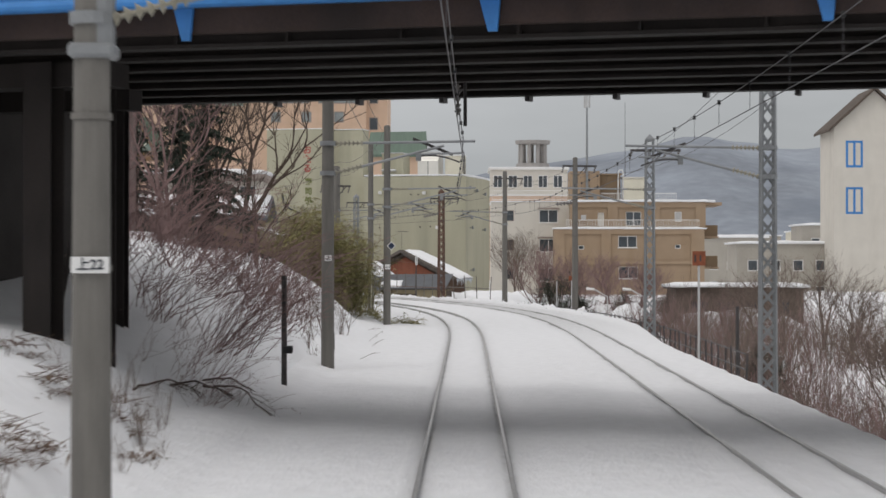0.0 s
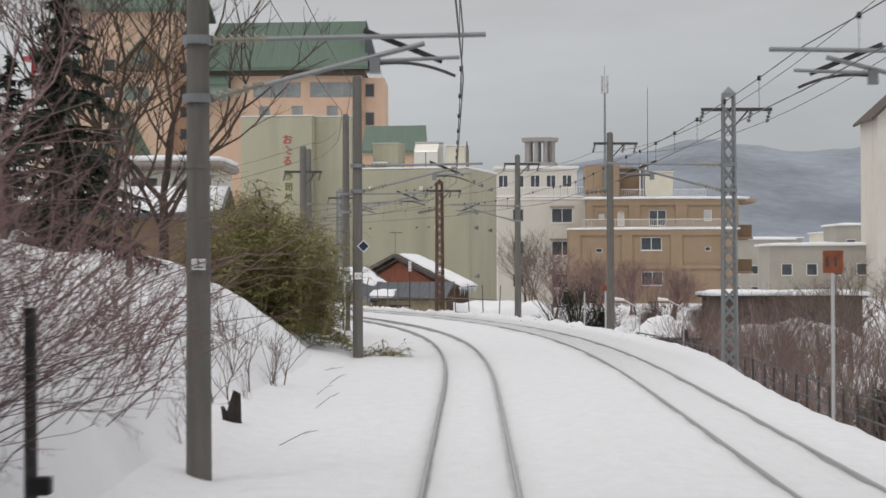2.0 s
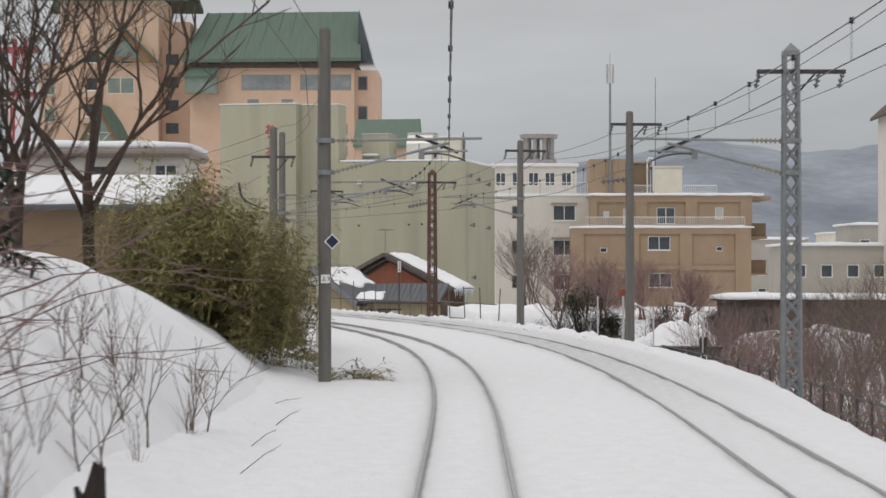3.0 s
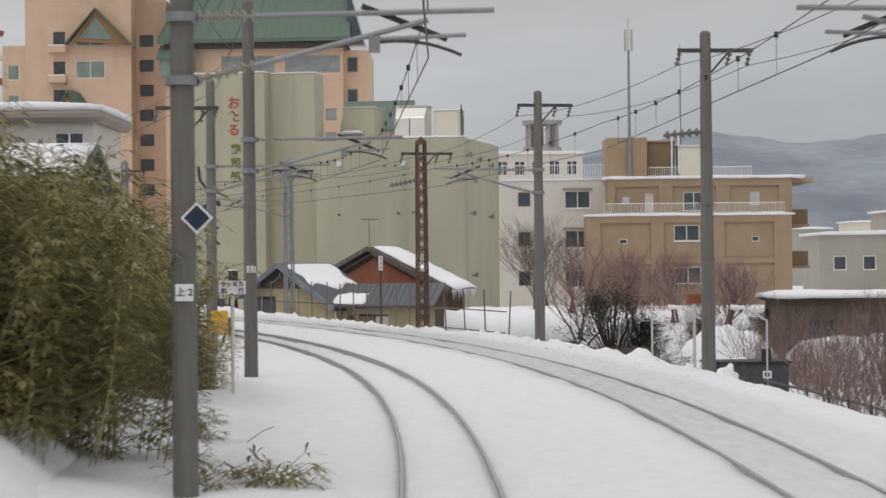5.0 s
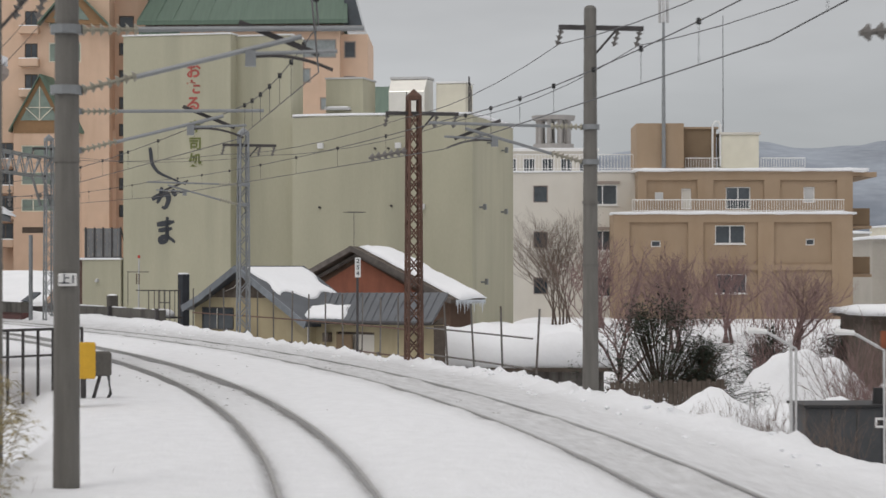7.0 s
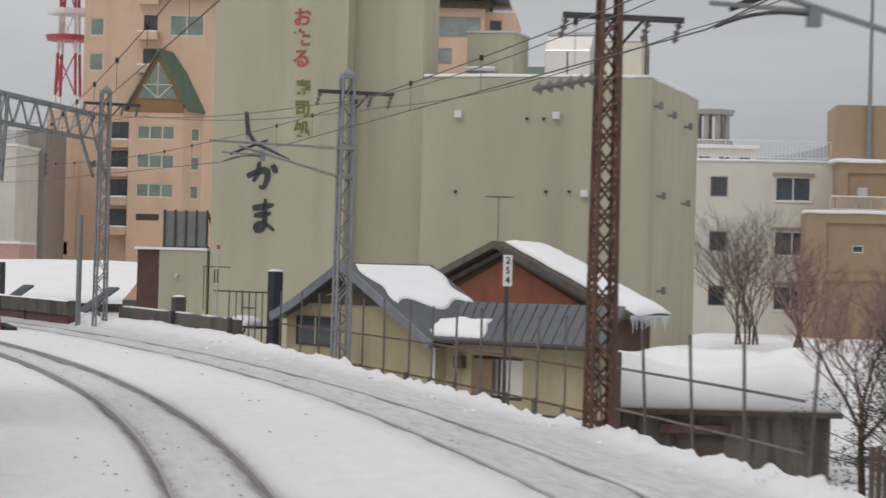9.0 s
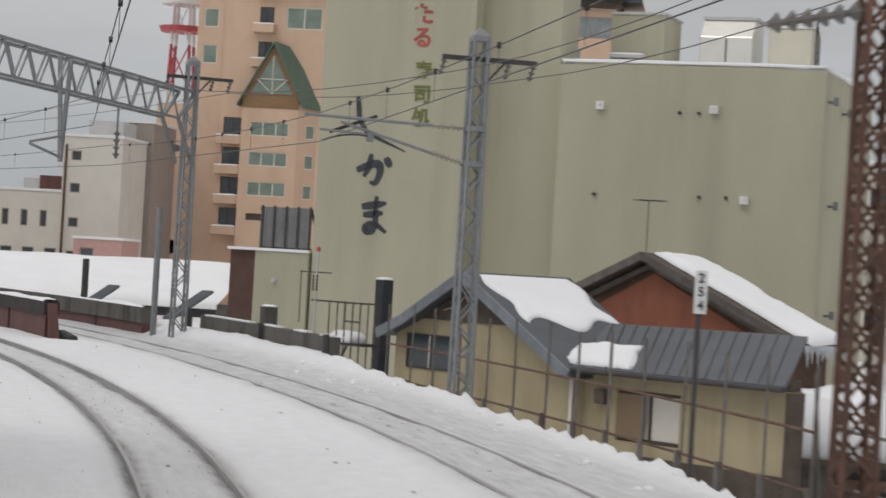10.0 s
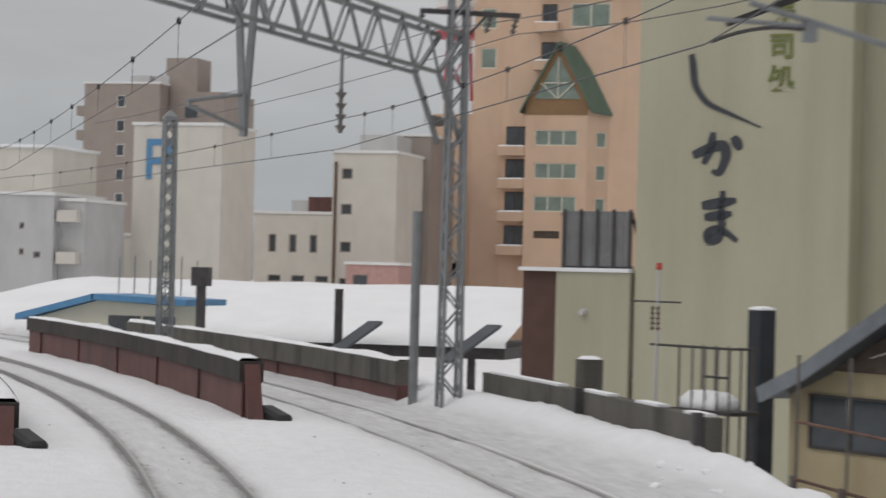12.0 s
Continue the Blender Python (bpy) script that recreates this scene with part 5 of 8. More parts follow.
heap("snow_bank", "rounded heap of dumped snow with twigs poking through", 6.7, 148.5, -2.7, 2.0, 1.9, 1.9, 1.0)
heap("snow_bank", "broad heap of dumped snow behind a dark hut", 10.9, 156.5, -2.9, 2.8, 2.0, 1.45, 5.0)
heap("snow_bank", "long low snow bank in front of a brown building", 20.5, 173.5, -2.9, 5.0, 2.0, 2.1, 13.0)
heap("snow_bank", "smooth snow heap beyond a board fence", 12.6, 172.0, -2.8, 2.3, 2.0, 2.5, 9.0)


# fences
OLDPOST = material("weathered_grey_brown_steel", (0.15, 0.14, 0.13), 0.75, 0.2, vary=0.3, scale=4, fine=40, bump=0.2, dark=(0.1, 0.06, 0.045), stain=0.6)


def lineside_fence(name, label, s0, s1, lat, gap, z_top, rails, base, mat_post, mat_rail, lean=0.0):
    f = thing(name, Matrix(), label, "fence")
    n = int((s1 - s0) / gap)
    r = random.Random(int(s0 * 7))
    for i in range(n + 1):
        s = s0 + (s1 - s0) * i / n
        a, b = at(s, lat, base), at(s + r.uniform(-lean, lean), lat + r.uniform(-lean, lean), z_top + r.uniform(-0.06, 0.06))
        part("post", made(bar, a, b, 0.038, 0.038), mat_post, f)
    for z in rails:
        part("rail", made(path_rod, [at(s0 + (s1 - s0) * k / 12, lat, z) for k in range(13)], 0.024, 5), mat_rail, f)
    return f


fe = lineside_fence("lineside_fence", "brown steel post-and-rail fence beside the houses", 147.0, 170.0, 8.6, 1.75, 1.45, (0.55, -0.25), -2.2, OLDPOST, RUST, 0.07)
for i in range(14):
    s = 147 + i * 23 / 13
    part("stake", made(bar, at(s, 8.55, -2.2), at(s, 8.56, -0.2), 0.07), OLDPOST, fe)
lineside_fence("lineside_fence", "dark steel railing with two rails at the end of the fence", 138.0, 147.0, 8.85, 1.9, 1.35, (0.62, -0.12), -2.0, OLDPOST, OLDPOST, 0.3)
lineside_fence("lineside_fence", "low dark steel fence half buried in snow", 60.0, 106.0, 7.35, 1.6, 0.02, (-0.01, -0.42), -1.25, DARKSTEEL, DARKSTEEL, 0.05)
fy = thing("yard_railing", Matrix.Translation(at(128.0, -3.9, 0.2)), "dark steel railing on a snowy platform edge", "railing")
for i in range(7):
    part("post", made(bar, (-0.5 + i * 0.22, i * 0.35, -0.4), (-0.5 + i * 0.22, i * 0.35, 1.0), 0.05), DARKSTEEL, fy)
part("rail", made(bar, (-0.5, 0, 1.0), (0.82, 2.1, 1.0), 0.05), DARKSTEEL, fy)
part("rail", made(bar, (-0.5, 0, 0.5), (0.82, 2.1, 0.5), 0.04), DARKSTEEL, fy)

# street lamps below the line
for x, y, z0, h in ((9.3, 151.0, -3.3, 4.3), (11.6, 149.5, -3.3, 4.3)):
    lp = thing("street_lamp", Matrix.Translation((x, y, z0)), "pale grey street lamp with a curved arm", "street lamp", "street lamps")
    arc = [(-0.9 * math.sin(u * 1.5), 0, h - 0.5 + 0.5 * math.sin(u * math.pi / 2)) for u in [i / 7 for i in range(8)]]
    part("pole", made(path_rod, [(0, 0, 0), (0, 0, h - 0.5)] + arc[1:], 0.045, 7), GREYWALL, lp)
    part("lamp_head", made(rod, (-0.85, 0, h + 0.0), (-1.4, 0, h + 0.04), 0.07, 0.1, 8), WHITE, lp)

# ---- overpass ----
br = thing("road_bridge", Matrix.Translation((0, 29.6, 0)) @ Matrix.Rotation(radians(-17), 4, "Z"), "dark steel skewed road bridge with a blue pipe on brackets", "bridge")
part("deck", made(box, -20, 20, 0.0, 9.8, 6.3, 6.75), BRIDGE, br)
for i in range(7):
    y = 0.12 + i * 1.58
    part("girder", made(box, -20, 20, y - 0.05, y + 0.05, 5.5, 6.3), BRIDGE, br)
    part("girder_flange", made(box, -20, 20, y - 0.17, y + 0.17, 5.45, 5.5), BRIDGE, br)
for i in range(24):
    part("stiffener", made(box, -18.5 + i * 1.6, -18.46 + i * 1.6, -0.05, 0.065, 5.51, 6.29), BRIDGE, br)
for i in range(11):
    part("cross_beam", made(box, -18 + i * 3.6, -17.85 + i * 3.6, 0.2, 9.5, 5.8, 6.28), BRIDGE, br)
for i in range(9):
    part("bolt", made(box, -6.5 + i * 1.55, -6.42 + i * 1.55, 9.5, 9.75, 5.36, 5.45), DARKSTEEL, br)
part("fascia", made(box, -20, 20, -0.25, -0.08, 5.62, 6.9), FASCIA, br, "brown fascia plate darkened by colour for dim light")
part("blue_beam", made(box, -20, 20, -0.62, -0.36, 5.95, 6.22), BLUE, br, "bright blue beam")
part("blue_pipe", made(rod, (-20, -0.72, 6.0), (20, -0.72, 6.0), 0.08, 0.08, 10), BLUE, br, "bright blue pipe")
for x in (-8.1, -3.85, 0.42, 4.7):
    bm = bmesh.new()
    prism(bm, [(x - 0.14, 5.96), (x + 0.14, 5.96), (x + 0.1, 5.52), (x - 0.02, 5.52)], -0.34, -0.28)
    part("bracket", bm, BLUE, br, "blue steel bracket")
part("catenary_hanger", made(rod, (-2.0, 6.5, 5.45), (-2.0, 6.5, 4.75), 0.03, 0.03, 6), DARKSTEEL, br)
part("hanger_insulator", made(insulator, (-2.0, 6.1, 5.4), (-2.0, 6.1, 4.9), 0.06, 5), INSUL, br)
# Left abutment darkened by colour to stand for the shade under the deck.
part("abutment", made(box, -20, -10.2, -1.0, 10.4, -1, 6.3), material("shade_dark_concrete", (0.05, 0.045, 0.042), 0.9, vary=0.3, scale=0.8, fine=20, bump=0.3, dark=(0.025, 0.022, 0.02), stain=0.8), br)
part("abutment", made(box, 9.8, 20, -1, 10.4, -6, 6.3), WALLCON, br)
part("parapet", made(box, -20, 20, 9.6, 9.8, 6.75, 7.6), BRIDGE, br)


def h_column(bm, x, y, z0, z1, w=0.34):
    h, f, e = w / 2, 0.03, 0.02
    prof = [(-h, -h), (h, -h), (h, f - h), (e, f - h), (e, h - f), (h, h - f), (h, h), (-h, h), (-h, h - f), (-e, h - f), (-e, f - h), (-h, f - h)]
    lo = [bm.verts.new((x + a, y + b, z0)) for a, b in prof]
    hi = [bm.verts.new((x + a, y + b, z1)) for a, b in prof]
    for k in range(12):
        bm.faces.new((lo[k], lo[(k + 1) % 12], hi[(k + 1) % 12], hi[k]))


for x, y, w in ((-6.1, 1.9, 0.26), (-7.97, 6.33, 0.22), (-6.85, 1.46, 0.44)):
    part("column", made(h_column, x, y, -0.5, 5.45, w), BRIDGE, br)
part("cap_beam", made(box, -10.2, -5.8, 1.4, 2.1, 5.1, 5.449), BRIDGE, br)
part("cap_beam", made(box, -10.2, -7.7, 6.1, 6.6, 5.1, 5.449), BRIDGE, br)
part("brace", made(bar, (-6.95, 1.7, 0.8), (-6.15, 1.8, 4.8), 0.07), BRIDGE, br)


# ---- houses beside the line ----
def snow_sheet(bm, o, ex, ey, n, w, h, t, nx=14, ny=8, seed=0.0, ragged=0.25, keep=1.0):
    """An uneven sheet of snow on a sloping roof: o corner, ex along, ey down the slope, n outward."""
    o, ex, ey, n = Vector(o), Vector(ex).normalized(), Vector(ey).normalized(), Vector(n).normalized()
    top, bot = [], []
    for j in range(ny + 1):
        for i in range(nx + 1):
            u, v = i / nx, j / ny
            a, b = u * w, v * h
            lim = 1 + ragged * wave(a + seed, 0, 0.9, seed) * v
            side = ragged * 0.6 * wave(b, seed, 1.1, seed + 4)
            p = o + ex * (a + side * (1 if u > 0.5 else -1) * abs(u - 0.5) * 2) + ey * (b * lim)
            e = min(u, 1 - u, v, 1 - v)
            th = t * (0.15 if e == 0 else 1.0) * (1 + 0.45 * wave(a, b, 0.8, seed + 9) + 0.35 * wave(a, b, 3.2, seed + 2))
            top.append(bm.verts.new(p + n * th))
            bot.append(bm.verts.new(p - n * 0.01))
    k = nx + 1
    for j in range(ny):
        for i in range(nx):
            q = (j * k + i, j * k + i + 1, (j + 1) * k + i + 1, (j + 1) * k + i)
            bm.faces.new([top[x] for x in q])
    ring = [i for i in range(nx)] + [j * k + nx for j in range(ny)] + [ny * k + i for i in range(nx, 0, -1)] + [j * k for j in range(ny, 0, -1)]
    for x, y in zip(ring, ring[1:] + ring[:1]):
        bm.faces.new((top[x], bot[x], bot[y], top[y]))


A0 = Vector((-11.8, 177.9, 0))
HOUSE = Matrix.Translation(A0) @ Matrix.Rotation(math.atan2(-0.726, 0.688), 4, "Z")
house = thing("gabled_house", HOUSE, "mustard-sided house with a slate-blue metal gable roof under patchy snow", "house")
bm = bmesh.new()
prism(bm, [(0.45, -3.5), (7.9, -3.5), (7.9, 0.7), (3.85, 2.7), (0.45, 1.3)], 0.0, 2.9)
part("wall", bm, SIDING, house)
bm = bmesh.new()
prism(bm, [(1.6, 1.7), (5.85, 1.7), (3.85, 2.72)], -0.05, -0.004)
part("gable_board", bm, TIMBER, house, "dark weathered boarding in the gable")
bm = bmesh.new()
slab(bm, [(3.85, -0.45, 2.97), (3.85, 3.0, 2.97), (1.45, 3.0, 1.78), (1.45, -0.45, 1.78)], 0.16)
slab(bm, [(1.45, -0.45, 1.78), (1.45, 3.0, 1.78), (0.25, 3.0, 1.33), (0.25, -0.45, 1.33)], 0.16)
slab(bm, [(3.85, -0.45, 2.97), (3.85, 3.0, 2.97), (8.2, 3.0, 0.77), (8.2, -0.45, 0.77)], 0.16)
part("roof", bm, BLUEROOF, house)
for a, b in (((3.85, -0.5, 2.87), (1.4, -0.5, 1.66)), ((1.45, -0.5, 1.68), (0.25, -0.5, 1.23)), ((3.85, -0.5, 2.87), (8.2, -0.5, 0.67))):
    part("bargeboard", made(bar, a, b, 0.06, 0.26), BARGE, house, "weathered grey-blue bargeboard")
window(house, 1.0, 3.08, 0.4, 1.3, y=-0.12, n=2, fmat=DARKSTEEL, fw=0.045)
part("mullion", made(box, 2.02, 2.06, -0.06, -0.045, 0.44, 1.26), OFFWHITE, house, "pale mullion")
for pts_ in ([(2.6, -0.08, 1.95), (3.2, -0.08, 2.1), (3.55, -0.08, 2.4)], [(3.6, -0.08, 2.2), (3.5, -0.08, 2.4), (3.55, -0.08, 2.55)]):
    part("loose_cable", made(path_rod, pts_, 0.012, 5), OFFWHITE, house, "loose pale cable")
part("downpipe", made(rod, (7.85, -0.06, -2.5), (7.85, -0.06, 0.6), 0.04, 0.04, 8), WHITE, house)
sl = Vector((4.35, 0, -2.2)).normalized()
nr = Vector((2.2, 0, 4.35)).normalized()
part("roof_snow", made(snow_sheet, (3.95, -0.1, 2.92), (0, 1, 0), sl, nr, 3.0, 2.4, 0.06, 16, 18, 2.0, 0.45), SNOW, house, "patchy melting snow", smooth=True)
part("roof_snow", made(snow_sheet, (3.1, -0.4, 2.6), (0, 1, 0), (-2.4, 0, -1.19), (-1.19, 0, 2.4), 3.2, 2.5, 0.08, 12, 12, 4.0, 0.3), SNOW, house, smooth=True)
ch = thing("chimney_stack", HOUSE @ Matrix.Translation((-2.22, 1.5, 0)), "dark blue-grey square chimney stack capped with snow", "chimney")
part("shaft", made(box, -0.08, 0.3, -0.36, 0.0, -3.2, 2.62), material("dark_slate_cladding", (0.03, 0.034, 0.042), 0.6, vary=0.15, scale=3, fine=20), ch, bevel=0.02)
part("snow", made(snow_cap, -0.07, 0.28, -0.34, -0.02, 2.62, 0.06, 0.0, 4, 4, 3.0), SNOW, ch, smooth=True)

big = thing("red_gable_house", HOUSE @ Matrix.Translation((0.87, 8.61, -0.06)), "house with a red-brown boarded gable, dark bargeboards and snow-loaded roof", "house")
bm = bmesh.new()
prism(bm, [(-5.4, -3.5), (5.7, -3.5), (5.7, 1.75), (0, 3.55), (-5.4, 1.7)], 0.0, 1.2)
part("wall", bm, material("brown_board_wall", (0.11, 0.07, 0.05), 0.9, vary=0.2, scale=2, fine=20), big)
for a, b in (((0, -0.2, 3.5), (-5.0, -0.2, 1.68)), ((0, -0.2, 3.5), (5.2, -0.2, 1.68))):
    part("inner_moulding", made(bar, a, b, 0.12, 0.14), GREYTIMBER, big)
bm = bmesh.new()
prism(bm, [(-4.4, 1.5), (4.7, 1.5), (0.05, 3.3)], -0.06, -0.004)
part("gable_panel", bm, BRICKRED, big, "faded brick-red gable panel")
bm = bmesh.new()
slab(bm, [(0, -0.5, 3.87), (0, 1.4, 3.87), (-6.2, 1.4, 1.62), (-6.2, -0.5, 1.62)], 0.18)
slab(bm, [(0, -0.5, 3.87), (0, 1.4, 3.87), (6.3, 1.4, 1.66), (6.3, -0.5, 1.66)], 0.18)
part("roof", bm, TIMBER, big)
for a, b in (((0, -0.56, 3.78), (-6.2, -0.56, 1.55)), ((0, -0.56, 3.78), (6.3, -0.56, 1.58))):
    part("bargeboard", made(bar, a, b, 0.07, 0.23), GREYTIMBER, big, "greyed timber bargeboard")
sl = Vector((6.3, 0, -2.21)).normalized()
nr = Vector((2.21, 0, 6.3)).normalized()
part("roof_snow", made(snow_sheet, (0.12, -0.2, 3.86), (0, 1, 0), sl, nr, 1.65, 6.45, 0.15, 8, 22, 5.0, 0.08), SNOW, big, "thick snow slab", smooth=True)
part("roof_snow", made(snow_sheet, (-0.15, 0.3, 3.85), (0, 1, 0), (-6.2, 0, -2.25), (-2.25, 0, 6.2), 1.0, 5.0, 0.05, 6, 8, 6.0, 0.3), SNOW, big, smooth=True)
rng = random.Random(8)
for i in range(22):
    y = -0.3 + i * 0.078
    part("icicle", made(rod, (6.38, y, 1.62), (6.38, y, 1.62 - rng.uniform(0.15, 0.6)), 0.035, 0.006, 5), material("ice", (0.62, 0.66, 0.7), 0.15, vary=0.05, bump=0.0) if i == 0 else bpy.data.materials["ice"], big)
part("tv_aerial", made(path_rod, [(0, -0.4, 3.8), (0, -0.4, 5.35), (-0.4, -0.4, 5.37), (0.6, -0.4, 5.33)], 0.018, 4), WIRE, big)
for x in (-0.35, -0.1, 0.2, 0.45):
    part("aerial_element", made(rod, (x, -0.7, 5.35), (x, -0.1, 5.35), 0.012, 0.012, 4), WIRE, big)

lean = thing("lean_to", HOUSE @ Matrix.Translation((7.9, 0, 0)), "mustard lean-to with a slate-blue ribbed metal roof", "shed")
part("wall", made(body, 0.0, 6.7, 0.3, 0.85, -3.5, 0.78, [(1.2, 3.4, -0.75, 0.45)]), SIDING, lean)
window(lean, 1.2, 3.4, -0.75, 0.45, y=0.3, n=2, fmat=TIMBER, gmat=OFFWHITE, fw=0.09)
part("shutter", made(box, 1.31, 2.2, 0.2, 0.27, -0.65, 0.36), TANDARK, lean, "brown sliding shutter")
bm = bmesh.new()
slab(bm, [(-0.05, -0.25, 0.88), (7.2, -0.25, 0.93), (5.0, 2.6, 1.95), (-2.7, 2.6, 1.88)], 0.12)
part("roof", bm, BLUEROOF, lean)
for i in range(17):
    x = 0.05 + i * 0.42
    part("roof_rib", made(bar, (x, -0.2, 0.91 + 0.003 * i), (x * 1.062 - 2.65, 2.55, 1.9 + 0.003 * i), 0.022, 0.028), BLUEROOF, lean)
part("roof_snow", made(snow_sheet, (-1.0, -0.12, 0.94), (1, 0, 0), (-0.85, 1, 0.36), (0, -0.35, 1), 3.1, 1.9, 0.09, 14, 10, 9.0, 0.3), SNOW, lean, smooth=True)
part("gutter", made(rod, (-0.1, -0.3, 0.8), (7.2, -0.3, 0.85), 0.06, 0.06, 8), DARKSTEEL, lean)
part("meter_box", made(box, 0.6, 0.95, 0.1, 0.3, 0.05, 0.4), TIMBER, lean)
bm = bmesh.new()
prism(bm, [(0.3, 0.785), (0.85, 0.785), (0.85, 1.05)], 6.5, 6.62)
for v in bm.verts:
    v.co = Vector((v.co.y, v.co.x, v.co.z))
part("end_gable", bm, TIMBER, lean)
# Thin dark sheet over the whole right end of the lean-to.
part("end_panel", made(box, 6.703, 6.74, 0.3, 0.85, -3.5, 0.76), TIMBER, lean, "dark panel over the end wall")
part("base_panel", made(box, 0.0, 6.7, 0.27, 0.297, -3.5, -1.05), TIMBER, lean, "dark boarded base")

# low snow-roofed shed by the fence
BROWNSHED = material("weathered_brown_grey_boards", (0.135, 0.125, 0.115), 0.9, vary=0.35, scale=1.2, fine=16, bump=0.3, dark=(0.045, 0.038, 0.034), stretch=(3, 3, 0.6), stain=0.9)
shed = thing("snow_roofed_shed", Matrix.Translation((-1.5, 173.5, 0)) @ Matrix.Rotation(radians(4), 4, "Z"), "low brown-grey shed buried under a thick rounded snow roof", "shed")
part("wall", made(box, -0.6, 6.6, 0.4, 7, -4, -1.2), BROWNSHED, shed)
part("roof_edge", made(box, -0.9, 6.9, 0.0, 7.3, -1.2, -1.05), TIMBER, shed)
part("roof_snow", made(snow_cap, -0.8, 6.8, 0.1, 7.2, -1.06, 1.5, 0.05, 26, 22, 14.0), SNOW, shed, "deep rounded snow", smooth=True)
part("rusty_plank", made(box, 1.6, 3.7, 0.2, 0.39, -1.75, -1.5), RUST, shed, "rusty plank")
part("hatch", made(box, 2.6, 3.5, 0.36, 0.397, -2.6, -1.85), TIMBER, shed, "tan boarded hatch")
lowb = thing("low_brown_building", Matrix.Translation((16.4, 179.0, 0)), "low brown flat-roofed building with snow on its roof", "building")
LOWH = [(1.2 + k * 2.1, 2.6 + k * 2.1, -1.2, -0.2) for k in range(4)]
part("wall", made(body, 0, 10, 0, 8, -4, 0.95, LOWH), material("dark_brown_siding", (0.125, 0.1, 0.08), 0.9, vary=0.2, scale=1.5, fine=18), lowb)
for hh_ in LOWH:
    window(lowb, *hh_, n=2, fmat=TIMBER)
part("eave", made(box, -0.3, 10.3, -0.35, 8.2, 0.72, 0.945), TIMBER, lowb)
part("roof_snow", made(snow_cap, -0.2, 10.2, -0.25, 8.1, 0.95, 0.28, 0.25, 12, 5, 15.0), SNOW, lowb, smooth=True)
wf = thing("board_fence", Matrix.Translation((4.3, 157.6, -1.75)) @ Matrix.Rotation(radians(20), 4, "Z"), "weathered brown vertical board fence in snow", "fence")
for i in range(24):
    part("board", made(box, i * 0.17, i * 0.17 + 0.14, 0, 0.03, -0.8, 0.95 + 0.05 * math.sin(i * 2.3)), TIMBER, wf)
part("rail", made(box, -0.1, 4.15, 0.032, 0.08, 0.65, 0.75), TIMBER, wf)

# houses on the bank behind the bamboo
lh = thing("bank_house", Matrix.Translation((-24, 125.5, 0)), "brown-walled house with a snow-covered gable roof on the bank", "house")
part("wall", made(box, 0.4, 12.3, 0.6, 6.8, -1.0, 5.1), TANDARK, lh)
bm = bmesh.new()
gp = [(0.6, 5.1), (6.8, 5.1), (3.7, 6.3)]
vsn = [bm.verts.new((12.3, y, z)) for y, z in gp]
vsm = [bm.verts.new((0.4, y, z)) for y, z in gp]
bm.faces.new(vsn)
bm.faces.new(vsm[::-1])
for i in range(3):
    bm.faces.new((vsn[i], vsm[i], vsm[(i + 1) % 3], vsn[(i + 1) % 3]))
part("gable", bm, TIMBER, lh)
bm = bmesh.new()
slab(bm, [(0, 0, 5.2), (13.0, 0, 5.2), (13.0, 3.7, 6.5), (0, 3.7, 6.5)], 0.15)
slab(bm, [(0, 3.7, 6.5), (13.0, 3.7, 6.5), (13.0, 7.4, 5.2), (0, 7.4, 5.2)], 0.15)
part("roof", bm, BLUEROOF, lh)
part("roof_snow", made(snow_sheet, (0.1, 3.7, 6.52), (1, 0, 0), (0, -3.7, -1.3), (0, -1.3, 3.7), 12.8, 3.75, 0.2, 18, 6, 31.0, 0.05), SNOW, lh, smooth=True)
part("window", made(box, 12.3, 12.36, 2.6, 4.2, 3.6, 4.6), GLASS, lh)
part("porch_wall", made(box, 12.303, 13.9, 0.8, 4.0, -1.0, 3.9), TANDARK, lh)
bm = bmesh.new()
slab(bm, [(12.31, 0.2, 4.65), (12.31, 4.6, 4.65), (14.6, 4.6, 3.9), (14.6, 0.2, 3.9)], 0.12)
part("porch_roof", bm, BLUEROOF, lh)
part("porch_snow", made(snow_sheet, (12.35, 0.25, 4.66), (0, 1, 0), (2.3, 0, -0.75), (0.75, 0, 2.3), 4.3, 2.4, 0.14, 10, 8, 61.0, 0.1), SNOW, lh, smooth=True)
bh = thing("brown_house", Matrix.Translation((-18.9, 72.7, 0)), "dark brown boarded house with a gable roof on the bank", "house")
bm = bmesh.new()
prism(bm, [(0, 0), (7.9, 0), (7.9, 8.1), (3.9, 10.0), (0, 8.1)], 0.0, 3.0)
BROWNBOARD = material("purple_brown_boarding", (0.16, 0.113, 0.104), 0.9, vary=0.22, scale=1.5, fine=22, bump=0.3, dark=(0.06, 0.045, 0.042), stretch=(5, 5, 0.5), stain=0.7)
part("wall", bm, BROWNBOARD, bh)
for k in range(20):
    part("batten", made(box, 0.2 + k * 0.4, 0.24 + k * 0.4, -0.025, -0.003, 0.5, 8.05), BROWNBOARD, bh)
window(bh, 5.6, 6.9, 4.6, 5.9, y=-0.03, n=2, fmat=TIMBER)
bm = bmesh.new()
slab(bm, [(3.9, -0.4, 10.2), (3.9, 3.3, 10.2), (8.3, 3.3, 8.1), (8.3, -0.4, 8.1)], 0.14)
slab(bm, [(3.9, -0.4, 10.2), (3.9, 3.3, 10.2), (-0.4, 3.3, 8.1), (-0.4, -0.4, 8.1)], 0.14)
part("roof", bm, TIMBER, bh)
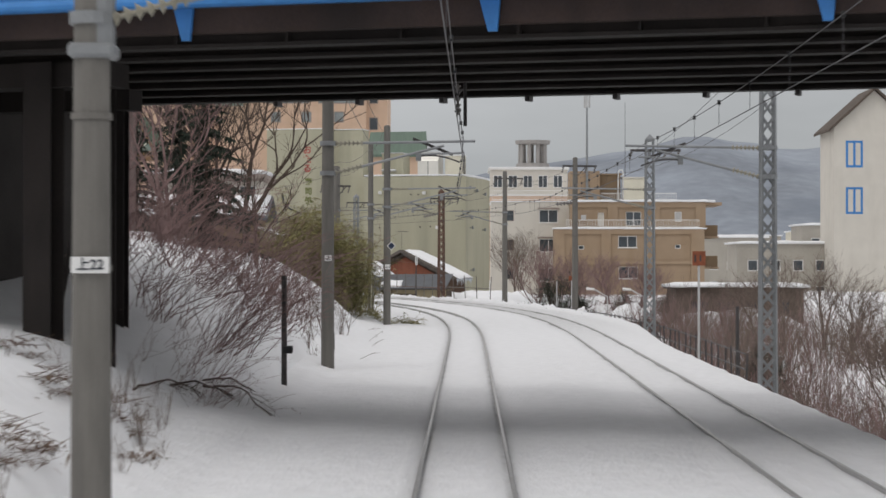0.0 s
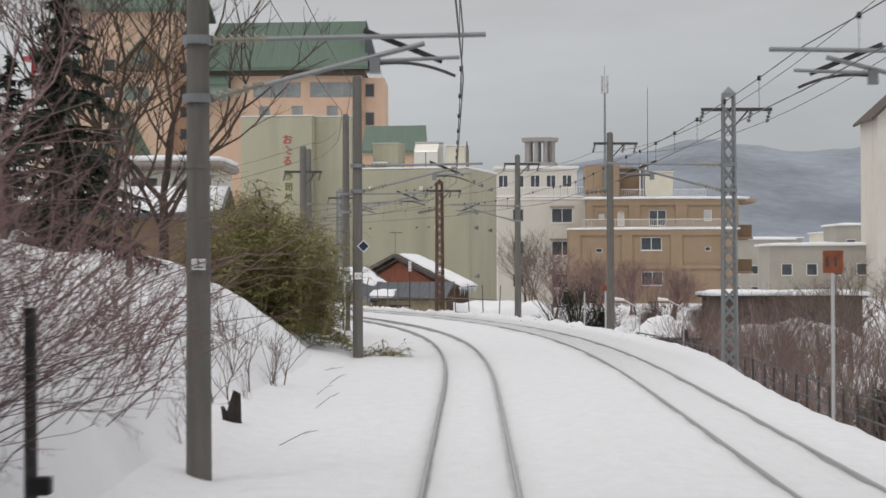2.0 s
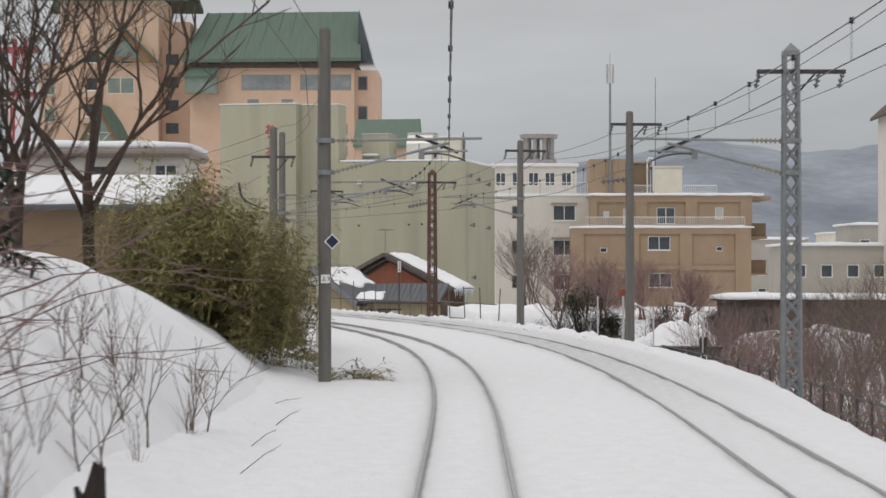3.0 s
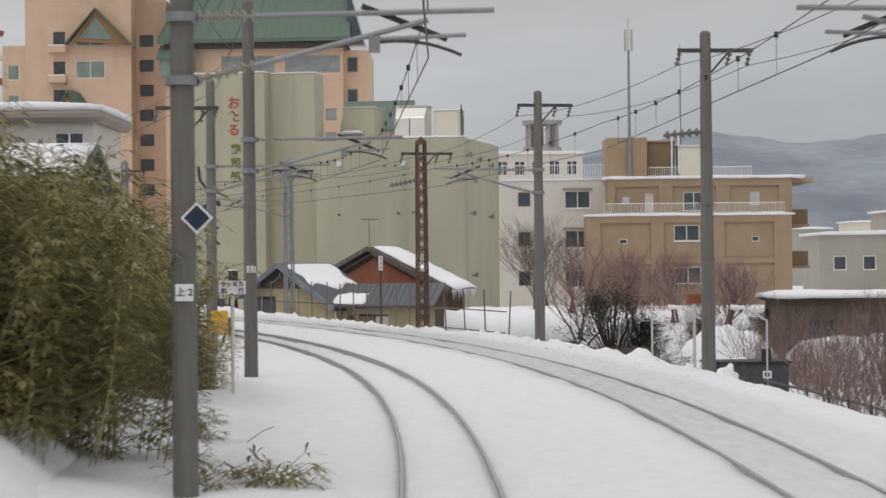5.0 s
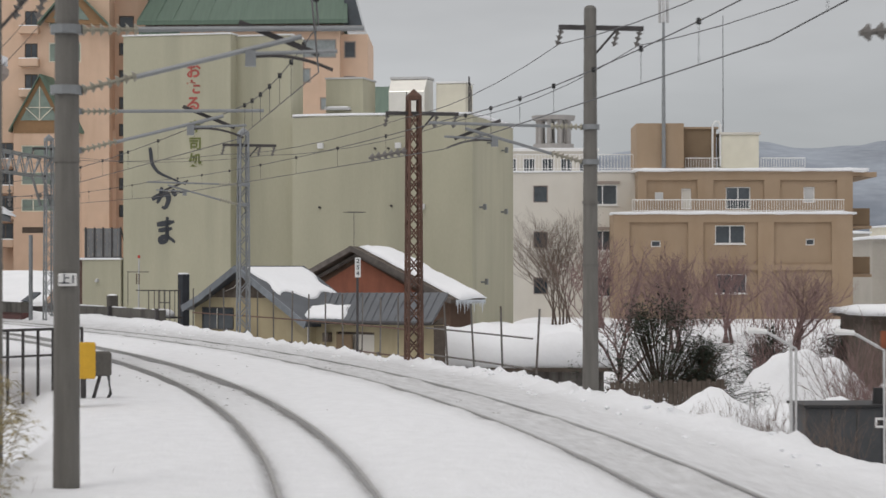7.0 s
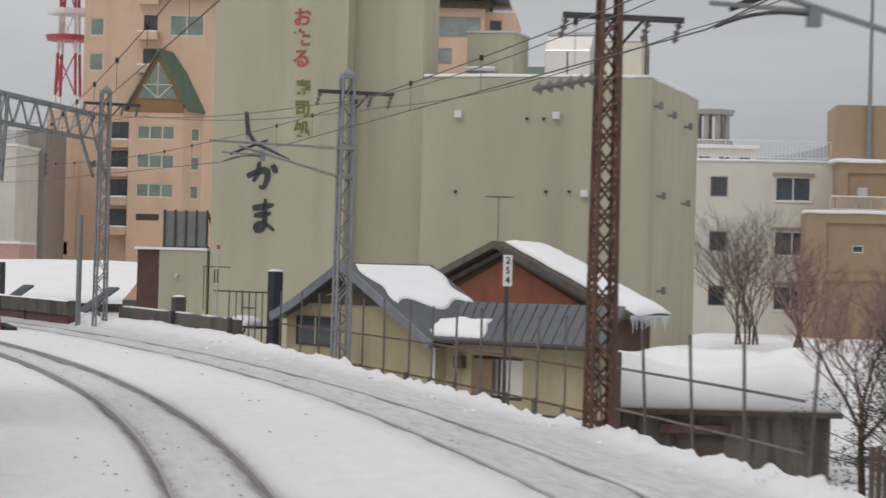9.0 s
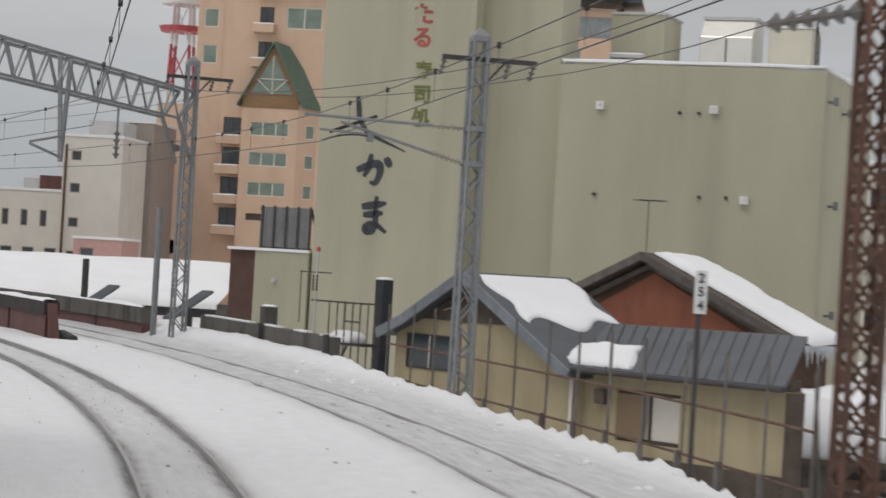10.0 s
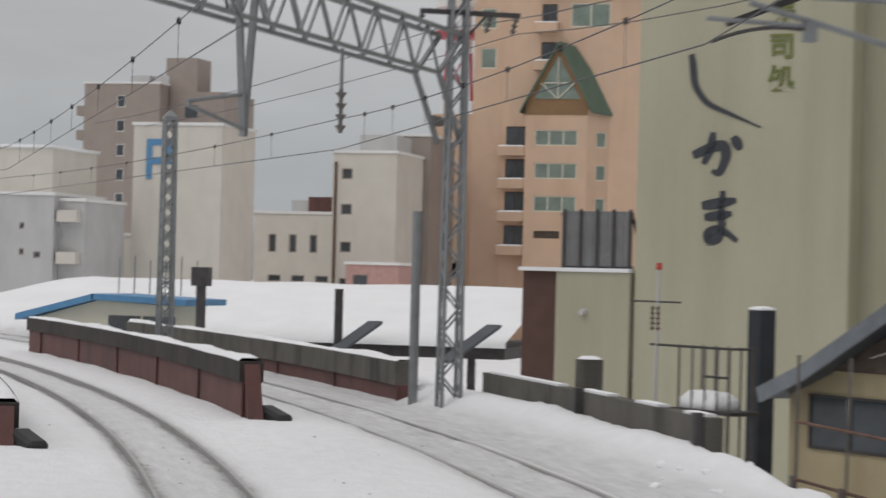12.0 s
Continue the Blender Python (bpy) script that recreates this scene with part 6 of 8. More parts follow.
part("roof_snow", made(snow_sheet, (4.0, -0.3, 10.18), (0, 1, 0), (4.4, 0, -2.1), (2.1, 0, 4.4), 3.5, 4.6, 0.1, 10, 10, 51.0, 0.1), SNOW, bh, smooth=True)
rh = thing("rounded_house", Matrix.Translation((-19.0, 136, -0.4)), "pale house with a rounded flat snowy roof", "house")
part("wall", made(body, 0, 6.7, 0, 6, -1, 8.0, [(2.4, 3.7, 6.6, 7.6), (5.4, 6.4, 6.6, 7.7)]), OFFWHITE, rh)
window(rh, 2.4, 3.7, 6.6, 7.6, n=2, fmat=TIMBER)
window(rh, 5.4, 6.4, 6.6, 7.7, n=2)
part("lower_wall", made(box, -0.05, 6.76, -0.06, 6.05, -1.0, 6.2), TAUPE, rh, "faded taupe lower wall")
part("roof_edge", made(box, -0.4, 7.1, -0.4, 6.3, 8.003, 8.45), TAUPE, rh, bevel=0.15)
part("roof_snow", made(snow_cap, -0.3, 7.0, -0.3, 6.2, 8.45, 0.3, 0.05, 12, 6, 33.0), SNOW, rh, smooth=True)

# lettering and brushwork painted on the hall
FADEDRED = material("faded_red_lettering", (0.40, 0.1, 0.085), 0.8, vary=0.25, scale=2, fine=20, bump=0.0)
for i, chx in enumerate("おたる"):
    lettering(hall, "painted_character", chx, 0.78, FADEDRED, Matrix.Translation((-13.88, -0.02, 12.45 - i * 0.8)), "red painted character", 0.02)
for i, chx in enumerate("寿司処"):
    lettering(hall, "painted_character", chx, 0.68, GREENINK, Matrix.Translation((-13.78, -0.02, 9.7 - i * 0.8)), "olive painted character", 0.02)


def brush(bm, pts, r0, r1, y=-0.02):
    """A flat brush mark along pts, swelling from r0 to r1."""
    P = [Vector((x, y, z)) for x, z in pts]
    fine = []
    for a, b in zip(P, P[1:]):
        for k in range(6):
            fine.append(a.lerp(b, k / 6))
    fine.append(P[-1])
    for _ in range(4):
        fine = [fine[0]] + [(a + b * 2 + c) / 4 for a, b, c in zip(fine, fine[1:], fine[2:])] + [fine[-1]]
    last = None
    for i, p in enumerate(fine):
        d = (fine[min(i + 1, len(fine) - 1)] - fine[max(i - 1, 0)]).normalized()
        n = Vector((-d.z, 0, d.x))
        u = i / (len(fine) - 1)
        w = 0.8 * (r0 + (r1 - r0) * u) * (0.35 + 0.65 * math.sin(math.pi * (0.12 + 0.8 * u)))
        cur = [bm.verts.new(p + n * w), bm.verts.new(p - n * w)]
        if last:
            bm.faces.new((last[0], last[1], cur[1], cur[0]))
        last = cur


CX, CZ = -15.22, 8.15
marks = [([(CX - 0.4, CZ + 0.75), (CX - 0.35, CZ + 0.45), (CX - 0.3, CZ - 0.1), (CX + 0.05, CZ - 0.6), (CX + 0.9, CZ - 0.95), (CX + 1.6, CZ - 1.25)], 0.16, 0.05),
         ([(CX - 0.6, 6.15), (CX + 0.1, 6.45), (CX + 0.55, 6.5), (CX + 0.62, 6.1), (CX + 0.38, 5.5), (CX + 0.1, 5.62)], 0.21, 0.13),
         ([(CX + 0.12, 6.95), (CX + 0.05, 6.4), (CX - 0.22, 5.85)], 0.15, 0.14), ([(CX + 0.85, 6.8), (CX + 1.12, 6.35)], 0.17, 0.17),
         ([(CX - 0.3, 5.0), (CX + 0.4, 5.1), (CX + 0.9, 5.2)], 0.2, 0.13), ([(CX - 0.2, 4.62), (CX + 0.3, 4.68), (CX + 0.75, 4.75)], 0.16, 0.14),
         ([(CX + 0.42, 5.5), (CX + 0.38, 4.9), (CX + 0.42, 4.3), (CX + 0.3, 3.9), (CX - 0.05, 3.85), (CX - 0.1, 4.1), (CX + 0.2, 4.25), (CX + 0.55, 4.15), (CX + 0.95, 3.85)], 0.15, 0.15)]
shrink = [(1.6, CZ - 1.25, 0.95, CZ - 1.2, 0.92)] + [(0.25, 6.2, -0.18, 6.3, 0.72)] * 3 + [(0.3, 4.65, -0.08, 4.75, 0.75)] * 3
marks = [([(CX + nx + (x - CX - ox) * k, nz + (z - oz) * k) for x, z in pts_], r0, r1) for (pts_, r0, r1), (ox, oz, nx, nz, k) in zip(marks, shrink)]
for pts_, r0, r1 in marks:
    part("brush_mark", made(brush, pts_, r0, r1), INK, hall, "charcoal brush mark")

# ---- beyond the curve: plate girders, walls, station and town ----
SOOTCON = material("sooty_edge_concrete", (0.05, 0.042, 0.04), 0.9, vary=0.3, scale=1.2, fine=25, bump=0.35, dark=(0.02, 0.018, 0.018), stain=0.8)


def plate_girder(s0, s1, lat, label, top=0.98, conc=False):
    g = thing("plate_girder", Matrix(), label, "girder", "bridge girders")
    n = int((s1 - s0) / 1.6)

    def web(bm, la, lb, za, zb):
        last = None
        for i in range(n + 1):
            s = s0 + (s1 - s0) * i / n
            ring = [bm.verts.new(at(s, l, z)) for l, z in ((la, za), (lb, za), (lb, zb), (la, zb))]
            if last:
                for k in range(4):
                    bm.faces.new((last[k], last[(k + 1) % 4], ring[(k + 1) % 4], ring[k]))
            else:
                bm.faces.new(ring)
            last = ring
        bm.faces.new(last[::-1])
    low = 0.3 if conc else top - 0.34
    part("web", made(web, lat - 0.12, lat + 0.12, -0.5, low), MAROON, g)
    part("top_flange", made(web, lat - 0.2, lat + 0.2, low + 0.002, top), WALLCON if conc else SOOTCON, g, "soot-black concrete edge" if not conc else "")
    for i in range(0, n + 1, 3):
        s = s0 + (s1 - s0) * i / n
        for e in (-0.14, 0.14):
            part("stiffener", made(bar, at(s, lat + e, -0.4), at(s, lat + e, low), 0.03, 0.05), MAROON, g)

    def flange_snow(bm):
        last = None
        m = n * 3
        for i in range(m + 1):
            s = s0 + 0.15 + (s1 - s0 - 0.3) * i / m
            hh = max(0.0, 0.05 + 0.09 * wave(s, lat, 0.35, 6.0) + 0.03 * wave(s, lat, 1.9, 2.0))
            la, lb = lat - 0.17 + 0.08 * wave(s, 1.0, 0.8, lat), lat + 0.18 + 0.05 * wave(s, 5.0, 0.9, lat)
            ring = [bm.verts.new(at(s, l, z)) for l, z in ((la, top + 0.001), (la + 0.05, top + 0.001 + hh), (lb - 0.05, top + 0.001 + hh), (lb, top + 0.001))]
            if last:
                for k in range(3):
                    bm.faces.new((last[k], last[k + 1], ring[k + 1], ring[k]))
            last = ring
    part("snow", made(flange_snow), SNOW, g, smooth=True)
    if conc:
        return g
    part("end_plate", made(bar, at(s0 - 0.02, lat, top - 0.05), at(s0 - 0.7, lat, -0.35), 0.26, 0.05), MAROON, g)
    bm = bmesh.new()
    vv = [bm.verts.new(at(a, lat + e, z)) for e in (-0.1, 0.1) for a, z in ((s0, -0.4), (s0, top - 0.1), (s0 - 0.66, -0.4))]
    bm.faces.new(vv[:3])
    bm.faces.new(vv[3:])
    part("end_web", bm, MAROON, g)
    part("end_shoe", made(bar, at(s0 - 0.15, lat + 0.2, 0.1), at(s0 - 0.75, lat + 0.45, -0.05), 0.3, 0.28), BLACK, g, "black end shoe", bevel=0.05)
    return g


plate_girder(177.3, 203.0, 2.05, "maroon plate girder between the tracks with snow on its flange", 0.92)
plate_girder(182.3, 207.0, 5.9, "weathered plate girder with a stained concrete upper edge", 0.75, True)
plate_girder(171.5, 198.0, -2.15, "maroon plate girder on the inside of the curve", 0.55)


def low_wall(bm, pts, z0, z1, w=0.25):
    for (sa, la), (sb, lb) in zip(pts, pts[1:]):
        a, b = at(sa, la), at(sb, lb)
        d = (b - a).normalized()
        n = Vector((-d.y, d.x, 0)) * w / 2
        q = [a + n, a - n, b - n, b + n]
        lo = [bm.verts.new((p.x, p.y, p.z + z0)) for p in q]
        hi = [bm.verts.new((p.x, p.y, p.z + z1)) for p in q]
        bm.faces.new(lo)
        bm.faces.new(hi[::-1])
        for i in range(4):
            j = (i + 1) % 4
            bm.faces.new((lo[i], hi[i], hi[j], lo[j]))


rw = thing("retaining_wall", Matrix(), "stained grey concrete retaining wall with patchy snow", "wall")


def band(bm, s0, s1, la, lb, za, zb, n=14):
    last = None
    for i in range(n + 1):
        s = s0 + (s1 - s0) * i / n
        ring = [bm.verts.new(at(s, l, z)) for l, z in ((la, za), (lb, za), (lb, zb), (la, zb))]
        if last:
            for k in range(4):
                bm.faces.new((last[k], last[(k + 1) % 4], ring[(k + 1) % 4], ring[k]))
        else:
            bm.faces.new(ring)
        last = ring
    bm.faces.new(last[::-1])


part("wall", made(band, 168.4, 180.0, 6.75, 7.0, -2.0, 0.68), WALLCON, rw)
for sa, sb in ((175.6, 179.7), (173.0, 174.4), (170.6, 171.6), (168.6, 169.4)):
    part("wall_snow", made(band, sa, sb, 6.78, 6.97, 0.682, 0.72, 5), SNOW, rw)
for s in (174.1, 168.45):
    part("wall_post", made(band, s, s + 0.16, 6.62, 6.749, -1.0, 0.74, 2), DARKSTEEL, rw)
tk = thing("oil_tank", frame_at(175.9, 7.4, 0), "small weathered cylindrical tank on a stand capped with snow", "tank")
part("tank", made(rod, (0, 0, 0.5), (0, 0, 1.12), 0.23, 0.23, 14), WALLCON, tk)
part("stand", made(box, -0.2, 0.2, -0.2, 0.2, -1.2, 0.5), DARKSTEEL, tk)
part("snow", made(rod, (0, 0, 1.12), (0, 0, 1.17), 0.21, 0.12, 14), SNOW, tk)
RED_TIP = material("faded_red_cap", (0.5, 0.07, 0.05), 0.6, vary=0.2, scale=8, fine=40)
sc = thing("pipe_scaffold", HOUSE @ Matrix.Translation((-3.35, -0.3, 0)), "rusty pipe scaffold frame with an aerial beside the wall", "scaffold")
for x in (1.0, 1.4, 1.78, 2.15, 2.5):
    for y in (0.0, 0.5):
        part("upright", made(rod, (x, y, -2.5), (x, y, 1.98), 0.02, 0.02, 6), OLDPOST, sc)
for a, b in (((0.1, 0, 1.95), (2.5, 0, 1.95)), ((1.78, 0, 1.45), (2.5, 0, 1.45)), ((2.5, 0, 1.95), (2.5, 0.5, 1.95)), ((0.9, 0, -0.3), (2.6, 0, -0.3)), ((0.2, 0.0, 0.84), (1.0, 0.0, 0.84))):
    part("ledger", made(rod, a, b, 0.025, 0.025, 6), DARKSTEEL, sc)
part("platform", made(box, 0.95, 2.6, -0.05, 0.6, 0.8, 0.87), DARKSTEEL, sc)
part("brace", made(bar, (1.95, 0, 0.8), (1.15, 0, -0.3), 0.05), DARKSTEEL, sc)
part("aerial_pole", made(rod, (0.25, 0, -2.0), (0.3, 0, 3.3), 0.04, 0.03, 8), GREYWALL, sc)
part("lamp_tip", made(rod, (0.3, 0, 3.3), (0.3, 0, 3.42), 0.06, 0.05, 8), RED_TIP, sc, "faded red cap")
part("aerial_bar", made(rod, (-0.55, 0, 2.72), (1.0, 0, 2.72), 0.018, 0.018, 5), DARKSTEEL, sc)
part("aerial_bar", made(rod, (-0.5, 0, 1.3), (-0.5, 0, 2.75), 0.018, 0.018, 5), OLDPOST, sc)
for x in (0.2, 0.38):
    part("insulator", made(insulator, (x, -0.05, 2.2), (x, -0.05, 2.65), 0.045, 5), RUST, sc)
part("snow", made(snow_cap, 1.05, 2.05, 0, 0.55, 0.88, 0.26, 0.0, 8, 5, 41.0), SNOW, sc, smooth=True)

# station canopies under snow
can = thing("station_canopy", Matrix.Translation((0, 214, 0)), "long low station canopy loaded with smooth snow", "canopy")
part("edge", made(box, -52, -24.6, 0, 11, 0.35, 0.75), DARKSTEEL, can)


def canopy_snow(bm):
    nx, ny = 40, 8
    g = []
    for j in range(ny + 1):
        for i in range(nx + 1):
            x = -52.2 + 27.7 * i / nx
            v = j / ny
            fade = min(1.0, max(0.05, (x + 52.2) / 8.0))
            z = 0.75 + (0.15 + 1.85 * math.sin(v * math.pi / 2)) * fade + 0.07 * wave(x, v * 8, 0.5, 6.0)
            g.append(bm.verts.new((x, -0.3 + 11 * v, z)))
    k = nx + 1
    for j in range(ny):
        for i in range(nx):
            bm.faces.new((g[j * k + i], g[j * k + i + 1], g[(j + 1) * k + i + 1], g[(j + 1) * k + i]))
    lo = [bm.verts.new((v.co.x, v.co.y, 0.74)) for v in g[:k]]
    for i in range(nx):
        bm.faces.new((g[i + 1], g[i], lo[i], lo[i + 1]))


part("snow", made(canopy_snow), SNOW, can, smooth=True)
for x in (-48, -42, -36, -30, -26):
    part("column", made(box, x - 0.12, x + 0.12, 1, 1.24, -3, 0.35), DARKSTEEL, can)
for x in (-30.5, -26.4):
    bm = bmesh.new()
    slab(bm, [(x, -2.0, 0.35), (x + 0.5, -2.0, 0.35), (x + 1.9, -1.0, 1.55), (x + 1.4, -1.0, 1.55)], 0.1)
    part("raised_flap", bm, BLUEROOF, can, "raised blue-grey metal flap")
for k in range(6):
    part("snow_post", made(rod, (-40.6 + k * 0.62, 5.0, 1.5), (-40.6 + k * 0.62, 5.0, 3.5 + 0.1 * math.sin(k * 2.0)), 0.03, 0.03, 6), GALV, can)
part("flue", made(rod, (-30.0, -1.5, 0.0), (-30.0, -1.5, 2.6), 0.15, 0.15, 10), DARKSTEEL, can)
sh_ = thing("platform_shelter", Matrix.Translation((0, 208, 0.42)), "cream platform shelter with a light blue sloping roof edge", "shelter")
bm = bmesh.new()
prism(bm, [(-39.0, -2.5), (-34.2, -2.5), (-34.2, 1.5), (-36.8, 1.62), (-39.0, 1.0)], 0.0, 3.0)
part("wall", bm, CREAM, sh_)
for a, b in (((-39.5, 1.12), (-36.8, 1.84)), ((-36.85, 1.84), (-33.6, 1.72))):
    bm = bmesh.new()
    slab(bm, [(a[0], -0.4, a[1]), (b[0], -0.4, b[1]), (b[0], 3.4, b[1]), (a[0], 3.4, a[1])], 0.2)
    part("roof", bm, SKYBLUE, sh_, "light blue metal roof")
for x in (-36.4, -35.2):
    part("window", made(box, x, x + 1.1, -0.03, -0.003, 0.3, 1.15), GLASS, sh_)
fl = thing("brick_flue", Matrix.Translation((-33.1, 207.6, 0)), "short dark flue with a flared cap", "flue")
part("shaft", made(box, -0.12, 0.12, -0.12, 0.12, 0, 2.6), DARKSTEEL, fl)
part("cap", made(box, -0.28, 0.28, -0.2, 0.2, 2.6, 3.2), DARKSTEEL, fl)


# town blocks behind the station
def town_block(name, label, x0, x1, y, d, z1, mat, holes, side=(), frame_mat=None, glass=None, z0=-6, n=1, cap=True):
    b = thing(name, Matrix.Translation((0, y, 0)), label, "building")
    part("wall", made(body, x0, x1, 0, d, z0, z1, holes, side), mat, b)
    for h in holes:
        window(b, *h, n=n, fmat=frame_mat or TAUPE, gmat=glass, fw=0.1)
    for h in side:
        window(b, *h, n=1, fmat=frame_mat or TAUPE, gmat=glass, side=x1, fw=0.1)
    if cap:
        part("coping", made(box, x0 - 0.12, x1 + 0.12, -0.12, d + 0.12, z1 + 0.003, z1 + 0.25), WHITE, b)
    return b


gb = town_block("grey_flats", "stained grey rendered flats with small square windows", -66.5, -60.7, 330, 9, 13.8, OFFWHITE,
                [(-65.7, -64.7, z, z + 0.95) for z in (11.5, 8.4, 5.1, 1.9)])
part("roof_hut", made(box, -65.0, -61.6, 3, 8, 14.06, 15.6), GREYWALL, gb)
part("drainpipe", made(rod, (-66.2, -0.1, -3), (-66.2, -0.1, 13.0), 0.12, 0.12, 6), RUST, gb)
# Stands in for the flats' side face, its shade put into the taupe.
gr = town_block("flats_side_block", "shaded side face of the flats, built as a darker taupe block", -62.7, -60.1, 339.2, 9, 15.9, TAUPE, [(-61.6, -60.8, z, z + 1.2) for z in (8.0, 4.5)])
lo = town_block("low_white_flats", "low white rendered flats with a red roof hut", -74.0, -66.5, 331, 8, 8.4, OFFWHITE,
                [(-72.6 + i * 1.9, -71.9 + i * 1.9, 5.0, 6.6) for i in range(3)] + [(-72.6 + i * 2.2, -71.4 + i * 2.2, 2.4, 3.0) for i in range(3)])
part("roof_hut", made(box, -71.2, -67.3, 2, 6, 8.66, 9.7), GREYWALL, lo)
part("red_parapet", made(box, -69.5, -67.2, 1.6, 2.0, 8.66, 10.0), MAROON, lo, "dull red roof panel")
pk = town_block("parking_tower", "tall blank off-white parking tower with a blue letter", -77.1, -69.6, 310, 8, 14.7, OFFWHITE, [])
bm = bmesh.new()
for q in ((-75.95, -75.5, 10.4, 13.6), (-75.5, -73.9, 13.1, 13.6), (-75.5, -73.9, 11.6, 12.1), (-74.35, -73.9, 12.1, 13.1)):
    box(bm, q[0], q[1], -0.1, -0.01, q[2], q[3])
part("blue_letter", bm, SKYBLUE, pk, "blue parking letter")
ap = town_block("taupe_apartment_tower", "taupe tiled apartment tower with a window column and stacked balconies", -120.3, -110.4, 400, 14, 25.9, TAUPE,
                [(x, x + 1.1, z, z + 1.5) for z in (5, 8, 11, 14, 17, 20, 23) for x in (-116.0,)], (), WHITE)
for z in (7, 10, 13, 16, 19, 22):
    part("balcony", made(box, -121.5, -120.35, 0.5, 9, z, z + 1.2), TAUPE, ap)
part("side_wing", made(box, -110.28, -103.1, 3, 14, -6, 25.2), TAUPE, ap)
part("wing_window", made(box, -108.2, -106.6, 2.94, 2.99, 22.0, 23.6), GLASS, ap)
part("roof_tower", made(box, -110.9, -106.8, 3.2, 8, 25.21, 29.4), TAUPE, ap)
part("roof_tank", made(box, -115.5, -113.0, 3, 5, 26.16, 27.2), GREYWALL, ap)
part("roof_tank", made(box, -112.3, -110.4, 3, 5, 26.16, 27.2), GREYWALL, ap)
wb = town_block("white_corner_block", "white rendered corner block with small dark openings", -92, -79.4, 300, 10, 8.6, GREYWALL,
                [(-84.9, -83.9, 5.2, 7.3), (-84.9, -83.9, 1.8, 3.9), (-82.2, -81.8, 4.0, 4.5), (-82.2, -81.8, 6.0, 6.5), (-81.0, -80.4, 3.8, 4.3)])
part("upper_storey", made(box, -92, -79.8, 0.5, 9, 8.86, 12.3), OFFWHITE, wb)
part("roof_snow", made(snow_cap, -92, -79.8, 0.5, 9, 12.3, 0.3, 0.2, 8, 4, 51.0), SNOW, wb, smooth=True)
wc = town_block("balcony_block", "pale block with projecting balconies", -79.4, -77.3, 301, 8, 8.2, GREYWALL, [])
for z in (7.0, 3.8):
    part("balcony", made(box, -79.2, -77.6, -0.9, -0.003, z - 0.4, z + 0.5), OFFWHITE, wc)
wd = town_block("low_white_house", "low white house behind the station canopy", -84.5, -79.0, 318, 6, 5.9, OFFWHITE, [(-83.3, -81.0, 3.2, 5.2)], (), None, GREYWALL)
pkb = town_block("pink_low_block", "low pink rendered block with a dark window", -61.5, -57.0, 318, 6, 4.0, material("pink_render", (0.52, 0.32, 0.29), 0.85), [(-60.9, -59.6, 2.3, 3.2)])

# red and white lattice tower
# Red dulled so that its colour carries the haze of distance.
TOWERRED = material("hazed_red_tower_paint", (0.42, 0.085, 0.10), 0.6, vary=0.12, scale=0.6, fine=8, bump=0.0)
tw = thing("lattice_tower", Matrix.Translation((-65.9, 372, -1.1)), "red and white painted lattice communications tower", "tower")
for k in range(8):
    za, zb2 = -2 + k * 5.0, 3 + k * 5.0
    wa, wb2 = 3.9 - k * 0.3, 3.9 - (k + 1) * 0.3
    paint = TOWERRED if k % 2 else WHITE
    for sx in (-1, 1):
        for sy in (-1, 1):
            part("leg", made(bar, (sx * wa / 2, sy * wa / 2, za), (sx * wb2 / 2, sy * wb2 / 2, zb2), 0.26), paint, tw)
        part("brace", made(bar, (sx * wa / 2, -wa / 2, za), (-sx * wb2 / 2, -wb2 / 2, zb2), 0.14), paint, tw)
        part("brace", made(bar, (-wa / 2, sx * wa / 2, za), (-wb2 / 2, -sx * wb2 / 2, zb2), 0.14), paint, tw)
for z, mt, nm in ((29.5, TOWERRED, "red gallery"), (32.6, WHITE, "white gallery"), (36.0, TOWERRED, "red gallery")):
    part("platform", made(rod, (0, 0, z), (0, 0, z + 0.6), 2.6, 2.8, 16), mt, tw, nm)

# far low town to the right of the line
rng = random.Random(12)
for i, (x, y, w, d, z0, z1, mt) in enumerate(((31, 262, 16, 10, -5, 5.2, FARTOWN), (44, 300, 14, 10, -5, 8.0, FARTOWN), (36, 350, 10, 8, -5, 7.0, FARTOWN), (60, 420, 22, 10, -5, 9.0, CREAM),
                                              (80, 520, 30, 10, -5, 8, FARTOWN), (52, 480, 14, 10, -5, 9, FARTOWN))):
    hs = [(x + 1.2 + k * 2.6, x + 2.4 + k * 2.6, z, z + 1.3) for k in range(int((w - 2) / 2.6)) for z in np.arange(-1.0, z1 - 2.2, 3.0)]
    b = town_block("town_house", "pale town building beyond the low ground with snow on its roof", x, x + w, y, d, z1, mt, hs, (), WHITE, None, z0, 1, False)
    part("roof_snow", made(snow_cap, x, x + w, 0, d, z1, 0.3, 0.3, 8, 4, 60.0 + i), SNOW, b, smooth=True)


gw = thing("white_gabled_house", Matrix.Translation((41.0, 255, 0)), "tall off-white house with a dark gable roof and a blue-framed window", "house")
bm = bmesh.new()
prism(bm, [(0, -5), (9, -5), (9, 18.1), (4.5, 22.2), (0, 18.1)], 0.0, 10)
part("wall", bm, OFFWHITE, gw)
bm = bmesh.new()
slab(bm, [(4.5, -0.8, 22.6), (4.5, 10.5, 22.6), (-0.7, 10.5, 17.9), (-0.7, -0.8, 17.9)], 0.3)
slab(bm, [(4.5, -0.8, 22.6), (4.5, 10.5, 22.6), (9.7, 10.5, 17.9), (9.7, -0.8, 17.9)], 0.3)
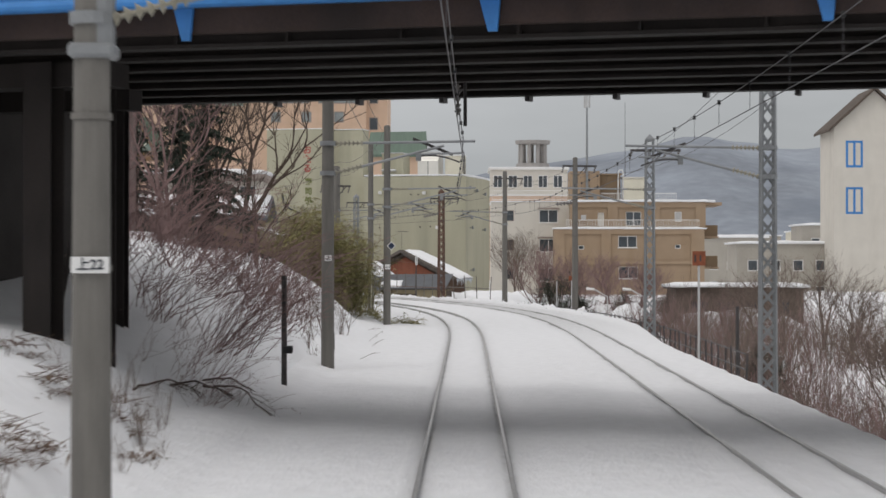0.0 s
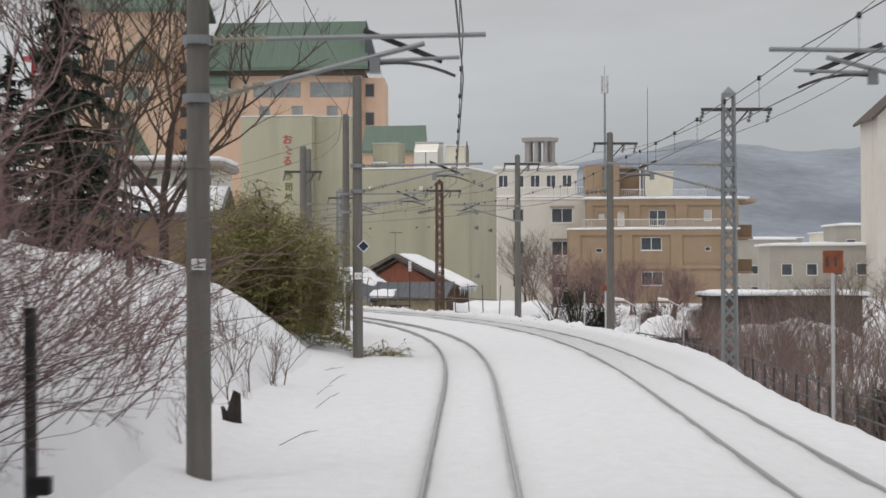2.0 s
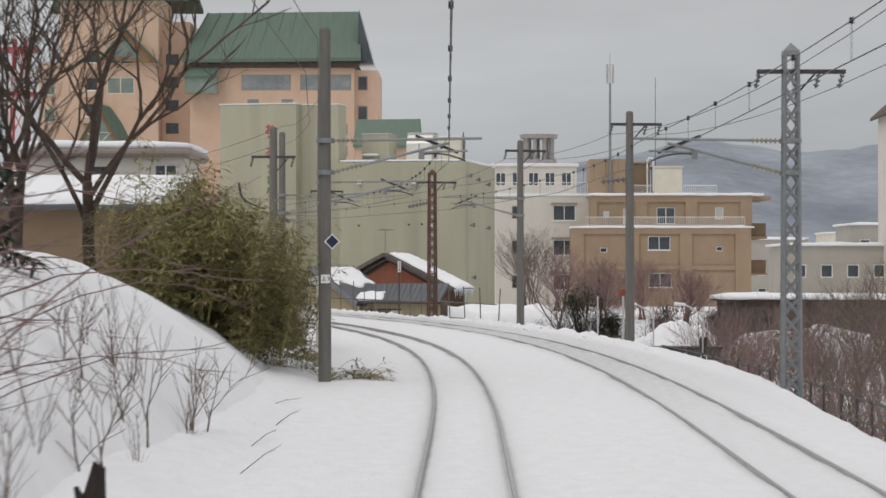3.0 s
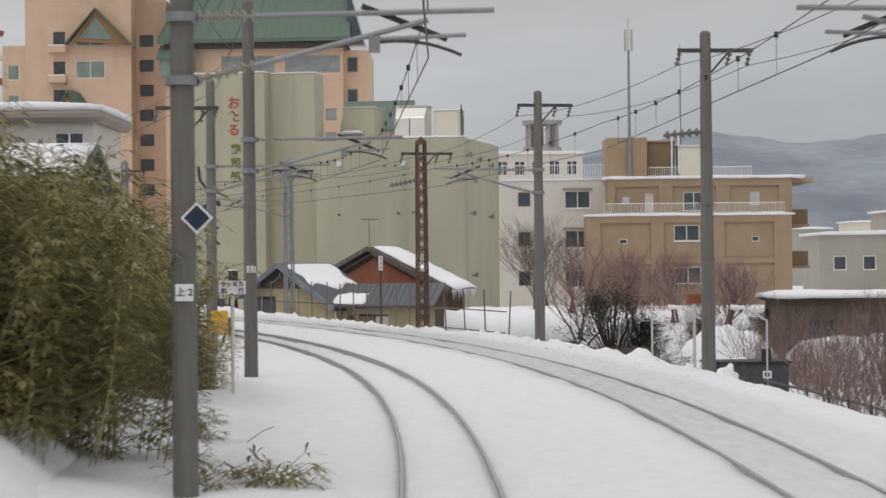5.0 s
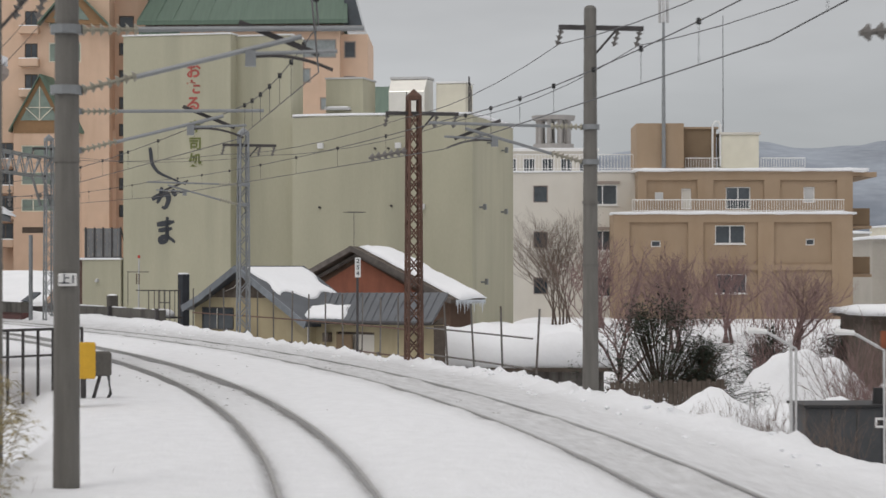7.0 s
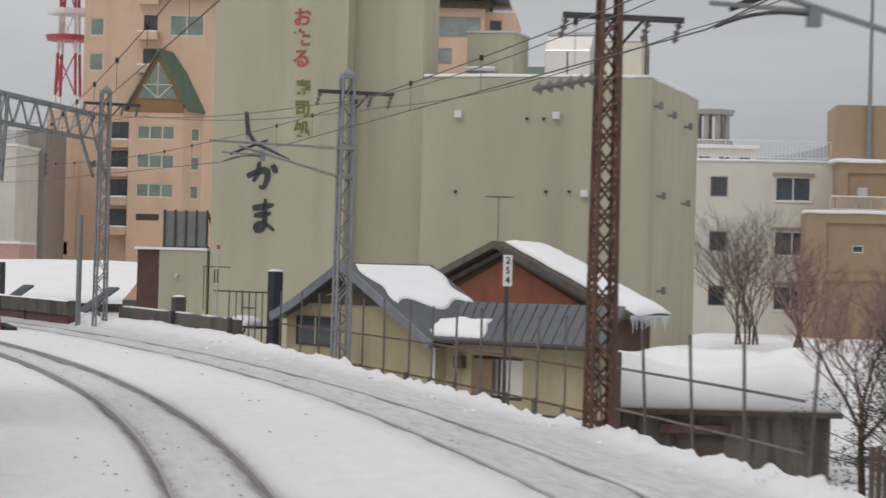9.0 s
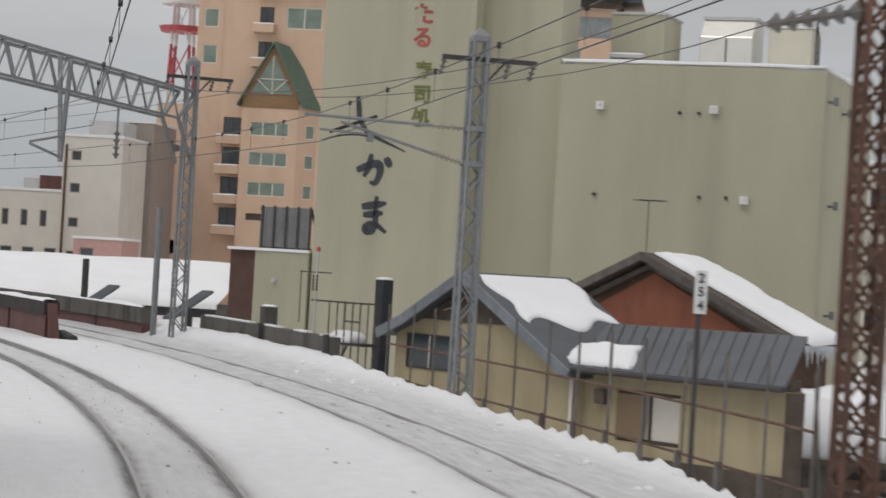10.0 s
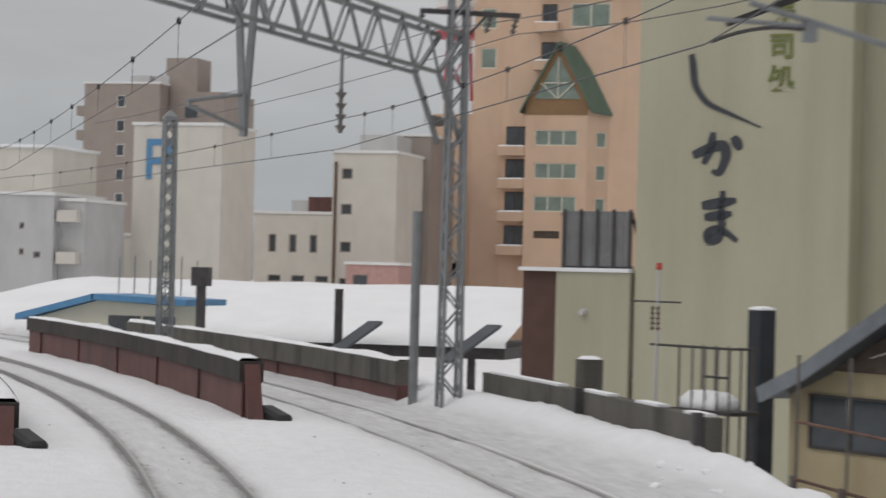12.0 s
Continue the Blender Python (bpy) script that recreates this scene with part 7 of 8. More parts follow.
part("roof", bm, TIMBER, gw)
for z in (13.6, 8.4):
    window(gw, 1.3, 3.2, z, z + 3.0, y=-0.1, n=2, fmat=BLUE, fw=0.25)

# ---- vegetation ----
class Sticks:
    """Collects thin three-sided tapered sticks and flat blades into one mesh."""

    def __init__(self):
        self.v, self.f = [], []

    def stick(self, a, b, ra, rb):
        d = b - a
        if d.length < 1e-5:
            return
        q = d.to_track_quat("Z", "Y")
        k = len(self.v)
        for p, r in ((a, ra), (b, rb)):
            for i in range(3):
                self.v.append(p + q @ Vector((r * math.cos(2.094 * i), r * math.sin(2.094 * i), 0)))
        for i in range(3):
            j = (i + 1) % 3
            self.f.append((k + i, k + j, k + 3 + j, k + 3 + i))

    def blade(self, p, d, w, l, droop=0.3):
        side = d.cross(Vector((0, 0, 1)))
        side = side.normalized() * w if side.length > 1e-4 else Vector((w, 0, 0))
        k = len(self.v)
        m = p + d * l * 0.5 - Vector((0, 0, droop * l * 0.15))
        e = p + d * l - Vector((0, 0, droop * l * 0.5))
        self.v += [p, m + side, e, m - side]
        self.f.append((k, k + 1, k + 2, k + 3))

    def mesh(self, name, mat):
        me = bpy.data.meshes.new(name)
        me.from_pydata([tuple(p) for p in self.v], [], self.f)
        me.materials.append(mat)
        return me


def rand_dir(r, up=0.0):
    a = r.uniform(0, 2 * math.pi)
    return Vector((math.cos(a), math.sin(a), up)).normalized()


def shoot(S, r, p, d, length, rad, droop, n=6, twigs=3, twig_len=0.5, wander=0.17):
    seg = length / n
    for i in range(n):
        d = (d + Vector((r.uniform(-wander, wander), r.uniform(-wander, wander), -droop * (i + 1) / n + r.uniform(-wander, wander) * 0.5))).normalized()
        q = p + d * seg
        S.stick(p, q, rad * (1 - i / n * 0.75), rad * (1 - (i + 1) / n * 0.75))
        if i > 0:
            for _ in range(twigs):
                if r.random() < 0.6:
                    t = (d + rand_dir(r, 0.25) * 0.75).normalized()
                    a = p.lerp(q, r.random())
                    l = twig_len * r.uniform(0.4, 1.0)
                    b = a + t * l * 0.55
                    S.stick(a, b, rad * 0.38, rad * 0.26)
                    S.stick(b, b + (t + Vector((r.uniform(-0.4, 0.4), r.uniform(-0.4, 0.4), 0.1))).normalized() * l * 0.5, rad * 0.26, rad * 0.12)
        p = q


def shrub_mesh(seed, n, h, lean, droop, rad=0.013, mat=None, spread=0.5, root=0.28, wander=0.17):
    r = random.Random(seed)
    S = Sticks()
    for _ in range(n):
        base = Vector((r.gauss(0, root), r.gauss(0, root), -0.15))
        d = (Vector((lean, 0, 1.0)) + rand_dir(r) * r.uniform(0, spread)).normalized()
        shoot(S, r, base, d, h * r.uniform(0.55, 1.1), rad * r.uniform(0.7, 1.2), droop * r.uniform(0.4, 1.3), wander=wander)
    return S.mesh("shrub", mat or TWIG)


def place(mesh, name, label, category, group, s, lat, turn=0.0, scale=1.0, z=None):
    ob = new(name, mesh)
    p = at(s, lat)
    zz = ground_at(s, lat) if z is None else z
    ob.matrix_world = Matrix.Translation((p.x, p.y, zz)) @ Matrix.Rotation(track(s)[2] + turn, 4, "Z") @ Matrix.Scale(scale, 4)
    return tagged(ob, label, category, group)


rng = random.Random(21)
arching = [shrub_mesh(100 + i, 11, 3.2, 0.7, 0.28, 0.0115, None, 0.6, 0.28, 0.24) for i in range(5)]
upright = [shrub_mesh(140 + i, 17, 2.1, 0.1, 0.06, 0.011, TWIG, 0.6) for i in range(4)]
greyish = [shrub_mesh(160 + i, 15, 1.9, 0.0, 0.05, 0.012, TWIGGREY, 0.7) for i in range(3)]
weeds = [shrub_mesh(180 + i, 4, 1.4, 0.0, 0.02, 0.009, TWIGGREY, 0.35, 0.006) for i in range(3)]
G1 = "shrubs on the snowy bank"
for i in range(20):   # thicket of arching red stems
    s = rng.uniform(39, 58)
    lat = -rng.uniform(4.3, 7.6)
    place(rng.choice(arching), "shrub", "leafless red-brown shrub arching over the snowy bank", "shrub", G1, s, lat, rng.uniform(-2.2, 1.2), rng.uniform(0.7, 1.15))
trailing = [shrub_mesh(300 + i, 7, 3.2, 0.9, 0.2, 0.0105, None, 0.8, 0.28, 0.3) for i in range(5)]
rs = random.Random(77)
for i in range(18):   # long stems that lean out over the foot of the bank
    place(rs.choice(trailing), "shrub", "long bare red-brown stems leaning out over the snow", "shrub", G1, rs.uniform(39.5, 53), -rs.uniform(4.0, 6.0), rs.uniform(-1.9, 1.0), rs.uniform(0.5, 0.95))
for i in range(15):
    place(rng.choice(upright), "shrub", "dense leafless red-brown shrub on top of the bank", "shrub", G1, rng.uniform(44, 66), -rng.uniform(7.5, 12), rng.uniform(0, 6), rng.uniform(0.7, 1.25))
for s, lat, turn, sc in ((41.0, -4.6, 0.2, 0.5), (43.0, -5.2, 0.5, 0.55), (38.5, -4.2, -0.3, 0.42), (46.0, -5.6, 0.6, 0.6), (36.0, -3.6, 0.3, 0.3), (44.5, -4.7, -0.2, 0.5), (40.0, -5.0, 0.9, 0.45), (48.5, -5.4, 0.1, 0.6)):
    place(rng.choice(arching), "shrub", "leafless shrub bent down over snow under the bridge", "shrub", G1, s, lat, turn, sc)


def fallen_branch(a, b, seed, rad=0.019):
    """A dark limb lying over the snow, with side twigs that droop to it."""
    r = random.Random(seed)
    S = Sticks()
    p = Vector((0, 0, 0))
    e = b - a
    n = 11
    for i in range(n):
        u = (i + 1) / n
        q = e * u + Vector((r.uniform(-0.06, 0.06), r.uniform(-0.06, 0.06), 0.2 * math.sin(math.pi * u) + r.uniform(-0.03, 0.03)))
        S.stick(p, q, rad * (1.1 - 0.7 * (u - 1 / n)), rad * (1.1 - 0.7 * u))
        for _ in range(3):
            d = (e.normalized() * 0.6 + rand_dir(r, -0.35)).normalized()
            shoot(S, r, q, d, r.uniform(0.25, 0.7), rad * 0.22, 0.2, 4, 3, 0.22)
        p = q
    ob = new("fallen_branch", S.mesh("fallen_branch", BARK))
    ob.matrix_world = Matrix.Translation(a)
    tagged(ob, "dark fallen branch lying across snow beside the bridge column", "branch", "fallen branches")


for (sa, la), (sb, lb), sd in (((31.6, -4.6), (36.4, -4.2), 1), ((36.8, -4.25), (35.2, -2.85), 2), ((34.6, -4.5), (38.2, -3.6), 3), ((37.2, -4.3), (40.0, -3.5), 4)):
    za, zb_ = max(ground_at(sa, la), at(sa, 0).z), max(ground_at(sb, lb), at(sb, 0).z)
    a_, b_ = at(sa, la), at(sb, lb)
    fallen_branch(Vector((a_.x, a_.y, za + 0.05)), Vector((b_.x, b_.y, zb_ - 0.05)), sd)
for s, lat in ((34.0, -2.75), (33.2, -3.15), (33.8, -2.6)):
    place(weeds[0], "weed", "short dry weed poking out of snow", "weed", "dry weeds in snow", s, lat, s, 0.3)
for i in range(13):   # long shoots trailing down to the foot of the bank
    place(rng.choice(arching), "shrub", "long red-brown shoots trailing down the snowy bank", "shrub", G1, rng.uniform(41, 57), -rng.uniform(4.0, 5.2), rng.uniform(-0.9, 0.5), rng.uniform(0.5, 0.8))
for s, lat, sc in ((67.0, -4.6, 1.05), (67.3, -4.4, 0.9), (68.0, -3.7, 0.95), (68.4, -3.8, 0.7), (66.5, -4.9, 0.9), (56.5, -3.9, 1.1), (60, -4.3, 0.9), (63.5, -3.8, 0.8), (54.0, -3.6, 0.8), (71, -3.9, 0.6), (62, -4.9, 1.0)):
    place(rng.choice(weeds), "weed", "dry branching weed standing in snow", "weed", "dry weeds in snow", s, lat, rng.uniform(0, 6), sc)
for i in range(26):
    s = rng.uniform(19, 33)
    place(rng.choice(weeds), "weed", "dry weed on the snow mound beside a pole", "weed", "dry weeds in snow", s, -rng.uniform(3.5, 6.3), rng.uniform(0, 6), rng.uniform(0.3, 0.6))

LITTER = material("brown_dead_grass", (0.13, 0.085, 0.062), 0.9, vary=0.45, scale=3, fine=25, bump=0.0, dark=(0.2, 0.15, 0.1), stain=0.7)


def dead_tuft(seed, n):
    """Flattened dead grass and leaves on a bare edge of soil."""
    r = random.Random(seed)
    S = Sticks()
    for _ in range(n):
        p = Vector((r.gauss(0, 0.16), r.gauss(0, 0.3), r.uniform(-0.03, 0.07)))
        d = rand_dir(r, r.uniform(-0.15, 0.55))
        S.blade(p, d, r.uniform(0.008, 0.018), r.uniform(0.1, 0.3), 0.8)
        if r.random() < 0.2:
            S.stick(p, p + d * r.uniform(0.2, 0.45), 0.005, 0.002)
    return S.mesh("dead_grass_tuft", LITTER)


tufts = [dead_tuft(400 + i, 90) for i in range(4)]
rt = random.Random(91)
for i in range(16):   # thin crooked twigs beside the bridge column
    s, lat = rt.uniform(24.0, 29.5), -rt.uniform(3.5, 4.5)
    place(rt.choice(weeds), "weed", "thin brown twig standing on the bank edge", "weed", "dry weeds in snow", s, lat, rt.uniform(0, 6), rt.uniform(0.35, 0.7))
for i in range(9):   # fine bent stems around the fallen branches
    place(rt.choice(trailing), "shrub", "fine bare stems bent down beside fallen branches", "shrub", G1, rt.uniform(34.5, 39.5), -rt.uniform(3.9, 5.2), rt.uniform(-1.2, 0.9), rt.uniform(0.3, 0.5))
for i in range(9):
    place(rt.choice(arching), "shrub", "long red-brown shoots trailing down the snowy bank", "shrub", G1, rt.uniform(39.0, 46.0), -rt.uniform(4.2, 5.6), rt.uniform(-1.5, 0.8), rt.uniform(0.5, 0.85))

# right-hand slope and the low ground below the line
G2 = "shrubs below the line"
for i in range(85):
    s = rng.uniform(50, 112)
    lat = rng.uniform(9.0, 15)
    m = rng.choice(upright if rng.random() < 0.45 else greyish)
    place(m, "shrub", "leafless red-brown shrub on the slope below the line", "shrub", G2, s, lat, rng.uniform(0, 6), rng.uniform(1.1, 2.0))


def thicket(name, label, spots, category="shrubs"):
    """Many far shrubs as one mesh: spots of (mesh, x, y, z, turn, scale)."""
    vv, ff = [], []
    for me, x, y, z, turn, sc in spots:
        co = np.empty(len(me.vertices) * 3)
        me.vertices.foreach_get("co", co)
        co = co.reshape(-1, 3) * sc
        c, sn = math.cos(turn), math.sin(turn)
        k = len(vv)
        vv += [(x + c * a - sn * b, y + sn * a + c * b, z + e) for a, b, e in co]
        ff += [tuple(k + i for i in p.vertices) for p in me.polygons]
    out = bpy.data.meshes.new(name)
    out.from_pydata(vv, [], ff)
    out.materials.append(spots[0][0].materials[0])
    tagged(new(name, out), label, category, kind="stuff")


litter = []
for s, lat in ((30.0, -6.0), (28.8, -5.6), (27.6, -5.25), (26.9, -5.0), (26.5, -4.75), (28.0, -4.5), (27.8, -4.25), (27.5, -4.05), (27.5, -3.8), (27.2, -3.65), (20.5, -4.1), (21.2, -4.35), (22.0, -4.15), (20.8, -4.6), (26.0, -3.8), (24.5, -4.0)):
    p = at(s, lat)
    litter.append((rt.choice(tufts), p.x, p.y, ground_at(s, lat) + 0.05, rt.uniform(0, 6), rt.uniform(0.6, 1.15)))
thicket("dead_grass", "brown dead grass and leaves on the bank edge", litter, "dead grass")
for kind_, nm in ((upright, "leafless red-brown thicket on the low ground"), (greyish, "leafless grey-brown thicket on the low ground")):
    spots = []
    for i in range(20 if kind_ is upright else 60):
        x, y = rng.uniform(13.0, 27), rng.uniform(118, 177)
        spots.append((rng.choice(kind_), x, y, -3.3, rng.uniform(0, 6), rng.uniform(1.3, 2.3)))
    thicket("far_thicket", nm, spots)
for i in range(9):
    x, y = rng.uniform(3.0, 9.5), rng.uniform(138, 158)
    ob = new("shrub", rng.choice(greyish))
    ob.matrix_world = Matrix.Translation((x, y, -3.0)) @ Matrix.Rotation(rng.uniform(0, 6), 4, "Z") @ Matrix.Scale(rng.uniform(0.8, 1.3), 4)
    tagged(ob, "leafless twiggy shrub half buried in snow", "shrub", G2)
for i in range(14):
    x, y = rng.uniform(5.2, 9.8), rng.uniform(144.5, 147.5)
    ob = new("shrub", rng.choice(greyish))
    ob.matrix_world = Matrix.Translation((x, y, -2.6)) @ Matrix.Rotation(rng.uniform(0, 6), 4, "Z") @ Matrix.Scale(rng.uniform(0.8, 1.15), 4)
    tagged(ob, "leafless twigs sticking out of dumped snow", "shrub", G2)
for i in range(22):
    x, y = rng.uniform(13.0, 20.0), rng.uniform(160, 177)
    ob = new("shrub", rng.choice(greyish if i % 2 else upright))
    ob.matrix_world = Matrix.Translation((x, y, -3.0)) @ Matrix.Rotation(rng.uniform(0, 6), 4, "Z") @ Matrix.Scale(rng.uniform(1.3, 2.0), 4)
    tagged(ob, "leafless twiggy shrub in front of the low building", "shrub", G2)
for i in range(26):
    x, y = rng.uniform(7.5, 17), rng.uniform(176, 214)
    ob = new("shrub", rng.choice(upright))
    ob.matrix_world = Matrix.Translation((x, y, 0.0 if y > 185 else -1.8)) @ Matrix.Rotation(rng.uniform(0, 6), 4, "Z") @ Matrix.Scale(rng.uniform(1.1, 1.8), 4)
    tagged(ob, "leafless red-brown shrub in front of the flats", "shrub", G2)


def grow(S, r, p, d, length, rad, depth, wander=0.2, up=0.035):
    """A limb that wanders, throws side branches and ends in a fork."""
    n = 5
    seg = length / n
    for i in range(n):
        d = (d + Vector((r.uniform(-wander, wander), r.uniform(-wander, wander), up + r.uniform(-wander, wander) * 0.6))).normalized()
        q = p + d * seg
        S.stick(p, q, rad * (1 - 0.09 * i), rad * (1 - 0.09 * (i + 1)))
        if depth > 0 and i > 0 and r.random() < 0.62:
            side = rand_dir(r, 0.15)
            a = (d * r.uniform(0.55, 0.9) + side * r.uniform(0.5, 0.95)).normalized()
            grow(S, r, q, a, length * r.uniform(0.4, 0.72), max(0.006, rad * r.uniform(0.4, 0.6)), depth - 1, wander, up)
        p = q
    if depth > 0:
        for k in (-1, 1):
            a = (d + rand_dir(r, 0.1) * r.uniform(0.35, 0.6)).normalized()
            grow(S, r, p, a, length * r.uniform(0.5, 0.7), max(0.006, rad * 0.5), depth - 1, wander, up)


def bare_tree(m, seed, h, rad, label, levels=3, mat=None, forks=1, limb_mat=None, limbs=4, low=0.34):
    t = thing("bare_tree", m, label, "tree", "bare trees")
    r = random.Random(seed)
    C = Sticks()
    bm = bmesh.new()
    for k in range(forks):
        p = Vector((0.2 * k, 0.08 * k, -0.3))
        d = (Vector((0, 0, 1)) + rand_dir(r) * (0.22 if forks > 1 else 0.06)).normalized()
        pts = [p]
        for i in range(5):
            d = (d + Vector((r.uniform(-0.1, 0.1), r.uniform(-0.1, 0.1), 0.06))).normalized()
            p = p + d * h * low / 5
            pts.append(p)
        for i, (a, b) in enumerate(zip(pts, pts[1:])):
            rod(bm, a, b, rad * (1 - 0.06 * i), rad * (1 - 0.06 * (i + 1)), 10)
        for i in range(limbs):
            ang = 2 * math.pi * (i + r.uniform(-0.3, 0.3)) / limbs
            a = (d * r.uniform(0.7, 1.2) + Vector((math.cos(ang), math.sin(ang), 0.1)) * r.uniform(0.35, 0.8)).normalized()
            grow(C, r, p - d * h * low * r.uniform(0, 0.35), a, h * r.uniform(0.3, 0.42), rad * r.uniform(0.4, 0.6), levels)
        grow(C, r, p, d, h * 0.36, rad * 0.62, levels)
    part("trunk", bm, mat or BARK, t, smooth=True)
    ob = new("crown", C.mesh("crown", limb_mat or mat or BARK))
    ob.parent = t
    return t


def on(s, lat, z=None):
    p = at(s, lat)
    return Matrix.Translation((p.x, p.y, ground_at(s, lat) if z is None else z))


bare_tree(on(89.5, -8.35, 1.4), 3, 10.0, 0.17, "dark bare broadleaved tree on the bank behind bamboo", 3, None, 1, None, 5, 0.36)
bare_tree(on(86.5, -9.4, 1.8), 5, 9.0, 0.13, "bare broadleaved tree with twin stems on the bank", 3, None, 2, None, 3, 0.4)
bare_tree(on(94.0, -11.5, 1.5), 8, 9.0, 0.14, "bare broadleaved tree on the bank behind bamboo", 3, None, 1, None, 4, 0.36)
bare_tree(on(58.0, -8.8), 9, 6.0, 0.07, "slender bare tree among red shrubs", 3, TWIG, 2, None, 3)
bare_tree(on(50.0, -9.6), 19, 6.5, 0.08, "slender bare tree among red shrubs", 3, TWIG, 2, None, 3)
bare_tree(on(68.0, -9.0), 27, 6.5, 0.08, "slender bare tree among red shrubs", 3, TWIG, 2, None, 3)
for s_, l_, sd_, h_ in ((65.0, -4.1, 61, 1.9), (68.5, -3.8, 62, 1.7), (61.5, -4.05, 63, 1.8), (64.5, -4.8, 64, 1.3)):
    bare_tree(on(s_, l_), sd_, h_, 0.016, "thin branching sapling standing in snow", 1, TWIGGREY, 2, None, 3, 0.35)


def lying_twig(s0, l0, s1, l1, z):
    S = Sticks()
    a, b = at(s0, l0, z), at(s1, l1, z + 0.06)
    m = a.lerp(b, 0.5) + Vector((0.03, 0, 0.05))
    S.stick(a, m, 0.007, 0.006)
    S.stick(m, b, 0.006, 0.003)
    S.stick(m, m + Vector((0.12, 0.2, 0.04)), 0.004, 0.002)
    tagged(new("fallen_twig", S.mesh("fallen_twig", BARK)), "thin fallen twig lying on snow", "twig", "fallen twigs")


for q in ((75.2, -3.5, 78.0, -2.9), (72.0, -2.9, 74.5, -2.7), (64.0, -2.65, 67.5, -2.45), (68.0, -2.9, 70.2, -2.75), (56.0, -2.6, 58.0, -2.2), (92.0, -2.6, 94.0, -2.3)):
    lying_twig(*q, 0.03)
bare_tree(on(65.0, -6.0), 17, 3.4, 0.07, "small bare sapling on the snowy bank", 2)
bare_tree(Matrix.Translation((5.3, 167.9, -2.6)), 11, 6.6, 0.11, "bare garden tree with upswept reddish branches", 3, BARK, 1, TWIG, 4, 0.3)
bare_tree(Matrix.Translation((4.4, 213, 0.0)), 13, 7.2, 0.07, "bare many-stemmed spreading tree before pale flats", 3, TWIGGREY, 6, None, 3, 0.12)
bare_tree(Matrix.Translation((6.4, 205, 0.0)), 14, 5.0, 0.09, "bare reddish tree before the flats", 3, TWIG, 3, None, 3, 0.2)
bare_tree(Matrix.Translation((8.8, 186, -0.6)), 41, 5.0, 0.09, "bare reddish tree before the flats", 3, TWIG, 3, None, 3, 0.2)
bare_tree(Matrix.Translation((11.5, 190, -0.3)), 23, 4.6, 0.09, "bare reddish tree before the flats", 3, TWIG, 3, None, 3, 0.2)
bare_tree(Matrix.Translation((14.0, 186, -0.8)), 43, 4.4, 0.09, "bare reddish tree before the flats", 3, TWIG, 3, None, 3, 0.2)
bare_tree(on(62.0, 12.5), 29, 6.4, 0.1, "bare spreading tree below the line", 3, BARK, 2, TWIGGREY, 4, 0.25)
bare_tree(on(74.0, 16.5), 31, 6.6, 0.1, "bare spreading tree below the line", 3, BARK, 2, TWIGGREY, 4, 0.25)
bare_tree(on(96.0, 24.0), 37, 6.0, 0.1, "bare spreading tree below the line", 3, BARK, 2, TWIG, 4, 0.25)
for x_, y_, sd_, h_ in ((17.5, 140, 51, 6.2), (21.0, 152, 52, 7.0), (25.0, 160, 53, 7.2), (19.0, 166, 54, 5.6), (23.0, 138, 55, 6.0)):
    bare_tree(Matrix.Translation((x_, y_, -3.3)), sd_, h_, 0.1, "bare spreading tree on the low ground", 3, BARK, 2, TWIGGREY, 4, 0.22)
bare_tree(on(56.0, 17.0), 47, 7.0, 0.1, "bare spreading tree below the line", 3, BARK, 2, TWIG, 4, 0.25)


def conifer(m, seed, h, rad, label, mat=None):
    t = thing("conifer", m, label, "tree")
    r = random.Random(seed)
    part("trunk", made(rod, (0, 0, -0.4), (0, 0, h * 0.97), 0.14, 0.02, 8), BARK, t)
    S = Sticks()
    n = int(h * 13)
    for i in range(n):
        u = (i + r.random()) / n
        z = h * (0.1 + 0.9 * u)
        reach = rad * (1 - u) ** 0.85 * r.uniform(0.65, 1.15) + 0.1
        d = rand_dir(r, 0.05)
        p = Vector((0, 0, z))
        k = max(3, int(reach / 0.16))
        for j in range(k):
            v = (j + 1) / k
            q = Vector((0, 0, z)) + d * reach * v + Vector((0, 0, -0.28 * reach * v * v + 0.05 * v))
            S.stick(p, q, 0.014 * (1.2 - v), 0.012 * (1.2 - v))
            for _ in range(20):
                w = (d * 0.7 + rand_dir(r, r.uniform(-0.5, 0.15)) * 0.9).normalized()
                S.blade(p.lerp(q, r.random()), w, 0.036, r.uniform(0.16, 0.34) * (1.15 - 0.5 * u), 0.6)
            p = q
    ob = new("crown", S.mesh("crown", mat or NEEDLE))
    ob.parent = t
    return t


conifer(on(69.0, -7.9, 1.5), 2, 6.6, 2.1, "dark narrow spruce on the snowy bank")
conifer(on(82.0, -10.2, 2.4), 6, 7.6, 1.6, "dark narrow spruce on the snowy bank")
conifer(on(88.0, -12.5, 2.4), 4, 6.2, 1.5, "dark narrow spruce on the snowy bank")


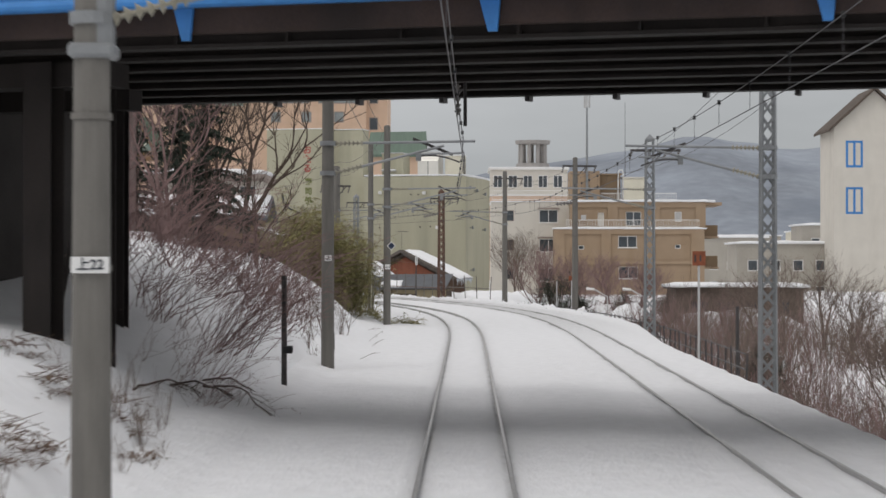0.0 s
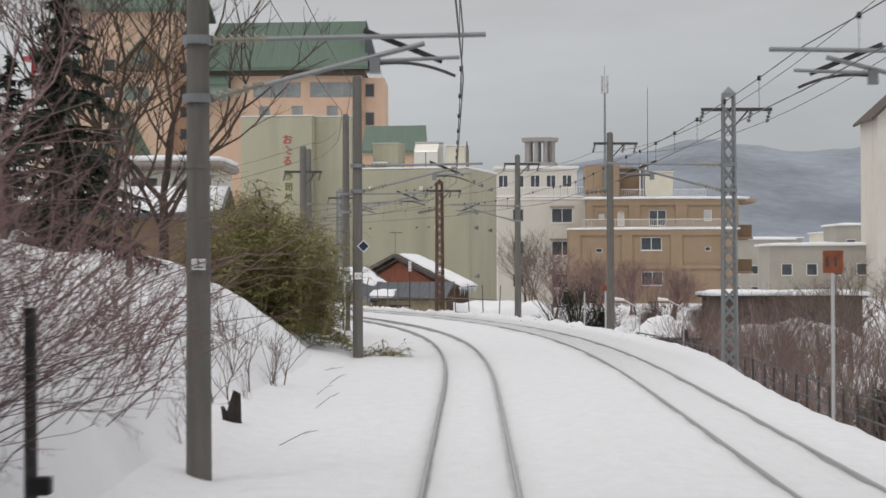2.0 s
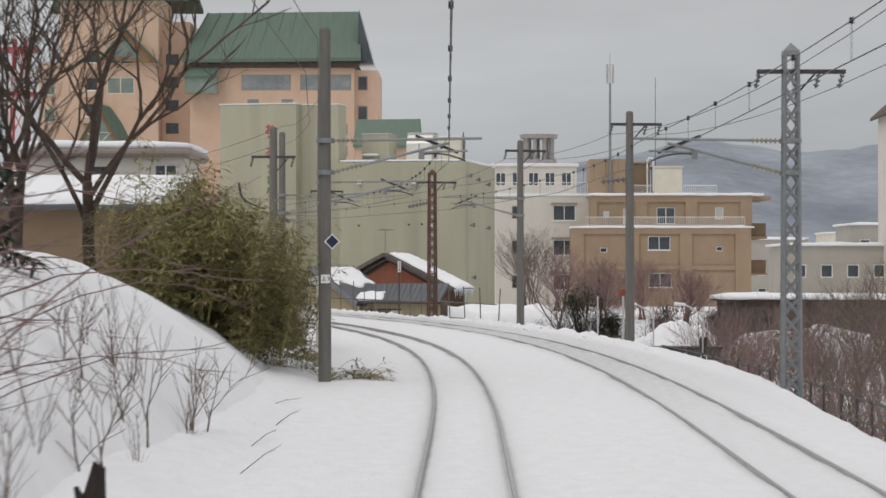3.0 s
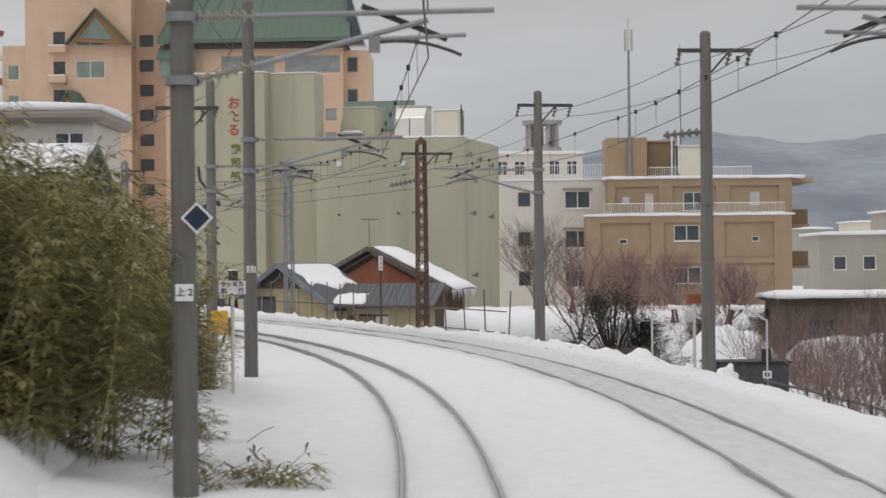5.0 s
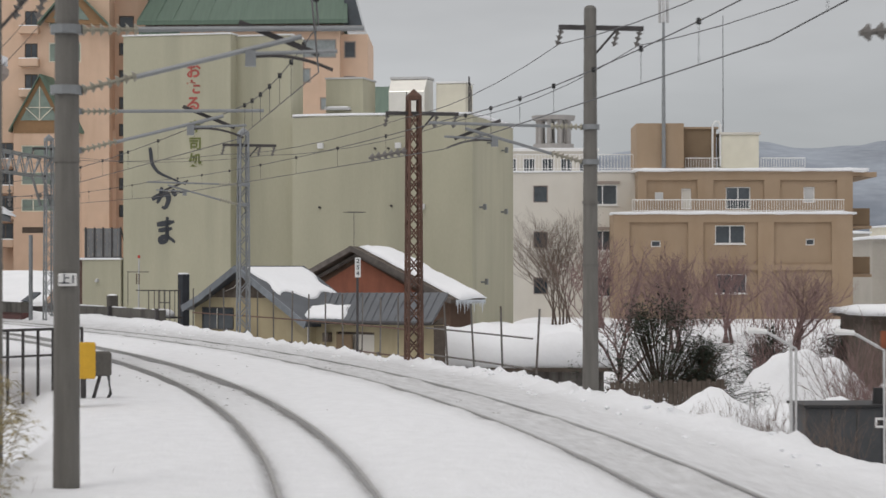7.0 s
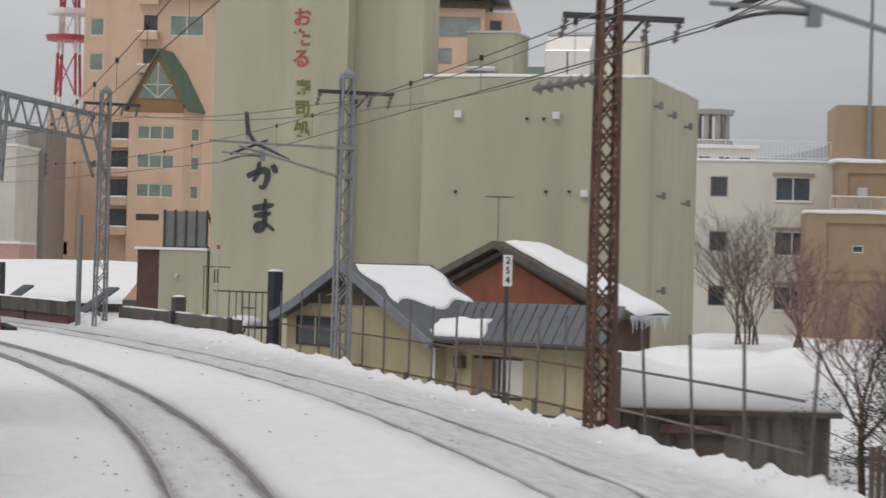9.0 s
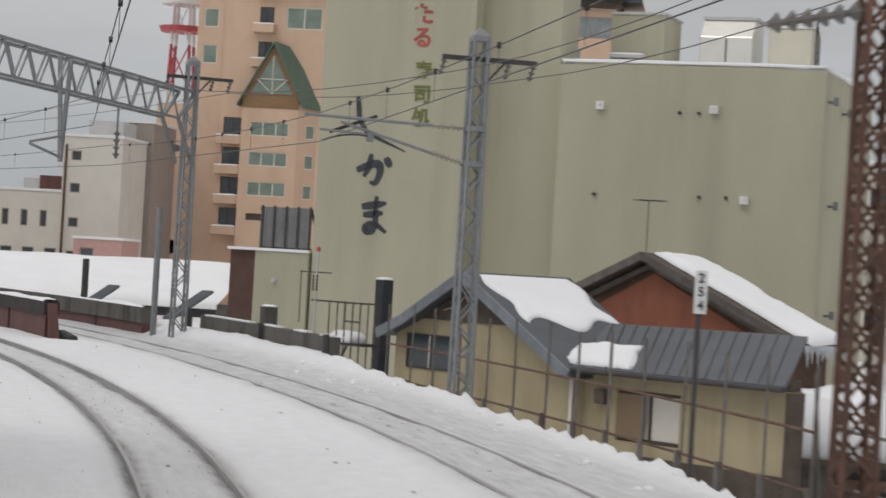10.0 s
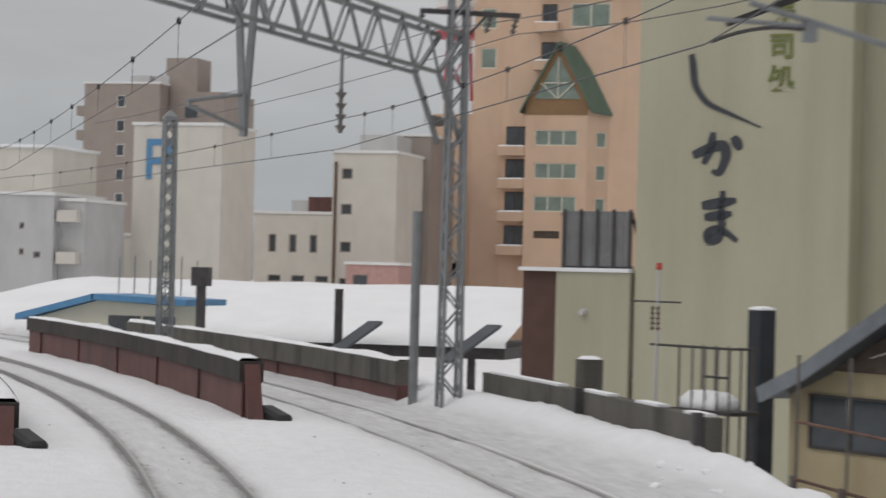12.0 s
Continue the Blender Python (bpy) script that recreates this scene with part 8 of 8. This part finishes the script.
def evergreen_bush(m, seed, rx, rz, label, n=150):
    t = thing("evergreen_bush", m, label, "bush")
    r = random.Random(seed)
    S, B = Sticks(), Sticks()
    for i in range(n):
        u, a = r.uniform(0.02, 1.0), r.uniform(0, 6.283)
        w = math.sqrt(1 - u * u) * (1 + 0.3 * math.sin(3 * a + seed)) * r.uniform(0.55, 1.15)
        tip = Vector((math.cos(a) * w * rx, math.sin(a) * w * rx, u * rz * r.uniform(0.75, 1.0)))
        B.stick(Vector((tip.x * 0.2, tip.y * 0.2, tip.z * 0.35)), tip, 0.025, 0.008)
        d = (Vector((tip.x, tip.y, tip.z * 0.3)).normalized() + Vector((0, 0, 0.1))).normalized()
        for k in range(60):
            p = tip - d * r.uniform(0, 0.7) + Vector((r.gauss(0, 0.2), r.gauss(0, 0.2), r.gauss(0, 0.14)))
            S.blade(p, (d * 0.6 + rand_dir(r, r.uniform(-0.4, 0.5))).normalized(), 0.03, r.uniform(0.12, 0.24), 0.5)
    for nm, X, mt in (("branch_frame", B, BARK), ("foliage", S, EVERGREEN)):
        ob = new(nm, X.mesh(nm, mt))
        ob.parent = t
    return t


for x, y, z, rx, rz, sd, n in ((6.6, 166, -2.4, 3.0, 4.6, 1, 170), (8.1, 167, -2.3, 1.2, 2.9, 2, 120), (16.5, 186, -1.2, 1.4, 1.6, 5, 110), (12.5, 181, -2.2, 1.5, 2.9, 7, 120), (11.5, 88, -3.2, 1.4, 2.6, 6, 110)):
    evergreen_bush(Matrix.Translation((x, y, z)), sd, rx, rz, "dark evergreen garden bush dusted with snow", n)


def bamboo_mesh(seed, n, h):
    r = random.Random(seed)
    S = Sticks()
    for _ in range(n):
        p = Vector((r.gauss(0, 0.35), r.gauss(0, 0.35), -0.2))
        d = (Vector((0.12, 0, 1)) + rand_dir(r) * r.uniform(0, 0.3)).normalized()
        hh = h * r.uniform(0.6, 1.1)
        k = 7
        for i in range(k):
            d = (d + Vector((r.uniform(-0.08, 0.1), r.uniform(-0.08, 0.08), -0.1 * i / k))).normalized()
            q = p + d * hh / k
            S.stick(p, q, 0.009, 0.007)
            if i > 0:
                for _ in range(9):
                    e = (d * 0.4 + rand_dir(r, r.uniform(-0.3, 0.35))).normalized()
                    b = p.lerp(q, r.random())
                    tip = b + e * r.uniform(0.1, 0.35)
                    S.stick(b, tip, 0.004, 0.003)
                    for _ in range(3):
                        S.blade(tip, (e + rand_dir(r, -0.35) * 0.7).normalized(), 0.014, r.uniform(0.15, 0.27), 0.9)
            p = q
    return S


bam = [bamboo_mesh(200 + i, 16, 2.7).mesh("bamboo_clump", BAMBOO) for i in range(4)]
TANB = material("dry_bamboo_grass", (0.33, 0.275, 0.155), 0.8, vary=0.35, scale=1.5, fine=9, bump=0.0, dark=(0.24, 0.215, 0.105), stain=0.8)
bam_dry = [bamboo_mesh(220 + i, 14, 2.4).mesh("bamboo_clump", TANB) for i in range(3)]
for i in range(58):
    s = rng.uniform(84, 106)
    lat = -rng.uniform(3.9, 7.0)
    if s > 88:
        lat = -rng.uniform(5.0 if s < 97 else 4.4, 7.0)
    dry = rng.random() < 0.27
    place(rng.choice(bam_dry if dry else bam), "bamboo_clump", "dry tan bamboo grass clump on the bank" if dry else "olive-green bamboo grass clump on the bank", "bamboo grass", "bamboo grass",
          s, lat, rng.uniform(-0.8, 0.8), rng.uniform(0.75, 1.25))
for s, lat, sc in ((107.5, -4.0, 0.62), (109.0, -4.4, 0.72), (110.6, -4.1, 0.6), (112.0, -4.5, 0.7), (113.6, -4.3, 0.6), (106.2, -3.9, 0.55), (114.6, -4.6, 0.6)):
    place(rng.choice(bam_dry), "bamboo_clump", "dry tan bamboo grass clump on the bank", "bamboo grass", "bamboo grass", s, lat, rng.uniform(-0.8, 0.8), sc)
low = [bamboo_mesh(240 + i, 5, 0.8).mesh("bamboo_clump", BAMBOO) for i in range(2)]
for s, lat in ((86.2, -2.5), (86.8, -2.2), (85.8, -3.2), (89, -3.5), (92, -3.7), (95, -3.6), (99, -4.0), (104.5, -3.9)):
    place(rng.choice(low), "bamboo_clump", "low bamboo grass poking through snow", "bamboo grass", "bamboo grass", s, lat, rng.uniform(0, 6), rng.uniform(0.8, 1.3))
for s, lat, sc in ((108.6, -2.5, 0.4), (109.2, -3.3, 0.45), (111.5, -2.5, 0.4), (107.0, -3.4, 0.35), (113.0, -3.0, 0.45), (110.5, -2.3, 0.3)):
    place(rng.choice(weeds), "weed", "dry weed standing in snow at the foot of a pole", "weed", "dry weeds in snow", s, lat, rng.uniform(0, 6), sc)
